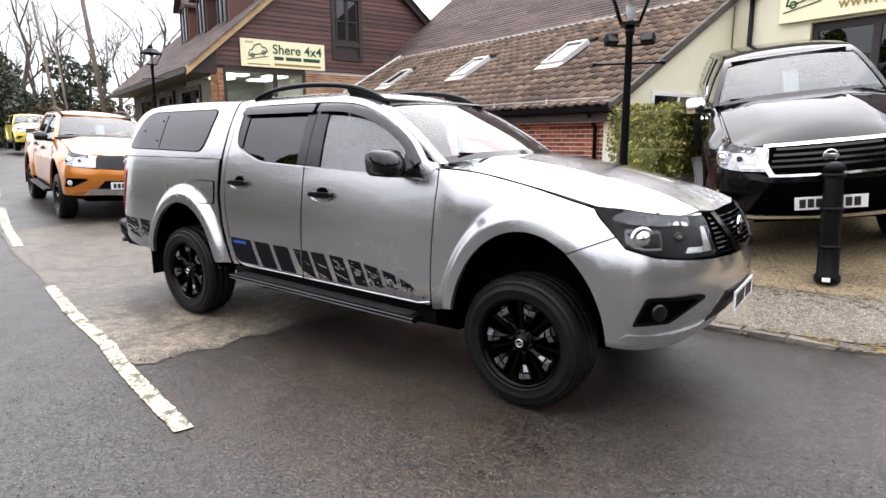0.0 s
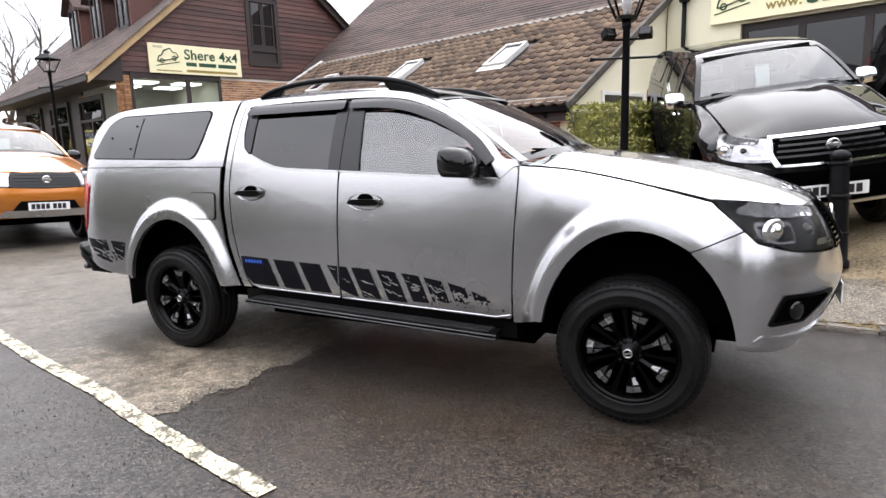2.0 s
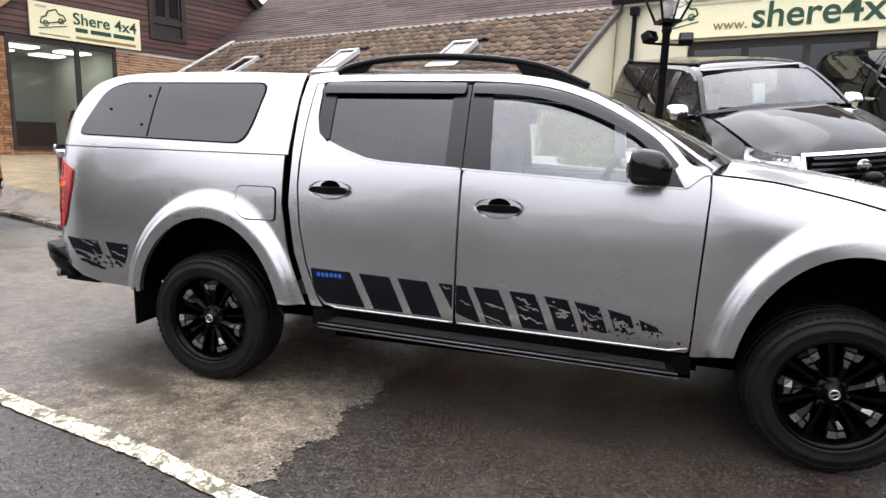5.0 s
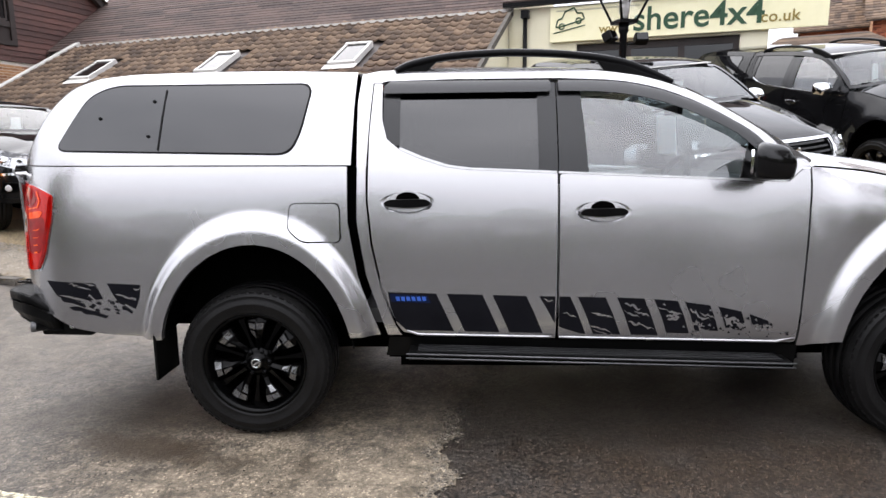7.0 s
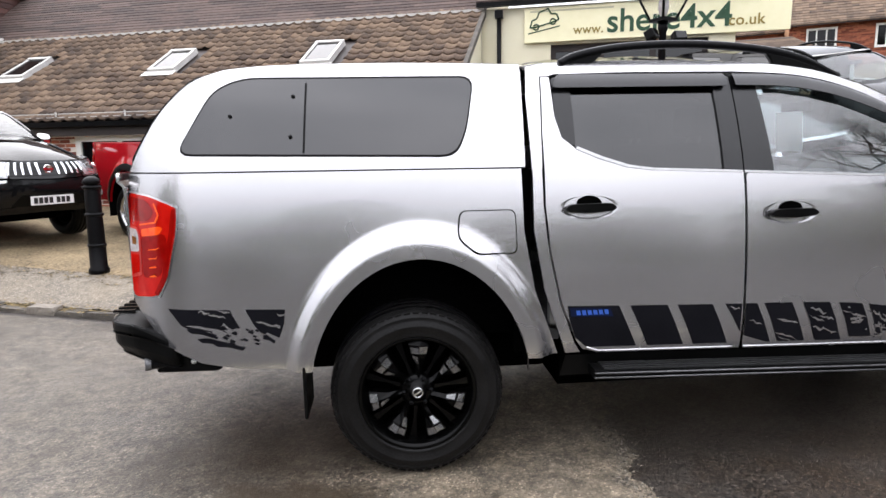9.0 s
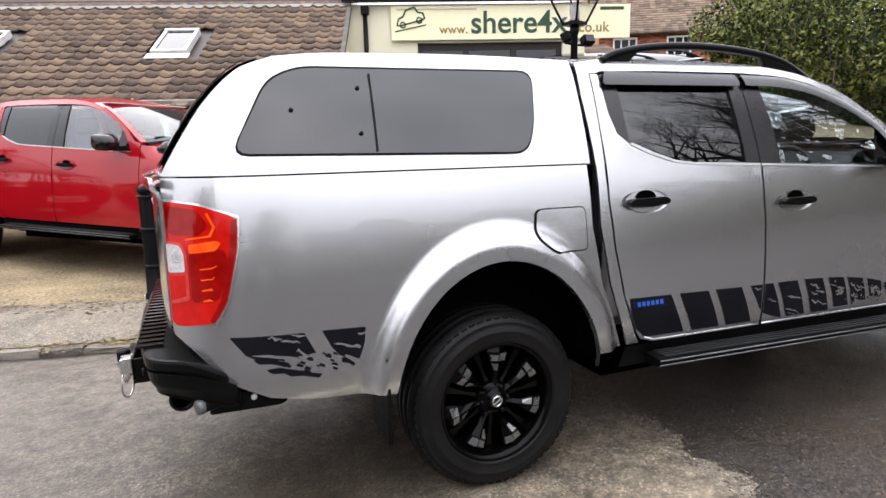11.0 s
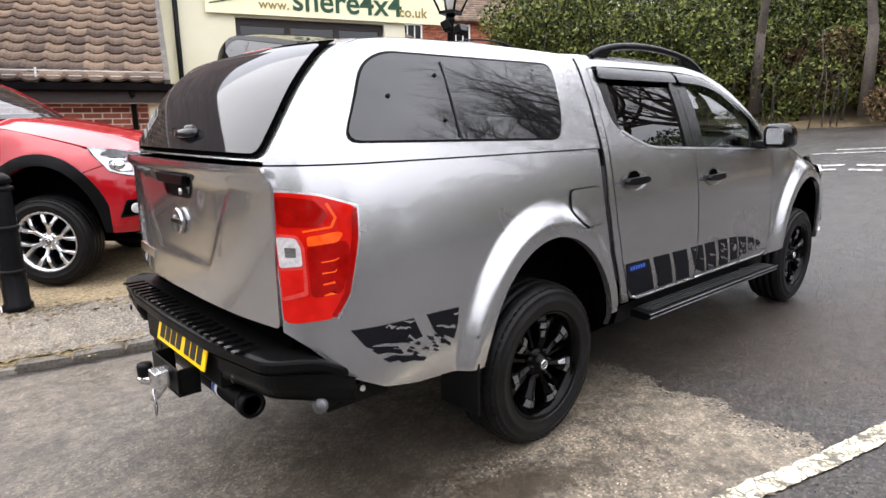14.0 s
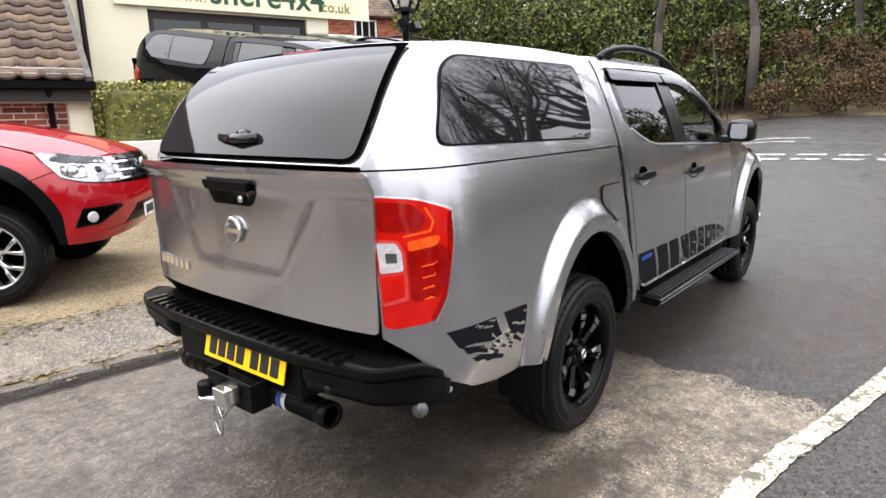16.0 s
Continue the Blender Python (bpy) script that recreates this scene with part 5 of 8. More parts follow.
copy_thing(tr, pose(*at_az(33, 28, EYE16), 2.6, 0, 0, 220))
copy_thing(t1, pose(*at_az(-3, 27, EYE16), 2.4, 0, 0, 220))
# wooded bank across the road, behind the walk: its dark line shows in the flank of the truck
for i in range(15):
    x = -27 + i * 3.1 + random.uniform(-0.5, 0.5)
    copy_thing(iv if i % 3 else dd0, pose(x, -11.2 + random.uniform(-0.5, 0.5), 0.1, 0, 0, random.choice((0, 180)) + random.uniform(-8, 8)) @ Matrix.Diagonal((1, 1, random.uniform(0.75, 0.95) * (1 if i % 3 else 1.6), 1)))
for x, y, k in ((-11.5, -8.6, 1.5), (-15.5, -9.8, 1.75), (-20.5, -10.5, 1.6), (-26.0, -11.5, 1.7)):
    copy_thing(iv, pose(x, y, 0.3, 0, 0, random.uniform(0, 20)) @ Matrix.Diagonal((1, 1, k, 1)))
# unseen tall growth to the south-east, added to darken the bumper's reflection
for q in (-19, -24, -29, -34):
    copy_thing(iv, pose(*at_az(q, 23.5, EYE16), 0.9, 0, 0, q - 90) @ Matrix.Diagonal((1, 1, random.uniform(1.4, 1.7), 1)))
# dark conifers and hedge on the far side of the left-hand road
for az, dist, rx, h, k in ((160.3, 54, 3.4, 6.9, 1), (157.6, 57, 3.4, 6.6, 2), (164.0, 50, 3.6, 6.0, 3)):
    bush("evergreen_shrub", pose(*at_az(az, dist), 0.8, 0, 0, az - 90), rx, 1.6, h, 11000, 0.17, M["conifer"], 30 + k, "dark evergreen shrubs beside the road", group="evergreens by the road")
bush("brown_hedge", pose(*at_az(154.5, 44), 0.7, 0, 0, 64), 4.5, 1.2, 2.6, 4500, 0.11, M["dead"], 44, "brown winter hedge beside the road", "hedge")
# ground the far trees stand on
lone("far_verge", Geo().add([(*at_az(q, dd, (3.07, -3.64)), z) for q in (140, 146, 152, 158, 164, 170, 176) for dd, z in ((36, 0.55), (60, 1.0), (120, 2.0))],
     [(i * 3 + j, i * 3 + j + 1, (i + 1) * 3 + j + 1, (i + 1) * 3 + j) for i in range(6) for j in range(2)], None, True), M["grass"], "rough grass beyond the road", "verge", kind="structure")

# red brick houses behind the thicket
def brick_house(m, u0, u1, eave, depth, wins, seed):
    h = thing("brick_house", "red brick house with a brown tiled roof and white windows", "house", m, "brick houses behind the hedge")
    part("wall_core", Geo().box(u0, u1, -0.018, depth, 0, eave), M["brick_tan"], h)
    for e in (u0, u1):
        part("gable", Geo().prism([(-0.018, eave), (depth, eave), (depth / 2, eave + 0.42 * depth)], e + (0.02 if e == u0 else -0.02), e + (0.2 if e == u0 else -0.2), "x"), M["brick_tan"], h)
    tagged(part("brickwork", brickwork(u0, u1, 0, eave, -0.02, -1, "u", seed=seed, wid=0.33), M["brick_joined"], h, "red brick wall"), kind="stuff")
    n = int(depth * 3.2)
    for side in (1, -1):
        g = Geo()
        for i in range(n):
            f0, f1 = i / n, (i + 1.4) / n
            p, q = -0.45 + (depth / 2 + 0.45) * f0, -0.45 + (depth / 2 + 0.45) * min(f1, 1)
            zp, zq = eave - 0.15 + 0.86 * (p + 0.45), eave - 0.19 + 0.86 * (q + 0.45)
            yp, yq = (p, q) if side > 0 else (depth - p, depth - q)
            x = u0 - 0.35
            while x < u1 + 0.35:
                e = min(x + 0.30, u1 + 0.35)
                d = 0.02 * random.random()
                g.add([(x, yp, zp + d), (e, yp, zp + d), (e, yq, zq), (x, yq, zq), (x, yp, zp - 0.05), (e, yp, zp - 0.05)], [(0, 1, 2, 3), (4, 5, 1, 0)] if side > 0 else [(3, 2, 1, 0), (0, 1, 5, 4)])
                x = e
        tagged(part("roof_slope", g, M["tile_joined"], h, "brown tiled roof"), kind="stuff")
    for a, z in wins:
        w = part("window", Geo().box(a + 0.02, a + 1.28, -0.045, -0.035, z + 0.02, z + 1.08), M["white"], h, "white casement window")
        for q in ((a, a + 1.3, -0.09, -0.035, z, z + 0.1), (a, a + 1.3, -0.09, -0.035, z + 1.0, z + 1.1), (a, a + 0.09, -0.09, -0.035, z + 0.1, z + 1.0), (a + 1.21, a + 1.3, -0.09, -0.035, z + 0.1, z + 1.0), (a + 0.41, a + 0.47, -0.085, -0.035, z + 0.1, z + 1.0), (a + 0.83, a + 0.89, -0.085, -0.035, z + 0.1, z + 1.0)):
            part("window_bar", Geo().box(*q), M["white"], w)
        part("pane", Geo().box(a + 0.09, a + 1.21, -0.06, -0.052, z + 0.1, z + 1.0), M["gloss"], w)
    part("fascia", Geo().box(u0 - 0.3, u1 + 0.3, -0.42, -0.36, eave - 0.25, eave - 0.1), M["timber"], h)
    return h


random.seed(77)
hx, hy = at_az(55.75, 36, (-1.68, -3.29))
brick_house(pose(hx, hy, 0.8, 0, 0, -30), 0, 11, 6.4, 6, ((0.75, 4.95), (3.6, 4.95), (6.6, 4.95)), 90)
hx, hy = at_az(60.5, 39, (-1.68, -3.29))
brick_house(pose(hx, hy, 0.8, 0, 0, -30), 0, 4.2, 6.6, 6, ((1.4, 5.0),), 91)
gr = thing("outbuilding", "low outbuilding with a brown tiled hipped roof", "building", pose(*at_az(60.5, 27, (-0.59, -3.61)), 1.6, 0, 0, -28))
part("wall", Geo().box(-3, 3, 0, 3, 0, 2.6), M["brick_joined"], gr)
g = Geo()
for f, (a, b, c, d) in enumerate((((-3.4, -0.4), (3.4, -0.4), (1.4, 1.5), (-1.4, 1.5)), ((3.4, -0.4), (3.4, 3.4), (1.4, 1.5), (1.4, 1.5)), ((3.4, 3.4), (-3.4, 3.4), (-1.4, 1.5), (1.4, 1.5)), ((-3.4, 3.4), (-3.4, -0.4), (-1.4, 1.5), (-1.4, 1.5)))):
    for i in range(12):
        t0_, t1_ = i / 12, min(1, (i + 1.3) / 12)
        q = [tuple(np.array(u) + (np.array(w) - np.array(u)) * t) for u, w, t in ((a, d, t0_), (b, c, t0_), (b, c, t1_), (a, d, t1_))]
        g.add([(*q[0], 2.55 + 1.4 * t0_ + 0.03), (*q[1], 2.55 + 1.4 * t0_ + 0.03), (*q[2], 2.55 + 1.4 * t1_), (*q[3], 2.55 + 1.4 * t1_)], [(0, 1, 2, 3)])
tagged(part("roof", g, M["tile_joined"], gr), kind="stuff")
part("eave", Geo().box(-3.4, 3.4, -0.42, -0.38, 2.42, 2.56), M["timber"], gr)
bush("garden_hedge", pose(*at_az(49.5, 27, (-1.68, -3.29)), 2.0, 0, 0, -36), 5.0, 0.9, 1.7, 6500, 0.08, M["ivy"], 61, "green garden hedge in front of the brick house", "hedge")


# ---- pickup trucks ----
RAKE = pose(0, 0, 0.004, 0, 1.35, 0)
WIDTH = spline([0.38, 0.48, 0.55, 0.65, 0.80, 0.95, 1.05, 1.13, 1.20, 1.26, 1.30, 1.36, 1.45, 1.55, 1.65, 1.70, 1.74, 1.80],
               [0.822, 0.842, 0.853, 0.858, 0.8545, 0.8455, 0.8355, 0.8245, 0.8125, 0.7995, 0.7890, 0.7705, 0.7375, 0.697, 0.650, 0.622, 0.592, 0.53])
HOODLINE = spline([0.7, 1.0, 1.2, 1.5, 1.89, 2.06], [1.30, 1.295, 1.28, 1.225, 1.125, 1.085])
NOSE = spline([0.40, 0.50, 0.60, 0.75, 0.85, 1.0, 1.1, 1.16], [2.36, 2.42, 2.48, 2.52, 2.50, 2.44, 2.37, 2.28])
ROOFLINE = spline([-1.08, -1.0, -0.6, -0.12, 0.22, 0.46, 0.70, 0.99], [1.735, 1.755, 1.768, 1.762, 1.728, 1.655, 1.52, 1.315])
CPO = [(0, -2.335, 1.733), (0.25, -2.45, 1.69), (0.5, -2.58, 1.572), (0.75, -2.672, 1.44), (1, -2.740, 1.328)]
CPX, CPZ = spline([p[0] for p in CPO], [p[1] for p in CPO]), spline([p[0] for p in CPO], [p[2] for p in CPO])
CTOP = spline([-2.34, -2.15, -1.6, -1.085], [1.732, 1.752, 1.762, 1.752])
ARCHES = ((1.60, 0.46, 0.61), (-1.555, 0.46, 0.575))
HUB = 0.38
AXLE = 0.372


def flare(x, z):
    """How far the arches stand out of the flank."""
    w = 0.0
    for c, a, b in ARCHES:
        e = math.hypot((x - c) / a, max(z - HUB, 0) / b)
        fade = 0.165 + 0.45 * smooth01((x - 1.78) / 0.28)
        if e < 1.10 + fade:
            w += 0.050 * (1 - smooth01((e - 1.10) / fade)) * (1 if z > 0.45 else 0.8)
    return w


def side_y(x, z):
    """Half width of the body at a station and height, with the flared arches."""
    w = WIDTH(z)
    if x > 0.85:
        zt = HOODLINE(x)
        if z <= zt + 0.02:
            q = min(max((zt - z) / 0.28, 0.0), 1.0)
            yr = 0.725 - 0.03 * smooth01((x - 1.2) / 0.8)
            wf = yr + (0.853 - yr) * (1 - (1 - q) ** 2.2) ** (1 / 2.2)
            k = smooth01((x - 0.985) / 0.22)
            w = w * (1 - k) + wf * k
    w += flare(x, z)
    if x < -2.25:
        w -= 0.155 * ((-2.25 - x) / 0.495) ** 3.7
    if x > 1.75:
        w -= 0.045 * ((x - 1.75) / 0.31) ** 2
    return w


def sag(x, z):
    """The window line and the sills fall towards the front wheel."""
    belt = -0.064 * min(max((x + 0.56) / 1.43, 0.0), 1.0) * (1 - smooth01((x - 0.885) / 0.10)) * smooth01((z - 1.17) / 0.10) * (1 - smooth01((z - 1.315) / 0.15))
    sill = -0.032 * min(max((x + 0.8) / 1.65, 0.0), 1.08) * smooth01((0.64 - z) / 0.10) * (1 - smooth01((x - 1.0) / 0.12))
    return belt + sill


def nose_map(t, z):
    """Runs along the flank for t below 0 and round the front corner to the middle at t = 0.95."""
    if t <= 0:
        return 2.06 + t, side_y(2.06 + t, min(z, HOODLINE(2.06 + t) - 0.015))
    f = min(t / 0.95, 1.0) * math.pi / 2
    w0 = side_y(2.06, min(z, 1.07))
    return 2.06 + (NOSE(z) - 2.06) * max(math.sin(f), 1e-6) ** (2 / 2.3), w0 * max(math.cos(f), 0.0) ** (2 / 2.3)


def rounded(pts, r, k=4):
    """A polygon with its corners rounded off."""
    out, n = [], len(pts)
    for i in range(n):
        p, a, b = Vector(pts[i]), Vector(pts[i - 1]), Vector(pts[(i + 1) % n])
        ra, rb = min(r, (a - p).length * 0.45), min(r, (b - p).length * 0.45)
        s, e = p + (a - p).normalized() * ra, p + (b - p).normalized() * rb
        for q in range(k + 1):
            t = q / k
            out.append(tuple(s * (1 - t) ** 2 + p * 2 * t * (1 - t) + e * t * t))
    return out


def curved(pts, n=5):
    """Points on a smooth open curve through the given ones."""
    out = []
    for i in range(len(pts) - 1):
        p0, p1, p2, p3 = (Vector(pts[max(i - 1, 0)]), Vector(pts[i]), Vector(pts[i + 1]), Vector(pts[min(i + 2, len(pts) - 1)]))
        for q in range(n):
            t = q / n
            out.append(tuple(0.5 * (2 * p1 + (p2 - p0) * t + (2 * p0 - 5 * p1 + 4 * p2 - p3) * t * t + (3 * p1 - p0 - 3 * p2 + p3) * t**3)))
    return out + [tuple(pts[-1])]


def panel(name, poly, fmap, material, parent, outward, step=0.05, label="", solid=0.012):
    """A sheet cut to a plane outline, divided finely and laid on a curved surface."""
    bm = bmesh.new()
    vs = []
    for p in poly:
        if not vs or (Vector((p[0], p[1], 0)) - vs[-1].co).length > 1e-5:
            vs.append(bm.verts.new((p[0], p[1], 0)))
    if (vs[0].co - vs[-1].co).length < 1e-5:
        bm.verts.remove(vs.pop())
    bm.faces.new(vs)
    lo = [min(v.co[i] for v in bm.verts) for i in (0, 1)]
    hi = [max(v.co[i] for v in bm.verts) for i in (0, 1)]
    for i in (0, 1):
        n = max(1, int((hi[i] - lo[i]) / step))
        for q in range(1, n):
            co, no = [0, 0, 0], [0, 0, 0]
            co[i], no[i] = lo[i] + (hi[i] - lo[i]) * q / n + 1e-4, 1
            bmesh.ops.bisect_plane(bm, geom=bm.verts[:] + bm.edges[:] + bm.faces[:], dist=1e-6, plane_co=co, plane_no=no)
    for v in bm.verts:
        v.co = fmap(v.co.x, v.co.y)
    bm.normal_update()
    tot = sum((f.normal * f.calc_area() for f in bm.faces), Vector())
    if tot.dot(Vector(outward)) < 0:
        bmesh.ops.reverse_faces(bm, faces=bm.faces)
    for f in bm.faces:
        f.smooth = True
    me = bpy.data.meshes.new(name)
    bm.to_mesh(me)
    bm.free()
    me.materials.append(material)
    ob = new(name, me)
    ob.parent = parent
    if label:
        ob["label"] = label
    if solid:
        md = ob.modifiers.new("solid", "SOLIDIFY")
        md.thickness, md.offset = solid, -1
        md = ob.modifiers.new("split", "EDGE_SPLIT")
        md.split_angle, md.use_edge_sharp = radians(50), False
    return ob


def arch_points(k, lo_front, lo_back, n=22, grow=0.0):
    c, a, b = ARCHES[k]
    a, b = a + grow, b + grow
    t0 = math.asin(min(1, max(-1, (lo_front - HUB) / b)))
    t1 = math.pi - math.asin(min(1, max(-1, (lo_back - HUB) / b)))
    return [(c + a * math.cos(t0 + (t1 - t0) * i / n), HUB + b * math.sin(t0 + (t1 - t0) * i / n)) for i in range(n + 1)]


def wheel(parent, m, rim_mat, seg=48, spokes=6, alloy_face=None):
    """Tyre, rim and forked spokes, with the outer face towards +z of m."""
    black = rim_mat is M["rim_black"]
    w = part("wheel", Geo().lathe([(0.208, -0.09), (0.214, 0.0), (0.225, 0.07), (0.236, 0.100), (0.246, 0.110), (0.252, 0.115), (0.247, 0.121), (0.235, 0.113), (0.223, 0.080), (0.211, 0.01), (0.205, -0.05)], seg, m, cap=False),
             rim_mat, parent, "gloss black alloy wheel" if black else "silver alloy wheel")
    t = Geo().lathe([(0.236, -0.10), (0.262, -0.120), (0.32, -0.130), (0.345, -0.118), (0.360, -0.096), (0.368, -0.076), (0.3705, -0.060), (0.363, -0.057), (0.363, -0.047), (0.3715, -0.044), (0.372, -0.008), (0.364, -0.005),
                     (0.364, 0.005), (0.372, 0.008), (0.3715, 0.044), (0.363, 0.047), (0.363, 0.057), (0.3705, 0.060), (0.368, 0.076), (0.360, 0.096), (0.350, 0.109), (0.338, 0.119), (0.3345, 0.124), (0.331, 0.121), (0.318, 0.128), (0.303, 0.1315), (0.299, 0.1345), (0.294, 0.132),
                     (0.275, 0.130), (0.262, 0.125), (0.257, 0.127), (0.252, 0.122), (0.248, 0.112)], seg, m, cap=False)
    part("tyre", t, M["rubber"], w, "black rubber tyre, damp from the road")
    t = Geo()
    for i in range(60):
        for e in (-1, 1):
            a = 6 * (i + (0.5 if e > 0 else 0))
            t.box(0.352, 0.3665, -0.0135, 0.0135, 0.062 if e > 0 else -0.086, 0.086 if e > 0 else -0.062, m @ pose(0, 0, 0, 0, 0, a))
            t.box(0.338, 0.3535, -0.0125, 0.0125, 0.092 if e > 0 else -0.112, 0.112 if e > 0 else -0.092, m @ pose(0, 0, 0, 0, 0, a))
    tagged(part("tread", t, M["rubber"], w), kind="stuff")
    if black:
        # seven broad ridged spokes that kink where they widen towards the rim
        line = [(0.040, 0.0, 0.016, 0.082), (0.085, 0.0, 0.012, 0.086), (0.126, 0.003, 0.016, 0.094), (0.166, 0.008, 0.034, 0.104), (0.204, 0.010, 0.044, 0.100), (0.236, 0.008, 0.040, 0.086)]
        for i in range(7):
            mm = m @ pose(0, 0, 0, 0, 0, 360 / 7 * i)
            vs, fs = [], []
            for x, y, q, z in line:
                vs += [(x, y - q * 1.15, z - 0.05), (x, y - q, z - 0.016), (x, y - q * 0.1, z), (x, y + q, z - 0.012), (x, y + q * 1.15, z - 0.05)]
            for r in range(len(line) - 1):
                fs += [(5 * r + k, 5 * r + 5 + k, 5 * r + 6 + k, 5 * r + 1 + k) for k in range(4)]
            e = 5 * (len(line) - 1)
            so = part("spoke", Geo().add(vs, fs + [(0, 1, 2, 3, 4), (e + 4, e + 3, e + 2, e + 1, e)], mm), rim_mat, w)
            # pale overlays put the gleam of the gloss black facets into the colour
            for r, lo, hi, ga, gb in ((2, 0.0, 0.85, 0.15, 0.95), (3, 0.12, 0.95, -0.88, -0.04), (3, 0.12, 0.80, 0.04, 0.86)):
                (x0, y0, q0, z0), (x1, y1, q1, z1) = line[r], line[r + 1]
                f = [(x0 + (x1 - x0) * k, y0 + (y1 - y0) * k + g * (q0 + (q1 - q0) * k), z0 + (z1 - z0) * k + 0.004 - (0.010 if g > 0 else 0.013) * abs(g) + (0.004 if k == hi else 0.0)) for k in (lo, hi) for g in (ga, gb)]
                part("spoke_facet", Geo().add(f, [(0, 2, 3, 1)], mm), M["rim_facet_gleam"], so)
            part("spoke_edge", Geo().tube([tuple(mm @ Vector(q)) for q in ((0.229, -0.036, 0.089), (0.233, -0.004, 0.091), (0.229, 0.030, 0.089))], 0.0022, 5), M["rim_facet_gleam"], so)
            # dark web between neighbouring spokes
            mw = mm @ pose(0, 0, 0, 0, 0, 180 / 7)
            part("spoke_web", Geo().prism([(0.05, -0.010), (0.13, -0.006), (0.228, -0.016), (0.228, 0.016), (0.13, 0.006), (0.05, 0.010)], 0.03, 0.062, "z", mw), rim_mat, w)
    for i in range(0 if black else spokes):
        mm = m @ pose(0, 0, 0, 0, 0, 360 / spokes * i)
        sp = Geo()
        # stem, then two arms that fork towards the rim and fall away in a facet
        rows = [(0.045, 0.0, 0.020, 0.082), (0.085, 0.0, 0.015, 0.090), (0.125, 0.0, 0.019, 0.104)]
        arms = [[(0.118, d * 0.006, 0.013, 0.098), (0.160, d * 0.028, 0.015, 0.112), (0.200, d * 0.048, 0.018, 0.104), (0.234, d * 0.060, 0.020, 0.090)] for d in (-1, 1)]
        for line in [rows] + arms:
            vs, fs = [], []
            for x, y, q, z in line:
                vs += [(x, y - q * 1.25, z - 0.05), (x, y - q, z - 0.008), (x, y - q * 0.55, z), (x, y + q * 0.55, z), (x, y + q, z - 0.008), (x, y + q * 1.25, z - 0.05)]
            for r in range(len(line) - 1):
                fs += [(6 * r + k, 6 * r + 6 + k, 6 * r + 7 + k, 6 * r + 1 + k) for k in range(5)]
            e = 6 * (len(line) - 1)
            sp.add(vs, fs + [(0, 1, 2, 3, 4, 5), (e + 5, e + 4, e + 3, e + 2, e + 1, e)], mm)
        part("spoke", sp, rim_mat, w)
    part("hub", Geo().lathe([(0.080, 0.03), (0.074, 0.072), (0.052, 0.084), (0.036, 0.086), (0.034, 0.100)], 24, m), rim_mat, w)
    cap = part("hub_cap", Geo().lathe([(0.030, 0.100), (0.030, 0.104), (0.022, 0.106), (0.0, 0.107)], 20, m, cap=False), M["gloss"], w, "small round dark hub badge")
    part("badge_ring", Geo().lathe([(0.017, 0.1065), (0.0175, 0.1095), (0.023, 0.1095), (0.0235, 0.1055)], 20, m, cap=False).box(-0.020, 0.020, -0.004, 0.004, 0.106, 0.1095, m), M["alloy"], cap)
    for i in range(6):
        part("wheel_nut", Geo().lathe([(0.010, 0.05), (0.010, 0.090), (0.0, 0.094)], 6, m @ pose(0, 0, 0, 0, 0, 60 * i + 30) @ pose(0.058, 0, 0), cap=False), M["iron"] if alloy_face is None else M["alloy"], w)
    # added black disc stands for the shade behind the spokes
    part("brake_disc", Geo().lathe([(0.0, 0.0), (0.212, 0.0), (0.210, -0.03), (0.0, -0.03)], 24, m, cap=False), M["well"], w)
    return w


def plate(parent, m, material, seed, w=0.52, h=0.111):
    """A number plate whose writing is plain bars."""
    p = part("number_plate", Geo().box(-w / 2, w / 2, -0.008, 0, -h / 2, h / 2, m), material, parent, "yellow number plate" if material is M["plate_y"] else "white number plate", bevel=0.003)
    x = -w / 2 + 0.035
    for i in range(7):
        x += 0.028 if i == 4 else 0
        part("plate_bar", Geo().box(x, x + 0.046, -0.0105, -0.008, -h * 0.33, h * 0.33, m), M["ink"], p)
        x += 0.060
    return p


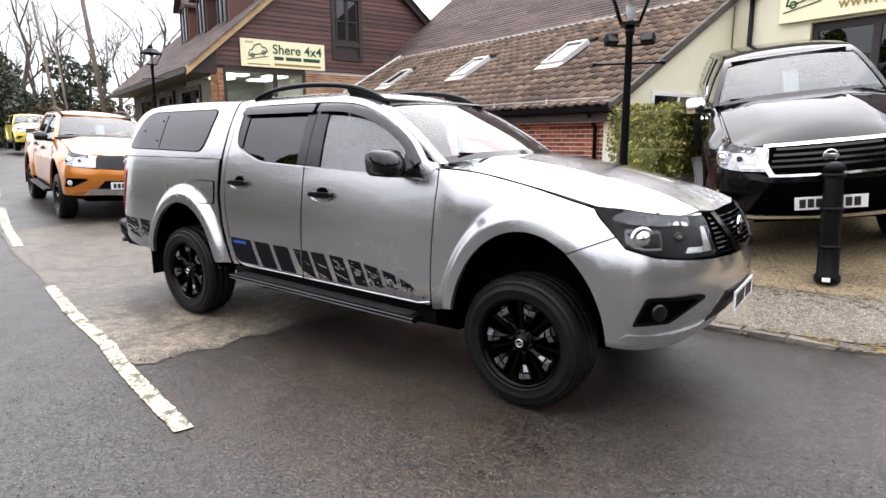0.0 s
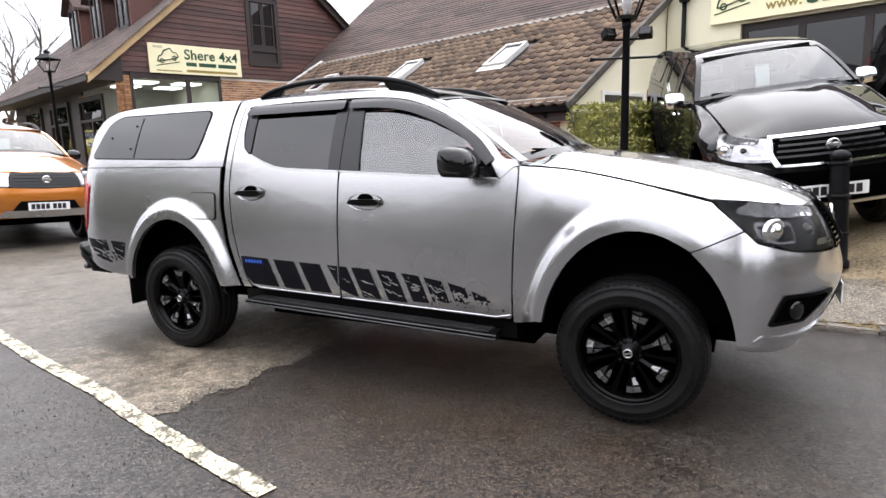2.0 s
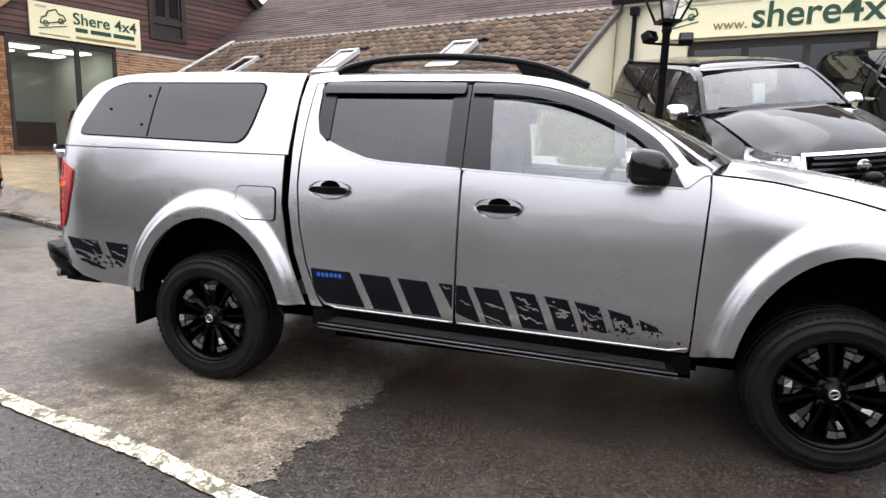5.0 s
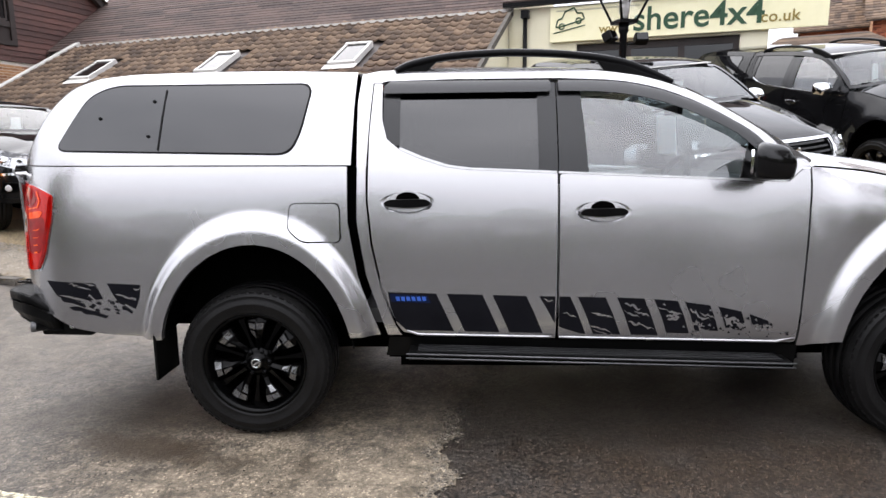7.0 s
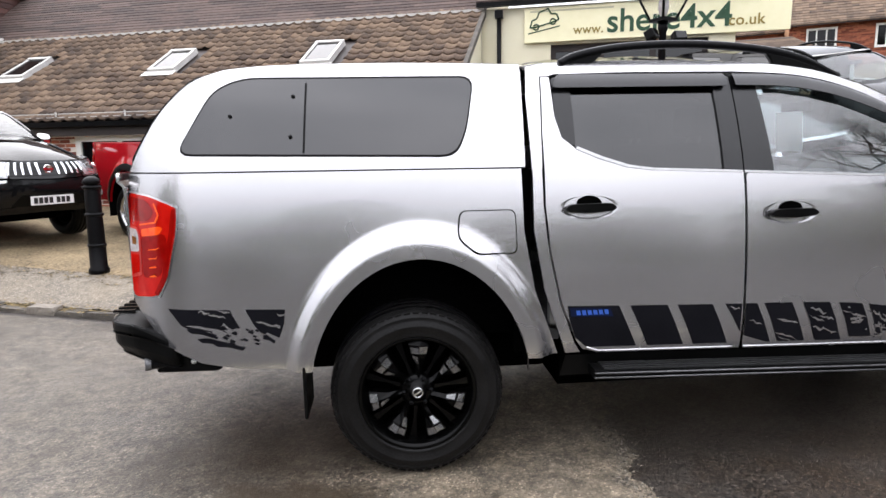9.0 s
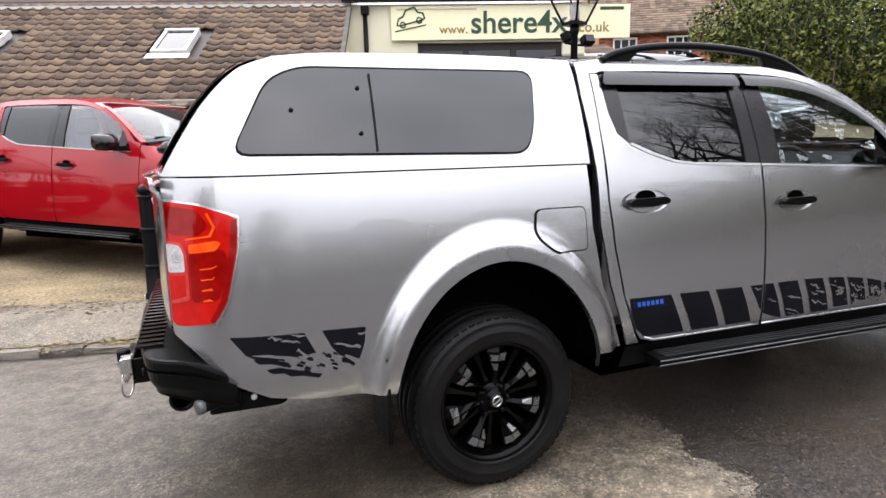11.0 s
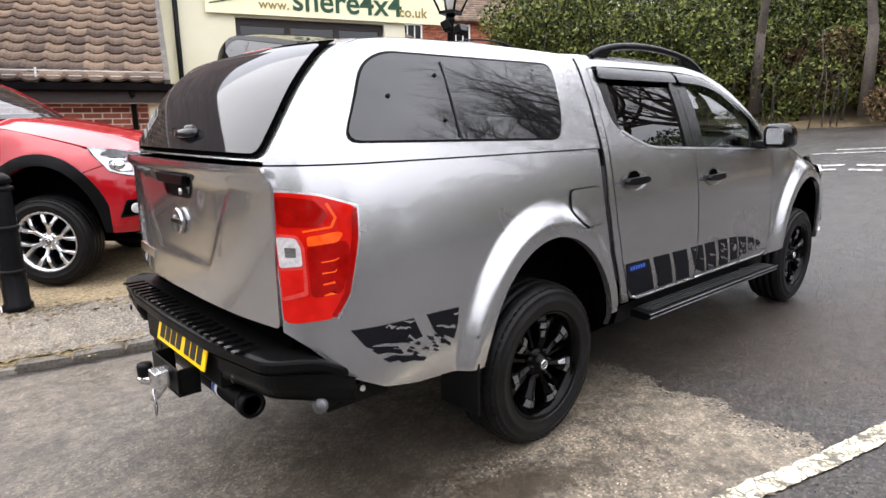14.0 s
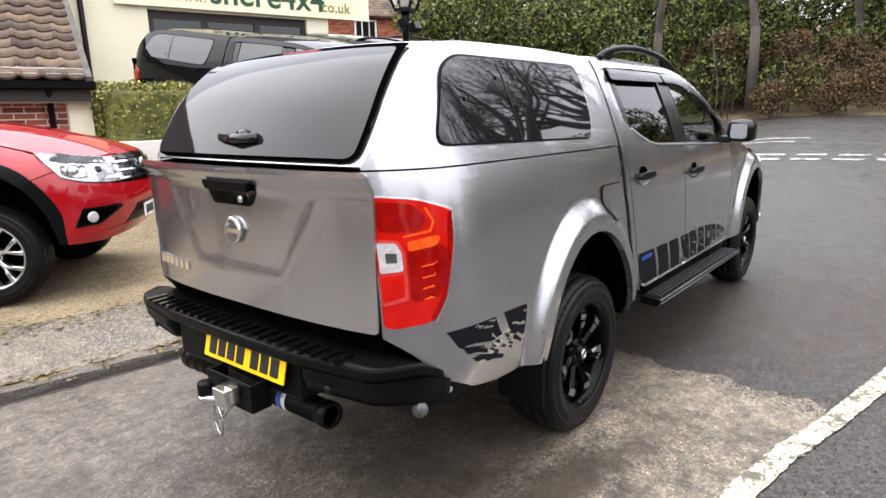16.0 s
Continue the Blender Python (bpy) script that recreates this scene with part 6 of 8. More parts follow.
def pickup(name, m, body, label, fine=0.05, canopy=True, rails=True, hero=False, chrome=False, flares=None, rim=None, front="bars", seed=1, front_plate=True):
    P = thing(name, label, "pickup truck", m)
    B = M[body]
    tint = M["tint"]
    for s in (-1, 1):
        sm = lambda x, z, o=0.0: (x, s * (side_y(x, z + sag(x, z)) + o), z + sag(x, z))
        nm = lambda t, z, o=0.0: (lambda q: (q[0] + (o if t > 0.3 else 0), s * (q[1] + (o if t <= 0.6 else 0)), z))(nose_map(t, z))
        out = (0, s, 0)
        # flanks
        panel("front_fender", [(0.978, 0.50), (0.985, 0.8), (0.998, 1.10), (1.003, 1.20), (1.003, 1.293)] + [(x, HOODLINE(x) - 0.004) for x in (1.1, 1.2, 1.35, 1.5, 1.7, 1.85)]
              + [(1.885, HOODLINE(1.885) - 0.008), (1.916, 1.112), (2.008, 1.036), (2.056, 0.992), (1.848, 0.902)] + [p for p in arch_points(0, 0.45, 0.50) if p[1] > 0.905 or p[0] < 1.6] + [(1.12, 0.50)], sm, B, P, out, fine * (0.6 if hero and s < 0 else 1))
        panel("front_door", rounded([(-0.134, 0.515), (0.969, 0.515), (0.976, 0.80), (0.989, 1.10), (0.995, 1.20), (0.994, 1.288), (-0.134, 1.288)], 0.022), sm, B, P, out, fine)
        panel("rear_door", [(-0.80, 0.515), (-0.146, 0.515), (-0.146, 1.288), (-0.56, 1.288), (-0.66, 1.300), (-0.78, 1.338), (-0.88, 1.384), (-0.935, 1.43), (-0.958, 1.52), (-0.962, 1.69), (-1.0, 1.69),
                            (-1.016, 1.45), (-1.02, 1.15), (-1.0, 0.95), (-0.955, 0.74), (-0.89, 0.57), (-0.86, 0.53)], sm, B, P, out, fine)
        panel("cab_corner", [(-1.07, 1.30), (-1.03, 1.30), (-1.03, 1.15), (-1.01, 0.95), (-0.965, 0.74), (-0.90, 0.565), (-0.87, 0.515), (-0.935, 0.515), (-1.03, 0.80), (-1.072, 1.05)], sm, B, P, out, fine)
        panel("cab_frame", [(-1.072, 1.30), (-1.075, 1.60), (-1.06, ROOFLINE(-1.06))] + [(x, ROOFLINE(x)) for x in (-0.95, -0.8, -0.6, -0.36, -0.12, 0.08, 0.22, 0.35, 0.46, 0.58, 0.70, 0.85, 0.985)]
              + [(1.0, 1.293), (0.892, 1.293)] + curved([(0.885, 1.304), (0.825, 1.380), (0.66, 1.512), (0.42, 1.632), (0.18, 1.694), (-0.12, 1.712)], 4) + [ (-0.6, 1.712), (-0.94, 1.704), (-0.97, 1.694), (-1.006, 1.694), (-1.022, 1.45), (-1.028, 1.30)], sm, B, P, out, fine)
        panel("bed_side", [(-1.118, 1.305), (-1.115, 1.05), (-1.072, 0.80), (-0.97, 0.515)] + arch_points(1, 0.515, 0.50, 26) + [(-2.06, 0.50), (-2.30, 0.515), (-2.45, 0.545), (-2.58, 0.61), (-2.68, 0.72), (-2.745, 0.78), (-2.745, 1.312)],
              sm, B, P, out, fine * (0.6 if hero and s < 0 else 1))
        panel("sill", [(-0.95, 0.40), (0.99, 0.40), (0.99, 0.50), (-0.93, 0.50)], lambda x, z: sm(x, z, -0.012), M["plastic"], P, out, 0.1, solid=0)
        if hero:
            for a, b in ((-0.845, -0.150), (-0.130, 0.965)):
                part("door_lip", Geo().tube([sm(x, 0.517 + (0.02 if x in (a, b) and abs(x) > 0.2 else 0.0), -0.001) for x in np.linspace(a, b, 14)], 0.0075, 8), B, P, "bright folded lower edge of the door")
        # arches: rolled lips, dark wells
        for k in (0, 1):
            pts = arch_points(k, 0.45, 0.50 if k == 0 else 0.505, 30)
            g = Geo()
            vs = []
            for x, z in pts:
                y = side_y(x, z)
                vs += [(x, s * (y - 0.002), z), (x, s * (y - 0.03), z - 0.004), (x, s * (y - 0.06), z + 0.02), (x, s * 0.50, z + 0.03)]
            n = len(pts)
            fs = [(4 * i + j, 4 * i + j + 1, 4 * i + 5 + j, 4 * i + 4 + j) for i in range(n - 1) for j in range(1)]
            fw = [(4 * i + j, 4 * i + j + 1, 4 * i + 5 + j, 4 * i + 4 + j) for i in range(n - 1) for j in range(1, 3)]
            part("arch_lip", Geo().add(vs, fs, None, True), B, P)
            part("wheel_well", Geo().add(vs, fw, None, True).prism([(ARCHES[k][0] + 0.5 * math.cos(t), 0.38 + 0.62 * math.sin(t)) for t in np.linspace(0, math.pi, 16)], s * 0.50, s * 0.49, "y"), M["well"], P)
            if flares:
                ring = arch_points(k, 0.45, 0.50, 26, 0.09)
                inner = arch_points(k, 0.45, 0.50, 26)
                panel("arch_flare", inner + ring[::-1], lambda x, z: sm(x, z, 0.012), M["plastic"], P, out, 0.06, "black plastic arch flare")
        # flange under the bonnet gap
        fx = np.linspace(1.03, 1.86, 12)
        part("fender_flange", Geo().add([(x, s * y, HOODLINE(x) - h) for x in fx for y, h in ((0.64, 0.020), (0.735, 0.022))], [(2 * i, 2 * i + 2, 2 * i + 3, 2 * i + 1) for i in range(11)]), B, P)
        if hero:
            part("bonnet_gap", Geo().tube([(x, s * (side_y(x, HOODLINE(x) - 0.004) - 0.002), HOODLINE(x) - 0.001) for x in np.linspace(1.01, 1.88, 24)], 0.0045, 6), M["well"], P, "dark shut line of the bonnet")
        # front corner
        panel("front_bumper", [(0.45, 0.44), (0.95, 0.46), (0.95, 0.86), (0.62, 0.875), (0.44, 0.886), (0.25, 0.902), (0.06, 0.938), (0.0, 0.986), (-0.211, 0.897)] + [(x - 2.06, z) for x, z in arch_points(0, 0.45, 0.50)[::-1] if z < 0.89 and x > 1.6], nm, B, P, (1, s, 0), fine)
        panel("bumper_insert", [(0.66, 0.545), (0.95, 0.545), (0.95, 0.69), (0.74, 0.69)], lambda t, z: nm(t, z, 0.006), M["plastic"], P, (1, s, 0), 0.06)
        fog = rounded([(0.14, 0.570), (0.36, 0.585), (0.56, 0.70), (0.52, 0.722), (0.20, 0.716)], 0.02)
        fo = panel("fog_surround", fog, lambda t, z: nm(t, z, 0.008), M["plastic"], P, (1, s, 0), 0.05, "black fog lamp surround")
        # flat black sheet paints the shade of a recess; nothing is sunk here
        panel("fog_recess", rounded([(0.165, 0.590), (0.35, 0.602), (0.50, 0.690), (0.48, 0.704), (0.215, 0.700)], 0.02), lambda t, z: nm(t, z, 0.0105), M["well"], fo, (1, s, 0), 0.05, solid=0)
        fx, fy = nose_map(0.28, 0.645)
        part("fog_lamp", Geo().lathe([(0.042, 0.0), (0.042, 0.008), (0.03, 0.012), (0.0, 0.013)], 20, pose(fx, s * fy, 0.645, 0, 0, 0) @ (Vector((0.75, s * 0.66, 0)).to_track_quat("Z", "Y").to_matrix().to_4x4()) @ pose(0, 0, 0.008), cap=False), M["gloss"] if hero else M["tail_white"], fo)
        panel("bumper_blade", [(0.08, 0.500), (0.40, 0.488), (0.72, 0.50), (0.70, 0.535), (0.42, 0.52), (0.12, 0.525)], lambda t, z: nm(t, z, 0.008), B, P, (1, s, 0), 0.05)
        if hero:
            panel("washer_cover", rounded([(0.19, 0.795), (0.32, 0.80), (0.32, 0.84), (0.17, 0.848)], 0.015), lambda t, z: nm(t, z, 0.003), B, P, (1, s, 0), 0.05)
        hl = panel("headlamp", rounded([(-0.145, 1.132), (0.10, 1.114), (0.40, 1.090), (0.62, 1.075), (0.645, 0.892), (0.46, 0.895), (0.25, 0.912), (0.055, 0.948), (-0.05, 1.042)], 0.02), lambda t, z: nm(t, z, 0.003), M["plastic"] if hero else M["lamp_house"], P, (1, s, 0), 0.05, "headlamp with dark housing and clear cover", solid=0)
        panel("light_strip", [(-0.125, 1.127), (0.10, 1.110), (0.35, 1.091), (0.50, 1.079), (0.50, 1.045), (0.30, 1.044), (0.06, 1.050), (-0.02, 1.060), (-0.08, 1.090)], lambda t, z: nm(t, z, 0.0055), M["lamp_frost"], hl, (1, s, 0), 0.06, solid=0)
        for i in range(7):
            t0_ = 0.02 + i * 0.068
            zz = 1.092 - 0.075 * t0_
            panel("led", [(t0_, zz), (t0_ + 0.045, zz - 0.003), (t0_ + 0.050, zz - 0.020), (t0_ + 0.006, zz - 0.017)], lambda t, z: nm(t, z, 0.0075), M["tail_white"], hl, (1, s, 0), 0.06, solid=0)
        panel("running_light", [(0.575, 1.03), (0.605, 1.03), (0.617, 0.915), (0.43, 0.920), (0.45, 0.945), (0.56, 0.942)], lambda t, z: nm(t, z, 0.0055), M["alloy"], hl, (1, s, 0), 0.05, solid=0)
        panel("lamp_bezel", rounded([(0.035, 1.030), (0.28, 1.028), (0.29, 0.938), (0.16, 0.938), (0.06, 0.966)], 0.02), lambda t, z: nm(t, z, 0.0045), M["lamp_frost"], hl, (1, s, 0), 0.05, solid=0)
        for tt, zz, r in ((0.165, 0.985, 0.050), (0.40, 0.985, 0.026)):
            fx, fy = nose_map(tt, zz)
            mm = pose(fx, s * fy, zz) @ (Vector((0.75, s * 0.66, 0)).to_track_quat("Z", "Y").to_matrix().to_4x4())
            part("projector", Geo().lathe([(r * 1.2, -0.02), (r * 1.25, 0.0), (r * 1.1, 0.004), (r * 0.9, -0.002), (r * 0.75, 0.008), (r * 0.4, 0.018), (0.0, 0.021)], 20, mm, cap=False), M["chrome"] if r > 0.04 else M["gloss"], hl)
        panel("lamp_cover", rounded([(-0.147, 1.133), (0.10, 1.116), (0.40, 1.092), (0.625, 1.077), (0.648, 0.889), (0.46, 0.892), (0.25, 0.909), (0.053, 0.945), (-0.052, 1.040)], 0.02), lambda t, z: nm(t, z, 0.014), M["lamp_glass"], hl, (1, s, 0), 0.05, solid=0)
        # glass and dark window trim
        for a, b in ((-0.228, -0.143), (-0.137, -0.002)):
            panel("window_trim", [(a, 1.29), (b, 1.29), (b - (0.028 if b > -0.1 else 0), 1.69), (a, 1.69)], lambda x, z: sm(x, z, -0.004), M["pillar"], P, out, 0.06, "black door pillar trim")
        panel("quarter_trim", rounded([(-0.952, 1.445), (-0.925, 1.412), (-0.875, 1.392), (-0.875, 1.69), (-0.955, 1.69)], 0.02), lambda x, z: sm(x, z, -0.006), M["pillar"], P, out, 0.06)
        panel("rear_window", [(-0.875, 1.39), (-0.78, 1.345), (-0.66, 1.307), (-0.56, 1.292), (-0.225, 1.292), (-0.225, 1.705), (-0.875, 1.70)], lambda x, z: sm(x, z, -0.014), tint, P, out, 0.08, "tinted rear side window", 0)
        panel("front_window", [(0.0, 1.292), (0.888, 1.292)] + curved([(0.885, 1.304), (0.825, 1.380), (0.66, 1.512), (0.42, 1.632), (0.18, 1.694), (-0.03, 1.710)], 4), lambda x, z: sm(x, z, -0.014), M["side_pane"], P, out, 0.08, "clear front side window", 0)
        panel("mirror_base", [(0.68, 1.292), (0.886, 1.292), (0.825, 1.375), (0.74, 1.44)], lambda x, z: sm(x, z, -0.006), M["gloss"], P, out, 0.08)
        panel("belt_strip", [(-0.14, 1.289), (0.89, 1.289), (0.88, 1.298), (-0.14, 1.298)], lambda x, z: sm(x, z, 0.004), M["chrome"] if chrome else M["steel"], P, out, 0.15)
        panel("belt_strip", [(-0.88, 1.383), (-0.78, 1.340), (-0.66, 1.302), (-0.56, 1.289), (-0.15, 1.289), (-0.15, 1.298), (-0.55, 1.298), (-0.65, 1.311), (-0.77, 1.350), (-0.87, 1.392)], lambda x, z: sm(x, z, 0.004), M["chrome"] if chrome else M["steel"], P, out, 0.15)
        if hero:
            lo = curved([(-0.13, 1.648), (0.10, 1.640), (0.30, 1.606), (0.50, 1.535), (0.68, 1.442), (0.82, 1.352)], 4)
            hi = curved([(-0.13, 1.703), (0.10, 1.696), (0.30, 1.663), (0.50, 1.593), (0.68, 1.498), (0.86, 1.374)], 4)
            ez = spline([-0.2, 0.10, 0.30, 0.50, 0.68, 0.90], [1.703, 1.696, 1.663, 1.593, 1.498, 1.345])
            bulge = lambda u: 0.004 + 0.017 * math.sqrt(max(0.0, 1 - (1 - min(max(u, 0.0), 1.0)) ** 2))
            panel("wind_deflector", lo + hi[::-1], lambda x, z: sm(x, z, bulge((ez(x) - z) / 0.075)), M["deflector"], P, out, 0.014, "smoked wind deflector", 0.004)
            panel("wind_deflector", rounded([(-0.165, 1.645), (-0.165, 1.704), (-0.93, 1.702), (-0.955, 1.66), (-0.955, 1.642)], 0.02), lambda x, z: sm(x, z, bulge((1.704 - z) / 0.065)), M["deflector"], P, out, 0.014, "smoked wind deflector", 0.004)
        # mirrors
        mp = rounded([(0.81, 0.005), (0.675, 0.01), (0.66, 0.13), (0.69, 0.172), (0.775, 0.155), (0.825, 0.09)], 0.03)
        g = Geo()
        ys = ((0.850, 0.72), (0.872, 0.95), (0.96, 1.0), (1.015, 0.93), (1.037, 0.70))
        n = len(mp)
        cx = sum(p[0] for p in mp) / n
        vs = [(cx + (x - cx) * k - (0.445 * (y - 0.945) if x < cx else 0), s * y, 1.235 + 0.08 + (z - 0.08) * k) for y, k in ys for x, z in mp]
        fs = [(j * n + i, j * n + (i + 1) % n, (j + 1) * n + (i + 1) % n, (j + 1) * n + i) for j in range(len(ys) - 1) for i in range(n)] + [tuple(range(n)), tuple(range((len(ys) - 1) * n, len(ys) * n))]
        g.add(vs, fs, None, True)
        mi = part("door_mirror", g, M["chrome"] if chrome else M["gloss"], P, "chrome door mirror" if chrome else "gloss black door mirror")
        part("mirror_glass", Geo().prism(rounded([(-0.068, 1.270), (0.068, 1.270), (0.064, 1.372), (-0.064, 1.372)], 0.03), -0.004, 0.006, "x", pose(0.660, s * 0.945, 0, 0, 0, 24 * s)), M["chrome"], mi)
        part("mirror_arm", Geo().box(0.72, 0.81, min(s * 0.78, s * 0.88), max(s * 0.78, s * 0.88), 1.235, 1.29), M["gloss"], mi, bevel=0.012)
        # door handles in their bowls
        for hx, hz in ((0.06, 1.098), (-0.835, 1.142)):
            bowl = [(hx + 0.126 * math.cos(t), hz + 0.053 * math.sin(t) * (1 if math.sin(t) < 0 else 0.85)) for t in np.linspace(0, 2 * math.pi, 28)[:-1]]
            ring = panel("handle_bowl", bowl, lambda x, z: sm(x, z, 0.003 - 0.018 * max(0, 1 - math.hypot((x - hx) / 0.118, (z - hz) / 0.049) ** 2)), B, P, out, 0.015, solid=0)
            yb = side_y(hx, hz)
            grip = rounded([(hx - 0.112, hz - 0.004), (hx - 0.085, hz + 0.013), (hx + 0.085, hz + 0.016), (hx + 0.112, hz - 0.002), (hx + 0.095, hz - 0.017), (hx, hz - 0.024), (hx - 0.095, hz - 0.017)], 0.012)
            part("door_handle", Geo().prism(grip, s * (yb + 0.012), s * (yb + 0.036), "y"), M["chrome"] if chrome else M["plastic"], ring, bevel=0.008)
            # black half ellipse paints the shade behind the grip
            panel("bowl_shadow", [(hx + 0.055 * math.cos(t), hz + 0.012 + 0.034 * math.sin(t)) for t in np.linspace(0, math.pi, 12)], lambda x, z: sm(x, z, 0.004), M["well"], ring, out, 0.03, solid=0)
        # rear lamp
        lp = rounded([(-2.745, 1.237), (-2.63, 1.222), (-2.512, 1.180), (-2.520, 1.08), (-2.565, 0.90), (-2.61, 0.825), (-2.745, 0.808)], 0.03)
        tl = panel("tail_lamp", lp, lambda x, z: sm(x, z, 0.008), M["tail_red"], P, out, 0.04, "red tail lamp with orange and clear segments")
        panel("lamp_band", rounded([(-2.735, 1.222), (-2.64, 1.208), (-2.605, 1.160), (-2.640, 1.122), (-2.735, 1.125)], 0.02), lambda x, z: sm(x, z, 0.0095), M["tail_dark"], tl, out, 0.04, "darker red upper lens", solid=0)
        panel("lamp_band", rounded([(-2.675, 1.065), (-2.56, 1.078), (-2.552, 1.02), (-2.59, 0.905), (-2.675, 0.895)], 0.02), lambda x, z: sm(x, z, 0.0095), M["tail_dark"], tl, out, 0.04, "darker red lamp band", solid=0)
        panel("lamp_edge", [(-2.532, 1.17), (-2.514, 1.178), (-2.524, 1.08), (-2.567, 0.90), (-2.612, 0.826), (-2.625, 0.835), (-2.585, 0.905), (-2.545, 1.08)], lambda x, z: sm(x, z, 0.0095), M["tail_dark"], tl, out, 0.04, solid=0)
        # orange strip paints a glint in the red lens
        panel("lamp_glint", [(-2.612, 1.195), (-2.604, 1.197), (-2.583, 1.150), (-2.600, 1.118), (-2.68, 1.106), (-2.68, 1.112), (-2.606, 1.124), (-2.592, 1.150)], lambda x, z: sm(x, z, 0.0108), M["tail_orange"], tl, out, 0.04, solid=0)
        panel("indicator", rounded([(-2.672, 1.092), (-2.585, 1.106), (-2.568, 1.098), (-2.590, 1.072), (-2.672, 1.062)], 0.008), lambda x, z: sm(x, z, 0.0105), M["tail_orange"], tl, out, 0.03, solid=0)
        panel("lamp_frame", rounded([(-2.7445, 1.104), (-2.694, 1.098), (-2.680, 1.06), (-2.682, 0.905), (-2.7445, 0.886)], 0.01), lambda x, z: sm(x, z, 0.0098), M["tail_pink"], tl, out, 0.02, "pale frame of the reversing lamp", solid=0)
        panel("reversing_lamp", rounded([(-2.743, 1.094), (-2.700, 1.089), (-2.690, 1.06), (-2.690, 1.000), (-2.743, 0.995)], 0.008), lambda x, z: sm(x, z, 0.011), M["tail_white"], tl, out, 0.02, "clear reversing lamp", solid=0)
        panel("lamp_bulb", [(-2.728, 1.06), (-2.702, 1.058), (-2.704, 1.028), (-2.728, 1.028)], lambda x, z: sm(x, z, 0.012), M["chrome"], tl, out, 0.02, solid=0)
        panel("reflector", [(-2.743, 0.985), (-2.690, 0.989), (-2.692, 0.918), (-2.743, 0.899)], lambda x, z: sm(x, z, 0.011), M["tail_red"], tl, out, 0.02, solid=0)
        for i in range(4):
            zz = 1.012 - i * 0.036
            panel("lamp_rib", [(-2.642, zz - 0.004), (-2.606, zz), (-2.590 - 0.010 * i, zz + 0.008), (-2.590 - 0.010 * i, zz + 0.011), (-2.606, zz + 0.004), (-2.642, zz)], lambda x, z: sm(x, z, 0.0108), M["tail_orange"], tl, out, 0.05, solid=0)
        panel("lamp_outline", [(-2.745, 1.243), (-2.63, 1.228), (-2.504, 1.186), (-2.513, 1.08), (-2.559, 0.896), (-2.604, 0.817), (-2.611, 0.824), (-2.566, 0.90), (-2.521, 1.08), (-2.513, 1.178), (-2.63, 1.220), (-2.745, 1.235)], lambda x, z: sm(x, z, 0.004), M["alloy"], tl, out, 0.05, solid=0)
        # wheels
        for k, wx in enumerate((1.575, -1.575)):
            wheel(P, pose(wx, s * 0.750, AXLE, -90 * s, 0, 0) @ pose(0, 0, 0, 0, 0, 20 + 13 * k), rim or M["rim_black"], 48 if hero else 28, alloy_face=rim)
        part("mud_flap", Geo().box(-2.045, -2.030, min(s * 0.68, s * 0.90), max(s * 0.68, s * 0.90), 0.30, 0.64), M["plastic"], P, bevel=0.005)
        # side step
        g = Geo().prism(rounded([(s * 0.84, 0.44), (s * 0.955, 0.435), (s * 0.955, 0.412), (s * 0.93, 0.395), (s * 0.84, 0.40)], 0.01, 2), -0.84, 0.90, "x", RAKE)
        stp = part("side_step", g, M["plastic"], P, "black ribbed side step")
        for i in range(4):
            part("tread", Geo().box(-0.80, 0.86, s * (0.858 + 0.024 * i) - 0.006, s * (0.858 + 0.024 * i) + 0.006, 0.440, 0.447, RAKE), M["step_tread"], stp)
        # thin pale tubes paint the highlights along the step's outer edge
        for ez in (0.434, 0.414):
            part("step_trim", Geo().tube([tuple(RAKE @ Vector(q)) for q in ((-0.85, s * 0.958, ez), (0.91, s * 0.958, ez))], 0.0035, 8), M["highlight_steel"], stp, "pale line that paints the highlight along the step edge")
        for bx in (-0.6, 0.6):
            part("step_bracket", Geo().box(bx - 0.03, bx + 0.03, min(s * 0.6, s * 0.88), max(s * 0.6, s * 0.86), 0.39, 0.43), M["plastic"], stp)
        if rails:
            pts = curved([(-0.90, s * 0.575, 1.752), (-0.82, s * 0.572, 1.788), (-0.62, s * 0.57, 1.823), (-0.32, s * 0.568, 1.836), (0.0, s * 0.566, 1.818), (0.23, s * 0.565, 1.775), (0.43, s * 0.56, 1.690)], 4)
            rl = part("roof_rail", Geo().tube(pts, 0.019, 8), M["iron"], P, "dark roof rail")
            foot = curved([(0.06, 1.80), (0.23, 1.762), (0.43, 1.682)], 4)
            part("rail_foot", Geo().prism(foot + [(0.40, 1.66), (0.22, 1.72), (0.10, 1.745)], s * 0.552, s * 0.578, "y"), M["plastic"], rl, bevel=0.006)
            foot = curved([(-0.90, 1.745), (-0.82, 1.78), (-0.70, 1.80)], 4)
            part("rail_foot", Geo().prism(foot + [(-0.76, 1.745)], s * 0.555, s * 0.580, "y"), M["plastic"], rl, bevel=0.006)
        if canopy:
            cs = panel("canopy_side", [(-1.10, 1.311), (-1.092, 1.60), (-1.085, 1.752)] + [(x, CTOP(x)) for x in np.arange(-1.2, -2.3, -0.1)] + [(CPX(p), CPZ(p)) for p in np.linspace(0, 1, 24)] + [(-2.742, 1.318)], sm, B, P, out, fine, "body-coloured hardtop canopy side")
            cwp = rounded([(-2.51, 1.388), (-1.395, 1.366), (-1.345, 1.46), (-1.298, 1.69), (-2.255, 1.688), (-2.37, 1.64)], 0.06)
            ctr = (-1.9, 1.52)
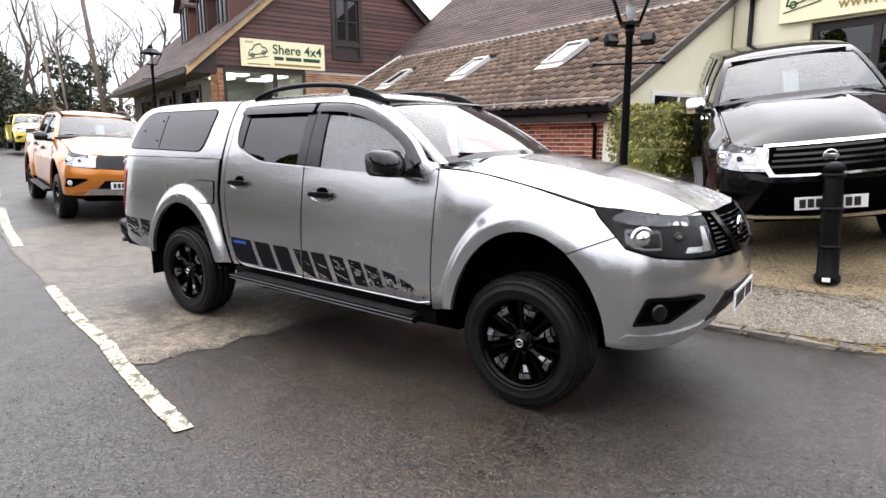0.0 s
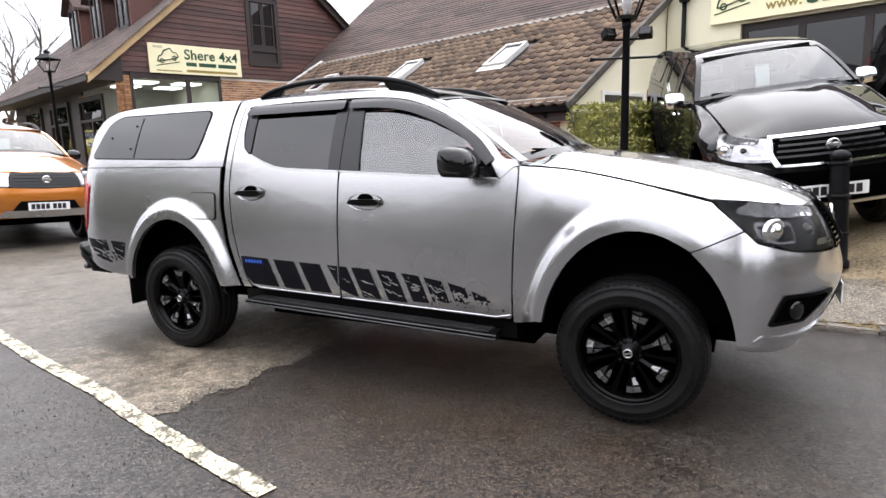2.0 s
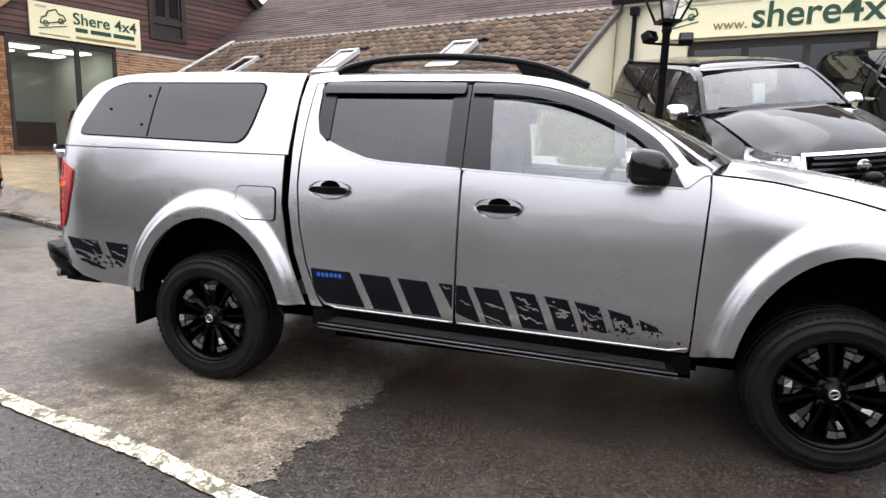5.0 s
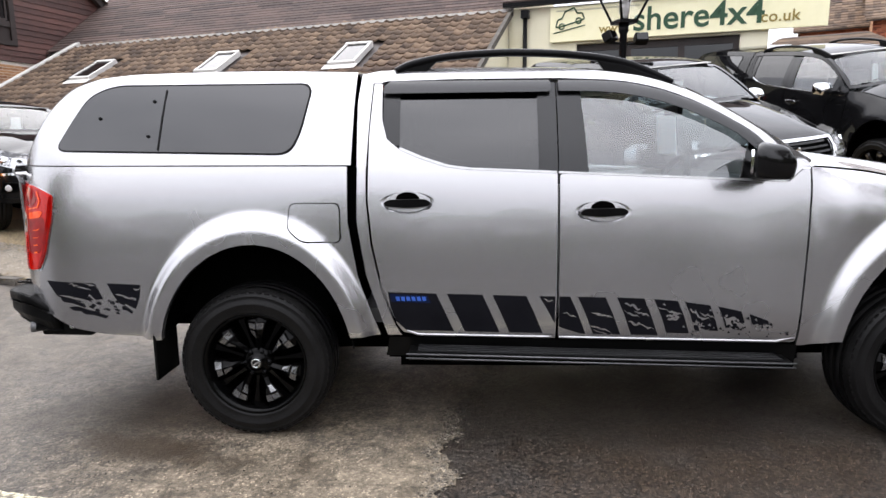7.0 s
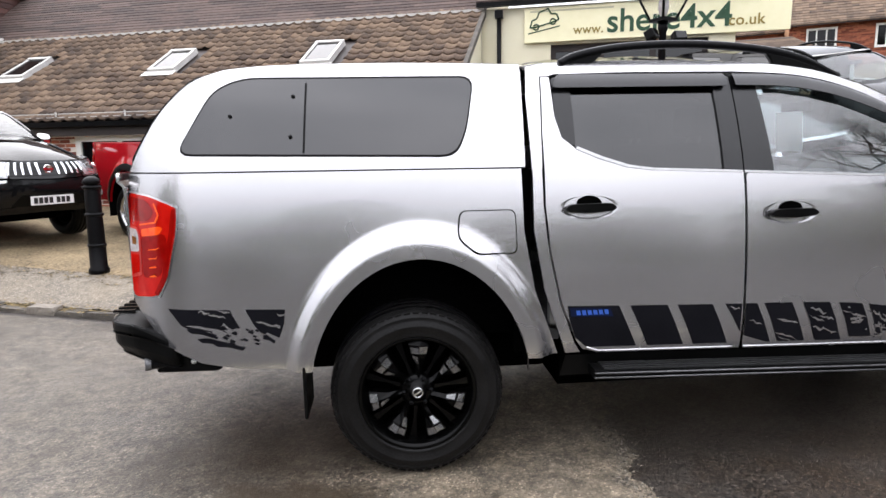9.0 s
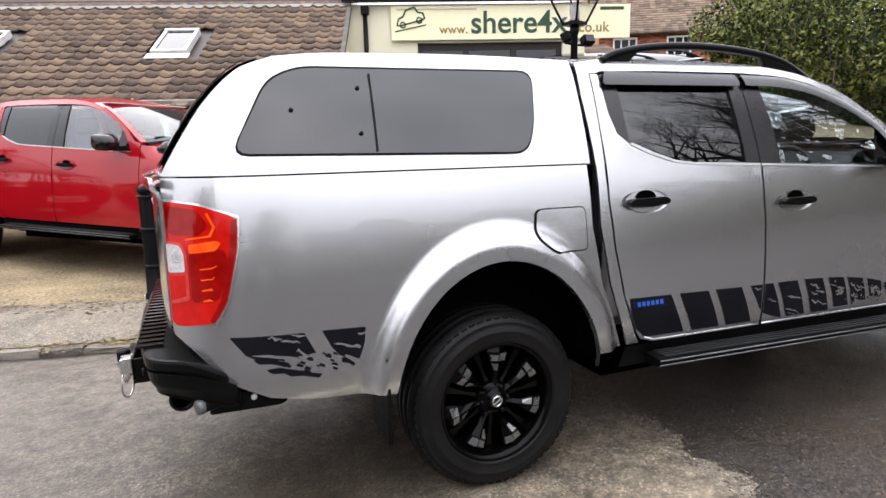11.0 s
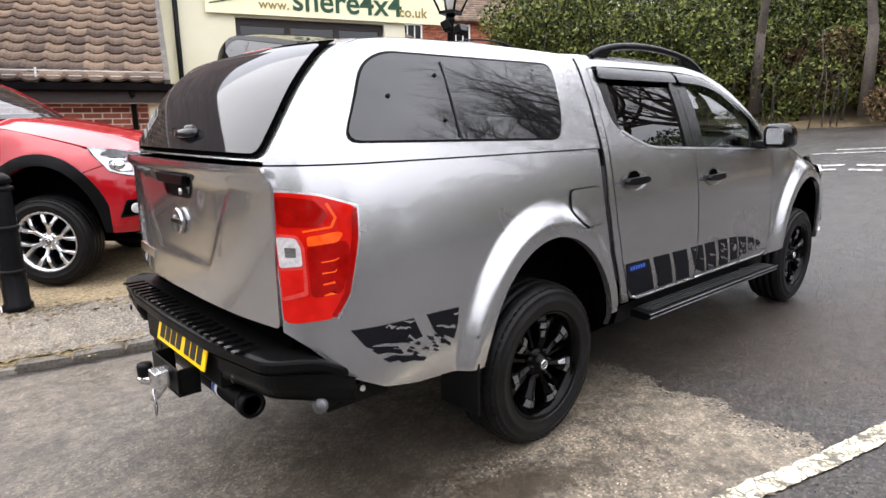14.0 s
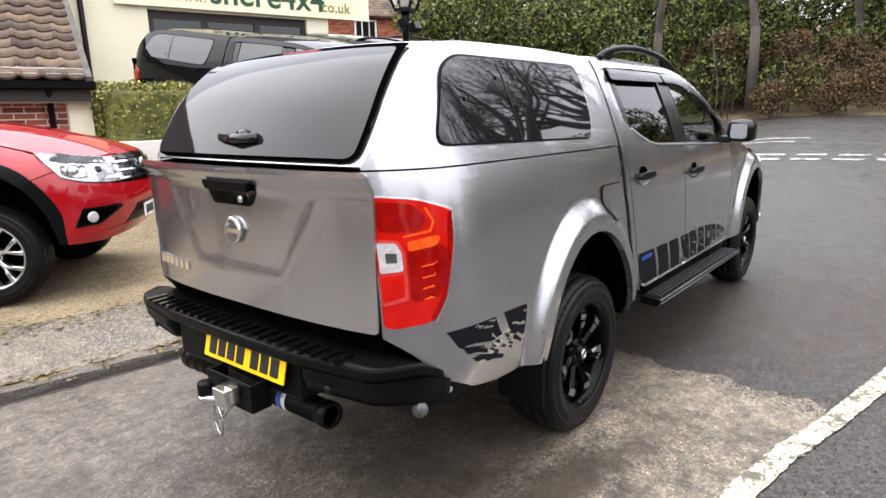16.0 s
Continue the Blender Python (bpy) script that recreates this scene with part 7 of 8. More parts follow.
            panel("canopy_seal", [(ctr[0] + (x - ctr[0]) * 1.012, ctr[1] + (z - ctr[1]) * 1.05) for x, z in cwp], lambda x, z: sm(x, z, 0.004), M["plastic"], cs, out, 0.08, solid=0)
            panel("canopy_window", cwp, lambda x, z: sm(x, z, 0.008), M["smoked"], cs, out, 0.08, "smoked canopy side window", 0.003)
            panel("window_bar", [(-2.012, 1.385), (-2.004, 1.385), (-1.994, 1.67), (-2.002, 1.67)], lambda x, z: sm(x, z, 0.0115), M["plastic"], cs, out, 0.1, solid=0)
            for fx, fz in ((-2.05, 1.615), (-2.30, 1.535), (-2.06, 1.45)):
                part("window_stud", Geo().lathe([(0.008, 0), (0.008, 0.005), (0.0, 0.007)], 10, pose(fx, s * (side_y(fx, fz) + 0.009), fz, -90 * s, 0, 0), cap=False), M["iron"], cs)
    # roof, screen, bonnet
    cr = lambda x, a, o=0.0: (x, a * (side_y(x, ROOFLINE(x)) + 0.002), ROOFLINE(x) + (0.042 + o) * (1 - abs(a) ** 2.4))
    panel("roof", [(x, -1) for x in (-1.075, -0.7, -0.3, 0.1, 0.45)] + [(x, 1) for x in (0.45, 0.1, -0.3, -0.7, -1.075)], cr, B, P, (0, 0, 1), 0.09)
    ws = lambda x, a, o=0.0: (x + 0.20 * (1 - a * a) * smooth01((x - 0.40) / 0.6) + o, a * (side_y(x, ROOFLINE(x)) - 0.02), ROOFLINE(x) + 0.042 * (1 - abs(a) ** 2.4))
    panel("windscreen", rounded([(0.47, -0.97), (0.975, -0.97), (0.975, 0.97), (0.47, 0.97)], 0.03), ws, M["screen"], P, (1, 0, 1), 0.09, "clear windscreen", 0)
    for s in (-1, 1):
        panel("screen_pillar", [(0.42, s * 1.0), (0.70, s * 1.0), (0.998, s * 1.0), (0.998, s * 0.945), (0.70, s * 0.93), (0.42, s * 0.92)], lambda x, a: (ws(x, a, 0.006)[0], a * (side_y(x, ROOFLINE(x)) - 0.003), ws(x, a)[2] + 0.004), B, P, (0.6, s, 1), 0.06, solid=0.02)
    panel("screen_border", [(0.945, -0.96), (0.99, -0.97), (0.99, 0.97), (0.945, 0.96)], lambda x, a: ws(x, a, 0.004), M["gloss"], P, (1, 0, 1), 0.09, solid=0)
    hz = spline([1.0, 1.15, 1.4, 1.8, 2.1, 2.3, 2.40], [1.362, 1.362, 1.338, 1.275, 1.205, 1.128, 1.072])
    hood = lambda x, y: (x, y, hz(x) - (0.076 + 0.078 * max(0, min(x, 2.06) - 1.2) - 0.26 * max(0, x - 2.06)) * (abs(y) / 0.70) ** 2.2 + 0.012 * math.exp(-((abs(y) - 0.40) / 0.10) ** 2))
    hp = [(0.992, -0.726), (1.2, -0.721), (1.5, -0.711), (1.9, -0.693), (2.03, -0.685)] + [(nose_map(t, 1.085)[0] - 0.004, -nose_map(t, 1.085)[1] * (0.935 + 0.065 * min(t / 0.45, 1)) + 0.002) for t in (0.06, 0.14, 0.24, 0.34, 0.44, 0.54, 0.64, 0.74, 0.84)] + [(nose_map(0.95, 1.085)[0] - 0.004, 0.0)]
    panel("bonnet", hp + [(x, -y) for x, y in hp[-2::-1]] + [(1.10, 0.4), (1.14, 0.0), (1.10, -0.4)], hood, B, P, (0, 0, 1), max(fine, 0.04))
    zt = spline([-0.15, 0.10, 0.40, 0.62], [1.132, 1.115, 1.091, 1.076])
    for s in (-1, 1):
        vs = []
        ts = [-0.10, -0.07, -0.04, 0.0, 0.05, 0.10, 0.18, 0.26, 0.34, 0.42, 0.50, 0.58, 0.64]
        for t in ts:
            x, y = nose_map(t, zt(t))
            bx, by = (x - 0.002, 0.690) if t < 0.05 else (nose_map(t, 1.085)[0] - 0.004, nose_map(t, 1.085)[1] * (0.935 + 0.065 * min(t / 0.45, 1)))
            vs += [(x, s * (y + 0.002), zt(t)), (0.4 * x + 0.6 * bx, s * (0.4 * y + 0.6 * by), 0.35 * zt(t) + 0.65 * (hood(bx, by)[2] - 0.006)), (bx - 0.012, s * (by - 0.012), hood(bx, by)[2] - 0.008)]
        part("bonnet_corner", Geo().add(vs, [((3 * i + k, 3 * i + 3 + k, 3 * i + 4 + k, 3 * i + 1 + k) if s < 0 else (3 * i + 1 + k, 3 * i + 4 + k, 3 * i + 3 + k, 3 * i + k)) for i in range(len(ts) - 1) for k in (0, 1)], None, True), B, P)
    part("cowl", Geo().prism([(0.9, 1.18), (1.2, 1.20), (1.2, 1.315), (1.02, 1.30)], -0.46, 0.46, "y"), M["plastic"], P)
    for y0 in (-0.1, 0.55):
        part("wiper", Geo().tube([(1.12, y0, 1.345), (1.08, y0 - 0.3, 1.362), (1.02, y0 - 0.52, 1.375)], 0.008, 6), M["plastic"], P)
    # grille across the middle
    for s in (-1, 1):
        nm2 = lambda t, z, o=0.0: (lambda q: (q[0] + o, s * q[1], z))(nose_map(t, z))
        gr = panel("grille", [(0.655, 0.885), (0.95, 0.875), (0.95, 1.095), (0.63, 1.082)], lambda t, z: nm2(t, z, 0.004), M["well"] if hero else M["gloss"], P, (1, 0, 0), 0.06, "gloss black grille")
        for zz in (0.895, 0.918, 0.941, 0.964, 0.987, 1.010, 1.033, 1.056) if hero else (0.92, 0.965, 1.01, 1.055):
            hh = 0.007 if hero else 0.018
            panel("grille_bar", [(0.66, zz), (0.95, zz), (0.95, zz + hh), (0.655, zz + hh)], lambda t, z: nm2(t, z, 0.014), M["gloss"], gr, (1, 0, 0), 0.06, solid=0.008)
        if front == "chrome":
            for poly in ([(0.575, 1.084), (0.95, 1.088), (0.95, 1.112), (0.56, 1.106)], [(0.655, 0.850), (0.95, 0.846), (0.95, 0.866), (0.665, 0.870)], [(0.56, 1.106), (0.585, 1.086), (0.60, 1.02), (0.685, 0.868), (0.655, 0.850), (0.575, 0.99)]):
                panel("grille_frame", poly, lambda t, z: nm2(t, z, 0.026), M["chrome"], gr, (1, 0, 0), 0.05, "chrome grille surround", 0.012)
            panel("grille_field", [(0.60, 1.09), (0.95, 1.09), (0.95, 0.86), (0.68, 0.86)], lambda t, z: nm2(t, z, 0.01), M["well"], gr, (1, 0, 0), 0.06)
            panel("bumper_trim", [(0.45, 0.47), (0.95, 0.455), (0.95, 0.485), (0.47, 0.50)], lambda t, z: nm2(t, z, 0.03), M["alloy"], P, (1, 0, 0), 0.06)
            panel("lower_grille", [(0.50, 0.50), (0.95, 0.50), (0.95, 0.80), (0.66, 0.80)], lambda t, z: nm2(t, z, 0.012), M["well"], P, (1, 0, 0), 0.06, "black lower grille")
            panel("fog_bezel", [(0.18, 0.60), (0.22, 0.585), (0.40, 0.585), (0.40, 0.605), (0.24, 0.612), (0.22, 0.72), (0.18, 0.72)], lambda t, z: (lambda q: (q[0] + 0.012, s * (q[1] + 0.01), z))(nose_map(t, z)), M["chrome"], P, (1, s, 0), 0.05, "chrome fog lamp bezel", 0.01)
        elif front == "thin":
            for zz in (0.905, 0.965, 1.03):
                panel("chrome_bar", [(0.56, zz), (0.95, zz), (0.95, zz + 0.014), (0.555, zz + 0.014)], lambda t, z: nm2(t, z, 0.026), M["chrome"], gr, (1, 0, 0), 0.06, solid=0.01)
        elif front == "skid":
            panel("skid_plate", [(0.50, 0.46), (0.95, 0.45), (0.95, 0.555), (0.60, 0.56)], lambda t, z: nm2(t, z, 0.018), M["alloy"], P, (1, 0, 0), 0.06, "silver skid plate")
        elif front == "slats":
            for i in range(5):
                t = 0.62 + i * 0.062
                panel("grille_slat", [(t + 0.012, 0.93), (t + 0.026, 0.93), (t + 0.020, 1.07), (t - 0.004, 1.07)], lambda tt, z: nm2(tt, z, 0.02), M["chrome"], gr, (1, 0, 0), 0.06)
            panel("chrome_wing", [(0.10, 0.80), (0.62, 0.84), (0.62, 0.87), (0.12, 0.83)], lambda tt, z: nm2(tt, z, 0.02), M["chrome"], P, (1, s, 0), 0.06)
        elif hero:
            panel("grille_vee", [(0.685, 1.088), (0.735, 1.088), (0.845, 0.915), (0.95, 0.908), (0.95, 0.875), (0.815, 0.880)], lambda t, z: nm2(t, z, 0.026), M["gloss"], gr, (1, 0, 0), 0.05, "gloss black vee of the grille", 0.014)
    part("front_badge", Geo().lathe([(0.0, 0), (0.055, 0), (0.055, 0.01), (0.045, 0.014), (0.038, 0.008), (0.0, 0.008)], 24, pose(NOSE(0.99) + 0.012, 0, 0.99, 0, 90, 0), cap=False).box(NOSE(0.99) + 0.012, NOSE(0.99) + 0.03, -0.06, 0.06, 0.978, 1.002), M["chrome"], P, "round chrome badge")
    if front_plate:
        plate(P, pose(NOSE(0.62) + 0.022, 0, 0.615, 0, 0, 90), M["plate_w"], seed)
    # tailgate
    tg = lambda y, z: (-2.80 + 0.05 * (abs(y) / 0.70) ** 3 - 0.024 * smooth01((z - 1.255) / 0.02) + 0.006 * smooth01((z - 0.92 - 1.5 * max(0.0, abs(y) - 0.26)) / 0.035) * smooth01((1.24 - z) / 0.02), y, z)
    gate = panel("tailgate", rounded([(-0.69, 0.79), (0.69, 0.79), (0.69, 1.315), (-0.69, 1.315)], 0.02), tg, B, P, (-1, 0, 0), 0.018 if hero else 0.08)
    bowl = panel("gate_handle", rounded([(-0.165, 1.262), (0.165, 1.262), (0.150, 1.215), (0.118, 1.172), (-0.118, 1.172), (-0.150, 1.215)], 0.014), lambda y, z: (tg(y, min(z, 1.245))[0] - 0.004, y, z), M["gloss"], gate, (-1, 0, 0), 0.04, "gloss black tailgate handle recess")
    part("handle_grip", Geo().prism(rounded([(-0.150, 1.262), (0.150, 1.262), (0.132, 1.226), (-0.132, 1.226)], 0.01), -2.826, -2.806, "x"), M["plastic"], bowl, bevel=0.004)
    part("keyhole", Geo().lathe([(0.013, 0), (0.013, 0.006), (0.0, 0.008)], 16, pose(-2.808, -0.075, 1.198, 0, -90, 0), cap=False), M["alloy"], bowl)
    part("rear_badge", Geo().lathe([(0.038, 0), (0.052, 0), (0.052, 0.010), (0.045, 0.012), (0.038, 0.010)], 28, pose(-2.80, 0, 1.075, 0, -90, 0), cap=False).box(-2.813, -2.80, -0.062, 0.062, 1.066, 1.084), M["chrome"], gate, "round chrome badge with a bar")
    if hero:
        for i in range(6):
            yy = 0.362 + i * 0.047
            part("emblem_bar", Geo().box(tg(yy, 0.89)[0] - 0.006, tg(yy, 0.89)[0] + 0.004, yy, yy + 0.030, 0.868, 0.905), M["chrome"], gate)
    if canopy:
        px, pz, top = CPX, CPZ, CTOP
        cv = lambda x, a: (x, a * (side_y(x, top(x)) + 0.002), top(x) + 0.022 * (1 - abs(a) ** 2.4))
        can = panel("canopy_roof", [(x, -1) for x in (-2.335, -2.0, -1.6, -1.085)] + [(x, 1) for x in (-1.085, -1.6, -2.0, -2.335)], cv, B, P, (0, 0, 1), 0.09, "body-coloured hardtop canopy roof")
        hv = lambda p, a, o=0.0: (px(p) - 0.024 * (1 - a * a) * smooth01(p * 1.5) - o, a * (side_y(px(p), pz(p)) + 0.002), pz(p) + 0.022 * (1 - abs(a) ** 2.4) * (1 - p) + o)
        panel("hatch_frame", [(0, -1), (1, -1), (1, 1), (0, 1)], hv, B, can, (-1, 0, 0.3), 0.08)
        panel("hatch_seal", rounded([(0.085, -0.905), (0.99, -0.962), (0.99, 0.962), (0.085, 0.905)], 0.09), lambda p, a: hv(p, a, 0.007), M["well"], can, (-1, 0, 0.3), 0.08, solid=0)
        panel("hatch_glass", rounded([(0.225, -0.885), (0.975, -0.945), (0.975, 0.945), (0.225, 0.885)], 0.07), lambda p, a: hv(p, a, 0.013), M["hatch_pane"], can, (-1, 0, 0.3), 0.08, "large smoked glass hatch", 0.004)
        q = hv(0.155, 0, 0.012)
        part("brake_light", Geo().box(q[0] - 0.012, q[0] + 0.04, -0.11, 0.11, q[2] - 0.026, q[2] - 0.002, None), M["tail_dark"], can, "slim red high brake light", bevel=0.005)
        q = hv(0.80, 0)
        part("hatch_handle", Geo().tube([(q[0] - 0.03, -0.11, q[2] - 0.01), (q[0] - 0.05, 0.0, q[2] - 0.012), (q[0] - 0.03, 0.11, q[2] - 0.006)], 0.020, 8).lathe([(0.035, 0), (0.03, 0.03)], 12, pose(q[0] - 0.012, -0.02, q[2] - 0.01, 0, -90, 0)), M["gloss"], can, "black canopy hatch handle")
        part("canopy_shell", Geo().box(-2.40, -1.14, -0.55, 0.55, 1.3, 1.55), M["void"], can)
    # bumper, tow bar, chassis
    rb = [(-2.56, -0.83), (-2.72, -0.82), (-2.84, -0.74), (-2.89, -0.40), (-2.90, 0.0), (-2.89, 0.40), (-2.84, 0.74), (-2.72, 0.82), (-2.56, 0.83)]
    rr = rounded(rb, 0.05)
    n = len(rr)
    dip = lambda x: 0.10 * smooth01((x + 2.74) / 0.26)
    slab = Geo().add([(x, y, 0.665 - dip(x)) for x, y in rr] + [(x, y, 0.712 - dip(x)) for x, y in rr],
                     [(i, (i + 1) % n, n + (i + 1) % n, n + i) for i in range(n)] + [tuple(range(n))[::-1], tuple(range(n, 2 * n))])
    bump = part("rear_bumper", slab, M["plastic"], P, "black ribbed step bumper", bevel=0.012)
    for s in (-1, 1):
        cp = rounded([(-2.54, s * 0.838), (-2.70, s * 0.825), (-2.83, s * 0.745), (-2.88, s * 0.42), (-2.74, s * 0.40), (-2.64, s * 0.60), (-2.56, s * 0.70)], 0.05)
        low_z = lambda x: 0.575 - 0.06 * smooth01((x + 2.86) / 0.38)
        n = len(cp)
        ring = [[(x, y, 0.664 - 0.10 * smooth01((x + 2.72) / 0.30)) for x, y in cp], [(x, y, 0.5 * (0.664 - 0.10 * smooth01((x + 2.72) / 0.30)) + 0.5 * low_z(x)) for x, y in cp],
                [(x + 0.025 * (x < -2.6), y * 0.975, low_z(x)) for x, y in cp]]
        vs = [p for r in ring for p in r]
        fs = [(k * n + i, k * n + (i + 1) % n, (k + 1) * n + (i + 1) % n, (k + 1) * n + i) for k in range(2) for i in range(n)] + [tuple(range(n)), tuple(range(3 * n - 1, 2 * n - 1, -1))]
        part("bumper_corner", Geo().add(vs, [f[::-1] for f in fs] if s > 0 else fs, None, False), M["plastic"], bump, bevel=0.008)
        part("parking_sensor", Geo().lathe([(0.014, 0), (0.014, 0.004), (0.0, 0.005)], 12, pose(-2.868, s * 0.56, 0.61, 0, -90, 0), cap=False), M["rubber"], bump)
    for i in range(22):
        y = -0.60 + i * 0.057
        part("bumper_rib", Geo().box(-2.88, -2.79, y - 0.012, y + 0.012, 0.713, 0.721), M["gloss"], bump)
    part("bumper_centre", Geo().box(-2.85, -2.75, -0.40, 0.40, 0.51, 0.664), M["plastic"], bump, bevel=0.01)
    plate(bump, pose(-2.868, -0.095, 0.618, 0, 14, 0) @ pose(0, 0, 0, 0, 0, -90), M["plate_y"], seed + 5, 0.50, 0.100)
    # plain black boxes, low and wide to keep daylight out from under the truck
    part("chassis", Geo().box(-2.50, 2.10, -0.42, 0.42, 0.44, 0.54).box(-0.90, 1.02, -0.62, 0.62, 0.28, 0.52).box(-0.94, 1.02, -0.78, 0.78, 0.38, 0.58).box(1.02, 1.95, -0.50, 0.50, 0.31, 0.50).box(-1.95, -0.94, -0.48, 0.48, 0.33, 0.50), M["well"], P)
    part("bed_core", Geo().box(-2.70, -1.14, -0.66, 0.66, 0.56, 1.30), M["well"], P)
    part("engine_core", Geo().box(1.02, 2.20, -0.60, 0.60, 0.50, 1.10).box(1.02, 2.0, -0.64, 0.64, 1.02, 1.12), M["well"], P)
    part("cab_back", Geo().box(-1.13, -1.085, -0.60, 0.60, 0.56, 1.70).box(-1.14, -1.07, -0.765, 0.765, 0.50, 1.30), M["well"], P)
    for s in (-1, 1):
        for ax in (1.575, -1.575):
            part("axle", Geo().tube([(ax, s * 0.3, AXLE - 0.02), (ax, s * 0.70, AXLE)], 0.05, 10), M["well"], P)
    # cabin
    part("cabin_floor", Geo().box(-1.07, 1.0, -0.76, 0.76, 0.55, 0.62), M["cloth"], P)
    part("dashboard", Geo().prism(rounded([(0.62, 0.8), (0.60, 1.10), (0.70, 1.22), (1.10, 1.24), (1.10, 0.8)], 0.04), -0.72, 0.72, "y"), M["plastic"], P)
    part("headliner", Geo().box(-1.0, 0.42, -0.55, 0.55, 1.715, 1.725), M["headliner"], P)
    for s in (-1, 1):
        part("door_card", Geo().box(-0.98, 0.95, min(s * 0.72, s * 0.76), max(s * 0.72, s * 0.76), 0.6, 1.215), M["trim_grey"], P)
        for sx in (-0.02, -0.78):
            st = part("front_seat" if sx > -0.5 else "rear_seat", Geo().box(sx - 0.08, sx + 0.46, s * 0.36 - 0.25, s * 0.36 + 0.25, 0.78, 0.95).box(sx - 0.18, sx - 0.02, s * 0.36 - 0.24, s * 0.36 + 0.24, 0.88, 1.40, pose(0, 0, 0, 0, 0, 0)), M["cloth"], P, "dark cloth seat", bevel=0.05)
            part("headrest", Geo().box(sx - 0.19, sx - 0.09, s * 0.36 - 0.13, s * 0.36 + 0.13, 1.43, 1.58), M["cloth"], st, bevel=0.035)
            part("headrest_stem", Geo().tube([(sx - 0.13, s * 0.36 - 0.06, 1.38), (sx - 0.13, s * 0.36 - 0.06, 1.45)], 0.007, 6).tube([(sx - 0.13, s * 0.36 + 0.06, 1.38), (sx - 0.13, s * 0.36 + 0.06, 1.45)], 0.007, 6), M["steel"], st)
    wheel_ring = [Vector((0.50 + 0.075 * math.cos(t), -0.36 + 0.185 * math.sin(t), 1.16 + 0.17 * math.cos(t))) for t in np.linspace(0, 2 * math.pi, 25)]
    sw = part("steering_wheel", Geo().tube(wheel_ring, 0.016, 8, cap=False).tube([(0.50, -0.54, 1.16), (0.50, -0.18, 1.16)], 0.018, 6).tube([(0.50, -0.36, 1.16), (0.43, -0.36, 1.0)], 0.018, 6), M["plastic"], P)
    part("wheel_boss", Geo().lathe([(0.06, 0), (0.065, 0.02), (0.05, 0.04)], 16, pose(0.505, -0.36, 1.155, 0, -65, 0)), M["plastic"], sw)
    part("rear_view_mirror", Geo().box(0.62, 0.65, -0.12, 0.12, 1.56, 1.62), M["plastic"], P, bevel=0.01)
    part("screen_card", Geo().box(0, 0.004, -0.08, 0.08, -0.11, 0.11, pose(0.60, 0, 1.45, 0, -6, 20)), M["paper"], P, "white paper price card in the windscreen")
    return P


TRUCK = pose(0, 0, 0.0)
hero = pickup("silver_pickup", TRUCK, "silver", "silver-grey double cab pickup with hardtop canopy and black wheels", 0.018, hero=True, seed=3)

# decals of the truck: slanting bars along the doors and behind the arch, torn more and more towards their ends
random.seed(12)
s = -1
dm = lambda x, z, o=0.0: (x, s * (side_y(x, z + sag(x, z)) + 0.0035 + o), z + sag(x, z))
dec = tagged(new("side_decal"), "", "")
dec.parent = hero


def tear(x0, z0, length, thick, fall=0.05, name="decal_tear"):
    """A ragged scratch through the film, in the colour of the door below."""
    n = 7
    up, lo = [], []
    for i in range(n):
        u = i / (n - 1)
        w = thick * math.sin(math.pi * (0.08 + 0.84 * u)) * random.uniform(0.45, 1.15)
        x, z = x0 + length * u, z0 - fall * length * u + random.gauss(0, thick * 0.35)
        up.append((x, z + w / 2))
        lo.append((x + random.gauss(0, 0.002), z - w / 2))
    panel(name, up + lo[::-1], lambda x, z: dm(x, z, 0.0012), M["silver"], dec, (0, s, 0), 0.2, solid=0)


top = spline([-0.95, -0.2, 0.15, 0.36, 0.55, 0.75, 0.93], [0.726, 0.706, 0.700, 0.688, 0.666, 0.624, 0.570])
LEAN = 0.55
bars = [(-0.930, -0.706), (-0.655, -0.490), (-0.443, -0.286), (-0.226, -0.152), (-0.132, -0.083), (-0.047, 0.080), (0.132, 0.257), (0.304, 0.412), (0.446, 0.560), (0.600, 0.705), (0.742, 0.830)]
for k, (a, b) in enumerate(bars):
    zb = 0.538 if k < 7 else 0.538 + 0.012 * (k - 6)
    za, zc = top(a) - 0.002, top(b) - 0.002
    la, lb = LEAN * (za - zb) * 0.85, LEAN * (zc - zb) * 0.85
    if k == 0:
        poly = [(a, za), (a + 0.010, 0.655), (a + 0.035, 0.585), (a + 0.085, zb), (b + lb, zb), (b, zc)]
    elif k == 4:
        poly = [(a, za), (a, zb + 0.03), (b + lb - 0.02, zb), (b + lb, zb), (b, zc)]
    elif k == 3:
        poly = [(a, za), (b, za - 0.002), (b, zb + 0.045)]
    else:
        poly = [(a, za), (a + la * 0.5, (za + zb) / 2), (a + la, zb), (b + lb, zb), (b + lb * 0.5, (zc + zb) / 2), (b, zc)]
    panel("decal_block" if k < 3 else "decal_shred", poly, dm, M["decal"], dec, (0, s, 0), 0.06, solid=0)
for x, z, n, t in ((-0.21, 0.692, 0.05, 0.010), (-0.115, 0.625, 0.06, 0.010), (0.015, 0.632, 0.10, 0.012), (0.010, 0.575, 0.11, 0.011), (0.03, 0.556, 0.10, 0.009)):
    tear(x, z, n, t, 0.25)
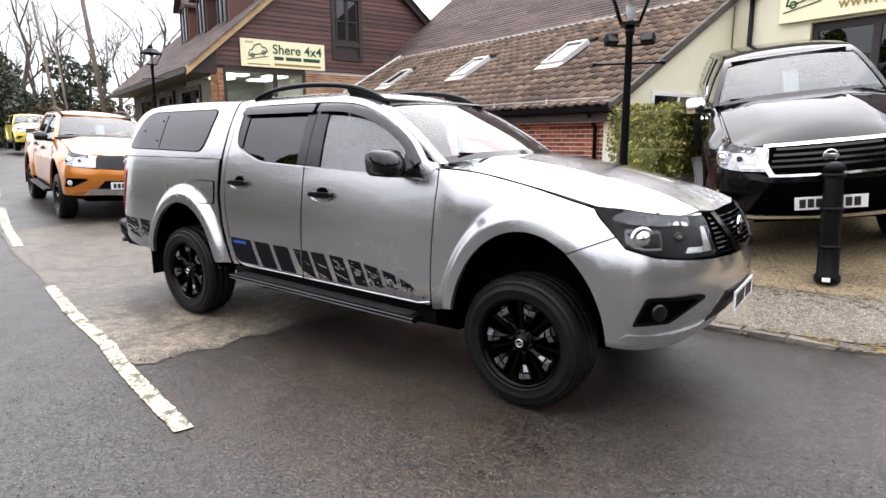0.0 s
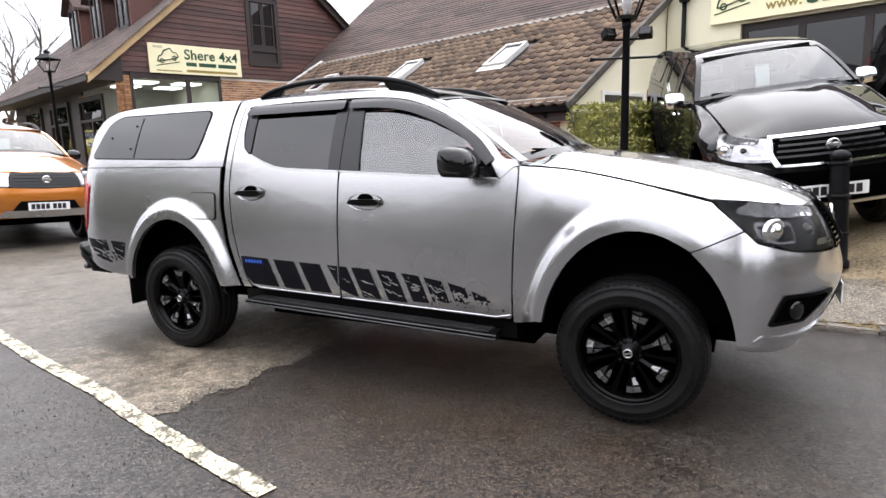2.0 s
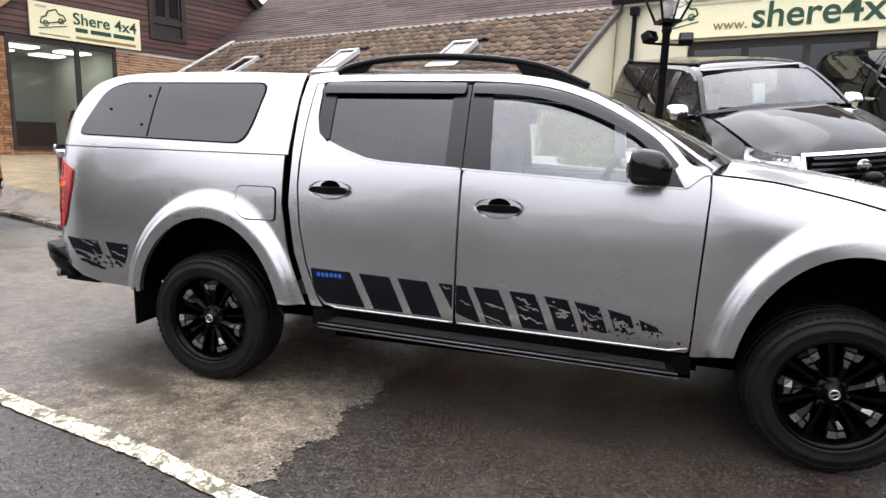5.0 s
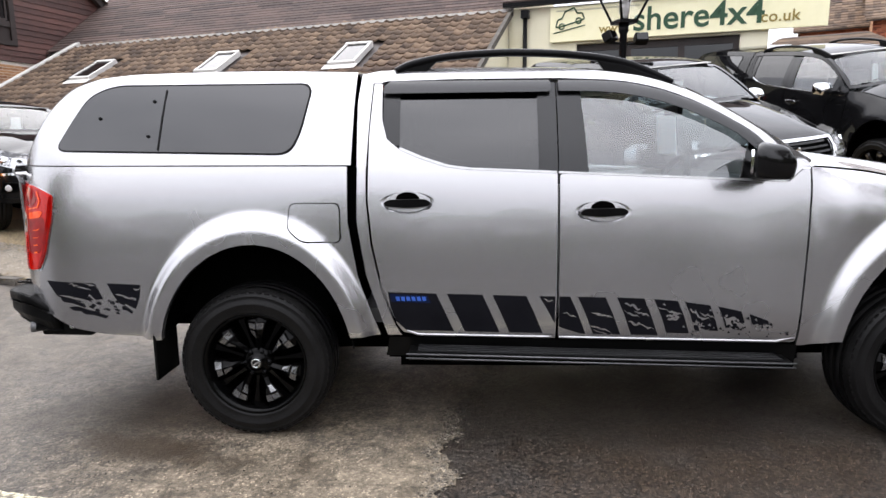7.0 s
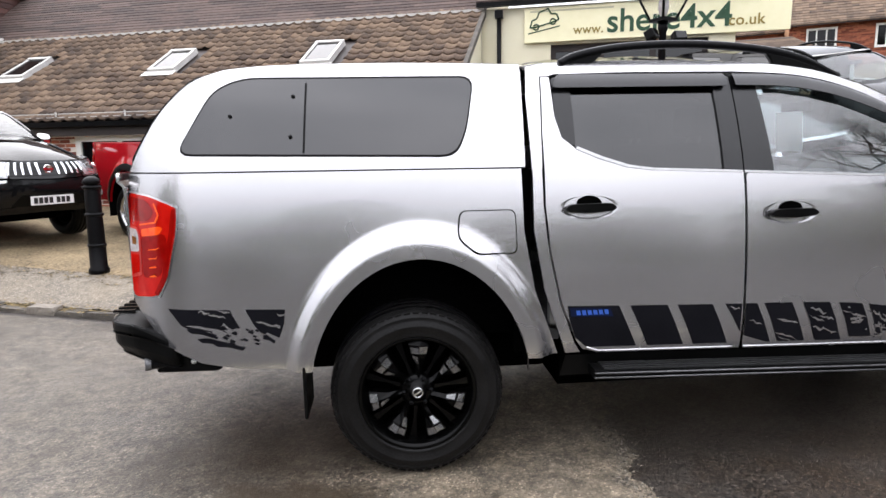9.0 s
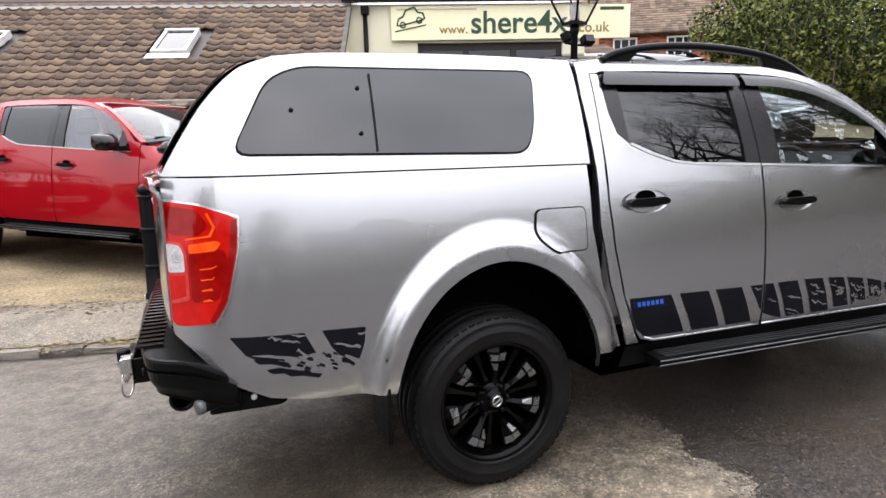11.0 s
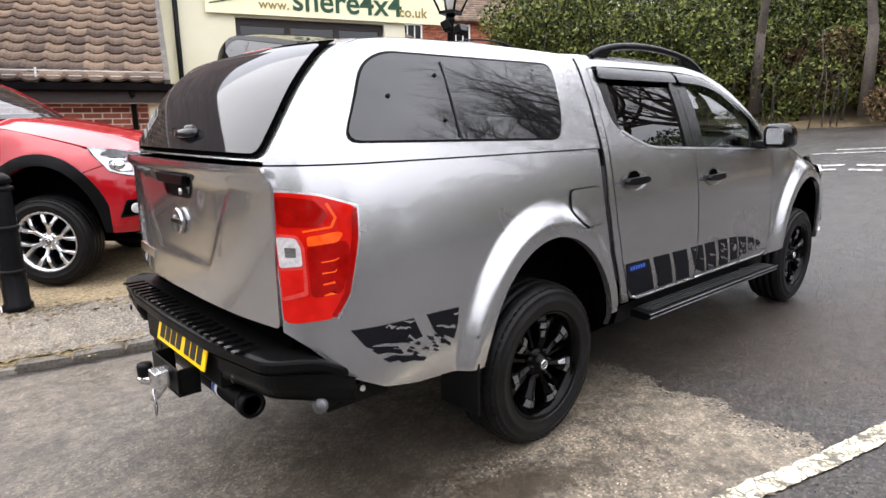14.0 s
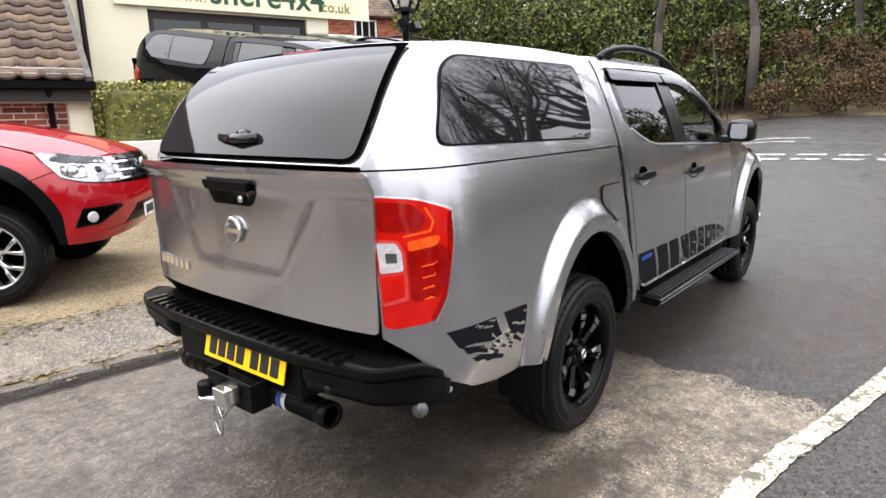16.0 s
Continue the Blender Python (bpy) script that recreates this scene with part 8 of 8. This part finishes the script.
for k, (a, b) in enumerate(bars[6:]):
    for i in range(5 + k):
        z = 0.548 + random.random() * max(0.03, top(b) - 0.565)
        x = a + LEAN * (top(a) - z) * 0.85 + random.uniform(-0.01, (b - a) * 0.4)
        tear(x, z, random.uniform(0.35, 0.75) * (b - a), random.uniform(0.006, 0.013 + 0.003 * k), random.uniform(0.1, 0.45))
for i in range(70):
    x = random.uniform(0.30, 0.93)
    z = random.uniform(0.545, max(0.56, top(x) - 0.01))
    if random.random() < (x - 0.1):
        r = random.uniform(0.004, 0.010)
        panel("decal_tear", [(x, z), (x + r * 1.6, z - r * 0.5), (x + r, z + r * 0.8)], lambda u, v: dm(u, v, 0.0014), M["silver"], dec, (0, s, 0), 0.2, solid=0)
for i in range(40):
    x = random.uniform(0.42, 0.92)
    z = random.uniform(0.538, max(0.55, top(x) - 0.012))
    r = random.uniform(0.003, 0.009)
    panel("decal_shred", [(x, z), (x + r * 2, z - r * 0.4), (x + r * 1.2, z + r * 0.9)], lambda u, v: dm(u, v, 0.002), M["decal"], dec, (0, s, 0), 0.2, solid=0)
name_box = [(-0.922, 0.716), (-0.745, 0.708), (-0.730, 0.672), (-0.915, 0.679)]
panel("decal_name", name_box, lambda x, z: dm(x, z, 0.0012), M["blue_dark"], dec, (0, s, 0), 0.1, "deep blue name panel", solid=0)
for i in range(6):
    x = -0.895 + i * 0.0245
    panel("decal_name_bar", [(x + 0.004, 0.684), (x + 0.021, 0.684), (x + 0.017, 0.704), (x, 0.704)], lambda x, z: dm(x, z, 0.0024), M["blue"], dec, (0, s, 0), 0.1, solid=0)
# two torn blocks behind the wheel arch
for poly in ([(-2.57, 0.774), (-2.324, 0.766), (-2.300, 0.715), (-2.288, 0.690), (-2.40, 0.682), (-2.46, 0.676), (-2.522, 0.708)],
             [(-2.262, 0.766), (-2.105, 0.759), (-2.112, 0.700), (-2.133, 0.643), (-2.18, 0.668), (-2.205, 0.668), (-2.23, 0.700)]):
    panel("decal_block", poly, dm, M["decal"], dec, (0, s, 0), 0.06, solid=0)
for x, z, n, t in ((-2.50, 0.712, 0.16, 0.012), (-2.45, 0.764, 0.05, 0.012), (-2.41, 0.752, 0.07, 0.012), (-2.37, 0.764, 0.05, 0.010), (-2.36, 0.700, 0.07, 0.014), (-2.225, 0.712, 0.10, 0.012), (-2.14, 0.745, 0.035, 0.014), (-2.155, 0.695, 0.03, 0.012)):
    tear(x, z, n, t, 0.22)
for i in range(46):
    u = i / 45
    x, z = random.uniform(-2.47, -2.19), random.uniform(0.606, 0.690)
    if z < 0.60 + 0.26 * abs(x + 2.30) or x < -2.47 + 1.2 * (0.69 - z):
        continue
    r = random.uniform(0.004, 0.012)
    panel("decal_shred", [(x, z), (x + r * 1.7, z - r * 0.8), (x + r * 2.2, z - r * 0.2), (x + r * 0.6, z + r * 0.7)], dm, M["decal"], dec, (0, s, 0), 0.2, solid=0)
for x, z, n in ((-2.50, 0.690, 0.12), (-2.46, 0.650, 0.14), (-2.40, 0.632, 0.13), (-2.20, 0.655, 0.05)):
    panel("decal_shred", [(x, z), (x + n * 0.3, z + 0.003), (x + n, z - 0.025), (x + n * 0.9, z - 0.036), (x + n * 0.5, z - 0.020), (x + n * 0.15, z - 0.016)], dm, M["decal"], dec, (0, s, 0), 0.2, solid=0)
# fuel flap outline, aerial, tow bar, exhaust
flap = rounded([(-1.385, 1.140), (-1.150, 1.140), (-1.145, 0.955), (-1.32, 0.965), (-1.395, 1.03)], 0.03)
for s in (-1,):
    inner = [(-1.27 + (x + 1.27) * 0.965, 1.05 + (z - 1.05) * 0.955) for x, z in flap]
    panel("flap_gap", flap, lambda x, z: (x, s * (side_y(x, z) + 0.0065), z), M["well"], hero, (0, s, 0), 0.02, solid=0)
    panel("fuel_flap", inner, lambda x, z: (x, s * (side_y(x, z) + 0.009), z), M["silver"], hero, (0, s, 0), 0.02, solid=0)
TX, TZ = -2.755, 0.432
tow = part("tow_bar", Geo().tube([(TX, -0.430, TZ), (TX, 0.500, TZ)], 0.047, 20), M["plastic"], hero, "black tow bar cross tube")
for ty, e in ((-0.430, 90), (0.500, -90)):
    part("tube_end", Geo().lathe([(0.0, 0.0), (0.036, 0.0), (0.036, 0.010), (0.050, 0.010), (0.051, -0.03), (0.047, -0.04)], 20, pose(TX, ty, TZ, e, 0, 0), cap=False), M["iron"], tow)
for ty in (0.26, 0.33, 0.40):
    part("tube_band", Geo().tube([(TX, ty, TZ), (TX, ty + 0.012, TZ)], 0.0495, 20), M["plastic"], tow)
part("tow_label", Geo().tube([(TX, -0.200, TZ), (TX, -0.172, TZ)], 0.0485, 20), M["blue"], tow)
part("tow_label", Geo().tube([(TX, -0.222, TZ), (TX, -0.2015, TZ)], 0.0485, 20), M["paper"], tow)
part("tow_bracket", Geo().box(-2.945, -2.86, -0.235, 0.045, 0.452, 0.464).box(-2.945, -2.935, -0.235, 0.045, 0.464, 0.560).box(-2.935, -2.86, -0.235, -0.222, 0.464, 0.560).box(-2.935, -2.86, 0.032, 0.045, 0.464, 0.560), M["plastic"], tow, "open black box bracket", bevel=0.005)
part("hitch", Geo().box(-3.0, -2.94, -0.150, -0.075, 0.470, 0.535).tube([(-2.965, -0.11, 0.500), (-2.99, -0.07, 0.485), (-3.01, -0.03, 0.480)], 0.022, 10, 0.018).tube([(-2.965, -0.13, 0.47), (-2.985, -0.11, 0.43), (-2.99, -0.06, 0.405)], 0.014, 8, 0.010)
     .box(-2.985, -2.95, -0.175, -0.13, 0.49, 0.548), M["alloy"], tow, "cast silver hitch with a release lever", bevel=0.006)
part("ball_collar", Geo().lathe([(0.030, 0.0), (0.034, 0.006), (0.030, 0.014)], 16, pose(-2.995, -0.025, 0.478)), M["alloy"], tow)
part("tow_ball", Geo().lathe([(0.024, 0.0), (0.029, 0.008), (0.029, 0.044), (0.025, 0.052), (0.0, 0.055)], 18, pose(-2.995, -0.025, 0.490), cap=False), M["plastic"], tow, "black cap over the tow ball")
part("safety_loop", Geo().tube([(-2.985 + 0.018 * math.cos(t), -0.075 + 0.055 * math.cos(t), 0.405 + 0.062 * math.sin(t)) for t in np.linspace(0, 6.28, 22)], 0.004, 6, cap=False), M["alloy"], tow)
side_arm = part("tow_side_arm", Geo().prism(rounded([(-2.655, 0.492), (-2.64, 0.560), (-2.40, 0.552), (-2.385, 0.500), (-2.41, 0.488)], 0.014), -0.782, -0.770, "y"), M["plastic"], hero, "black side plate of the tow bar with two bolt holes")
# white discs stand in for bright ground seen through the two holes
for bx in (-2.568, -2.503):
    part("bolt", Geo().lathe([(0.011, 0.0), (0.011, 0.004), (0.0, 0.005)], 12, pose(bx, -0.782, 0.534, 90, 0, 0), cap=False), M["paper"], side_arm)
ex = part("exhaust", Geo().tube([(-2.40, -0.70, 0.535), (-2.56, -0.745, 0.535), (-2.69, -0.80, 0.535)], 0.024, 14), M["iron"], hero, "exhaust tail pipe")
part("exhaust_tip", Geo().lathe([(0.0, 0.003), (0.026, 0.003), (0.027, -0.012), (0.0245, -0.02)], 16, Matrix.Translation((-2.69, -0.80, 0.535)) @ Vector((-0.92, -0.39, 0)).to_track_quat("Z", "Y").to_matrix().to_4x4(), cap=False), M["highlight_steel"], ex)


# ---- parked vehicles on the forecourt and the road ----
def parked(x, y, head, on=fore_z):
    """A pose on the ground, pitched and rolled as the four wheels stand."""
    c, s = math.cos(radians(head)), math.sin(radians(head))
    zf, zr = on(x + 1.575 * c, y + 1.575 * s), on(x - 1.575 * c, y - 1.575 * s)
    zl, zi = on(x - 0.78 * s, y + 0.78 * c), on(x + 0.78 * s, y - 0.78 * c)
    return Matrix.Translation((x, y, (zf + zr) / 2)) @ pose(0, 0, 0, 0, 0, head) @ pose(0, 0, 0, 0, -math.degrees(math.atan2(zf - zr, 3.15)), 0) @ pose(0, 0, 0, math.degrees(math.atan2(zl - zi, 1.56)), 0, 0)


pickup("black_pickup", parked(2.06, 5.14, -74) @ Matrix.Scale(1.05, 4), "black_paint", "gloss black pickup with chrome grille and hardtop canopy", 0.07, rails=False, chrome=True, front="chrome", seed=11)
pickup("black_pickup", parked(5.15, 6.1, -76), "black_paint", "gloss black double cab pickup with chrome window line", 0.09, chrome=True, front="chrome", seed=12)
pickup("red_pickup", parked(-3.405, 4.98, -40), "red_paint", "bright red pickup with black arches and silver wheels", 0.07, canopy=False, rails=False, flares=True, rim=M["alloy"], front="thin", seed=14)
pickup("black_pickup", parked(-7.62, 5.58, -33) @ Matrix.Scale(0.95, 4), "black_paint", "gloss black pickup with chrome slatted grille behind a bollard", 0.07, canopy=False, rails=False, front="slats", rim=M["alloy"], chrome=True, seed=15)
pickup("orange_pickup", parked(-9.3, 1.98, -14, road_z), "orange_paint", "metallic orange pickup with black grille parked at the kerb", 0.07, canopy=False, front="skid", seed=17)
xv, yv = at_az(159.5, 38)
pickup("yellow_pickup", parked(xv, yv, -14, lambda x, y: road_z(x, y) + 0.2), "yellow_paint", "bright yellow vehicle parked down the road", 0.14, canopy=True, rails=False, front="bars", seed=18)


# ---- pieces: kerb stones, bricks, tiles ----
random.seed(21)
kerb = thing("kerb", "row of worn granite kerb stones along the road", "kerb", kind="structure")
shapes = []
for i in range(5):
    L, H, D = 0.29 + 0.02 * (i % 3), 0.17, 0.125
    g = Geo()
    j = lambda q: random.uniform(-q, q)
    vs = []
    for z, k in ((-0.06, 1.0), (H - 0.10, 1.0), (H - 0.075, 0.93)):
        for x, y in ((-L / 2, 0), (0, -0.004 + j(0.006)), (L / 2, 0), (L / 2, D), (0, D), (-L / 2, D)):
            vs.append((x * k + j(0.006), (y - D / 2) * (k if z > 0.05 else 1) + D / 2 + j(0.005), z + (j(0.007) if z > 0 else 0)))
    fs = [(0, 1, 7, 6), (1, 2, 8, 7), (2, 3, 9, 8), (3, 4, 10, 9), (4, 5, 11, 10), (5, 0, 6, 11), (6, 7, 13, 12), (7, 8, 14, 13), (8, 9, 15, 14), (9, 10, 16, 15), (10, 11, 17, 16), (11, 6, 12, 17), (12, 13, 14, 15, 16, 17)]
    shapes.append(g.add(vs, fs).mesh("kerb_stone", M["kerb"]))
x, cnt = -14.0, 0
while x < 9.5:
    dx = 0.30
    x1 = x + dx
    y0, y1 = KERB(x), KERB(x1)
    a = math.atan2(y1 - y0, dx)
    ob = new("kerb_stone", shapes[random.randint(0, 4)])
    ob.parent = kerb
    ob.matrix_local = Matrix.Translation(((x + x1) / 2, (y0 + y1) / 2, road_z(x, y0) - 0.042 - 0.02 * smooth01(x - 0.5) + random.gauss(0.0, 0.007))) @ pose(0, 0, 0, random.gauss(0, 1.2), random.gauss(0, 1.0), math.degrees(a) + random.gauss(0, 1.2))
    x += dx * math.cos(a) * 1.035
g = Geo()
for x in list(np.arange(-60, -14, 1.0)) + list(np.arange(9.4, 30, 0.6)):
    step = 1.0 if x < 0 else 0.6
    p, q = (x, KERB(x)), (x + step - 0.02, KERB(x + step - 0.02))
    vs = []
    for (px, py) in (p, q):
        z = road_z(px, py)
        vs += [(px, py, z - 0.05), (px, py, z + 0.04), (px, py + 0.13, z + 0.05), (px, py + 0.13, z - 0.05)]
    g.add(vs, [(0, 4, 5, 1), (1, 5, 6, 2), (2, 6, 7, 3), (0, 1, 2, 3), (7, 6, 5, 4)])
tagged(part("kerb_rest", g, M["kerb"], kerb), kind="stuff")
part("kerb_bed", Geo().add([v for x in np.arange(-15, 10, 0.5) for v in ((x, KERB(x) + 0.02, road_z(x, KERB(x)) + 0.018), (x, KERB(x) + 0.15, fore_z(x, KERB(x) + 0.15) - 0.012))],
     [(2 * i, 2 * i + 2, 2 * i + 3, 2 * i + 1) for i in range(49)]), M["moss"], kerb)

# brick wall of the low range: the near end brick by brick, the rest joined
wall = thing("brick_wall", "red brick wall of the low range below the gutter", "wall", SITE, kind="structure")
random.seed(31)
bricks = [Geo().box(-0.105, 0.105, -0.005 - 0.001 * i, 0, 0, 0.061).mesh("brick", M["brick"]) for i in range(4)]
half = Geo().box(-0.05, 0.05, -0.006, 0, 0, 0.061).mesh("brick", M["brick"])
rest = Geo()
count = 0
for r in range(26):
    z = -0.05 + r * 0.075
    u = -2.83 - (0.1125 if r % 2 else 0.0)
    if r % 2:
        ob = new("brick", half)
        ob.parent, ob.matrix_local = wall, pose(-2.885, 5.998, z)
    while u > -14.6:
        c = u - 0.1125
        win_gap = -9.62 < c + 0.1 and c - 0.1 < -7.8 and 0.62 < z < 1.72
        if not win_gap:
            if c > -5.6 and z > 0.3 and count < 290:
                ob = new("brick", bricks[random.randint(0, 3)])
                ob.parent, ob.matrix_local = wall, pose(c, 5.998 + random.uniform(-0.001, 0.002), z)
                count += 1
            else:
                t = 0.004 + 0.004 * random.random()
                rest.box(c - 0.105, c + 0.105, 5.998 - t, 5.998, z, z + 0.061)
        u -= 0.225
tagged(part("brick_rest", rest, M["brick_joined"], wall), kind="stuff")

# pantiles
tiles = thing("pantile_roof", "brown mossy concrete pantiles on the low range", "roof", SITE, kind="structure")
random.seed(41)
TW, TL = 0.235, 0.262
nrm = math.hypot(1, SL)
ey, ez = 1 / nrm, SL / nrm


def tile_mesh(k):
    g = Geo()
    prof = [(0.0, 0.026), (0.032, 0.040), (0.064, 0.026), (0.09, 0.006), (0.15, 0.002), (0.20, 0.008), (0.242, 0.028)]
    vs = []
    for y in (0.0, 0.31):
        for x, z in prof:
            vs.append((x, y, z + (0.026 if y == 0 else 0.0) + random.uniform(-0.002, 0.002)))
    n = len(prof)
    vs += [(x, 0.004, z - 0.006) for x, z in prof]
    fs = [(i, i + 1, n + i + 1, n + i) for i in range(n - 1)] + [(2 * n + i, 2 * n + i + 1, i + 1, i) for i in range(n - 1)]
    return g.add(vs, fs, None, False)


kinds = [tile_mesh(i) for i in range(4)]
meshes = []
for k in kinds:
    me = k.mesh("roof_tile", M["tile"])
    me.polygons.foreach_set("use_smooth", [i < 6 for i in range(12)])
    meshes.append(me)
rest = Geo()
near = 0
rows = int((9.45 - EV) * nrm / TL) + 1
for r in range(rows):
    d = -0.03 + r * TL
    cols = int(12.2 / TW)
    for c in range(cols + 1):
        u = -2.60 - (c + 1) * TW
        if u < -14.85:
            continue
        v = EV + d * ey
        skip = any(a - 0.16 < u + 0.12 < a + 0.76 and 7.25 < v + 0.1 < 8.35 for a in (-12.72, -9.08, -5.78))
        if skip:
            continue
        m = Matrix(((1, 0, 0, u), (0, ey, -ez, v), (0, ez, ey, EZ + SL * (v - EV) + 0.012 + random.gauss(0, 0.004)), (0, 0, 0, 1))) @ pose(0, 0, 0, random.gauss(0, 0.5), 0, random.gauss(0, 0.6))
        if near < 300 and u > -10.5:
            near += 1
            ob = new("roof_tile", meshes[random.randint(0, 3)])
            ob.parent, ob.matrix_local = tiles, m
        else:
            k = kinds[random.randint(0, 3)]
            rest.add(k.v, k.f, m, True)
tagged(part("tile_rest", rest, M["tile_joined"], tiles), kind="stuff")

# grit and leaves on the road beside the rear wheel
random.seed(51)
g = Geo()
for i in range(420):
    q = random.random()
    if q < 0.6:
        x, y = random.gauss(-1.9, 0.55), random.gauss(-1.15, 0.22)
    else:
        x, y = random.uniform(-5, 6), random.uniform(-3.2, -0.6)
    r = random.uniform(0.002, 0.006)
    k = random.randint(4, 6)
    z = road_z(x, y) + 0.007
    g.add([(x + r * random.uniform(0.6, 1.3) * math.cos(6.283 * t / k), y + r * random.uniform(0.6, 1.3) * math.sin(6.283 * t / k), z) for t in range(k)] + [(x, y, z + r * 0.5)], [(t, (t + 1) % k, k) for t in range(k)])
lone("road_grit", g, M["grit"], "scattered grit and leaf crumbs on the road", "grit", kind="stuff")

# loose chips of stone bedded in the road surface
rnd = np.random.RandomState(61)
vs, fs = [], []
for i in range(16000):
    x, y = rnd.uniform(-5.5, 6.0), -3.5 + 3.0 * rnd.rand() ** 1.15
    if i % 6 == 0:
        x, y = rnd.uniform(-9, 9), rnd.uniform(-4.5, 1.2)
    r = rnd.uniform(0.0015, 0.004)
    z = road_z(x, y) + 0.002
    a = rnd.rand() * 6.28
    k = len(vs)
    vs += [(x + r * rnd.uniform(0.7, 1.4) * math.cos(a + t * 1.571), y + r * rnd.uniform(0.7, 1.4) * math.sin(a + t * 1.571), z) for t in range(4)] + [(x + rnd.uniform(-0.3, 0.3) * r, y + rnd.uniform(-0.3, 0.3) * r, z + 0.003 + r * rnd.uniform(0.3, 0.8))]
    fs += [(k + t, k + (t + 1) % 4, k + 4) for t in range(4)]
lone("stone_chips", Geo().add(vs, fs), M["chip"], "small pale and dark stone chips in the road surface", "gravel", kind="stuff")
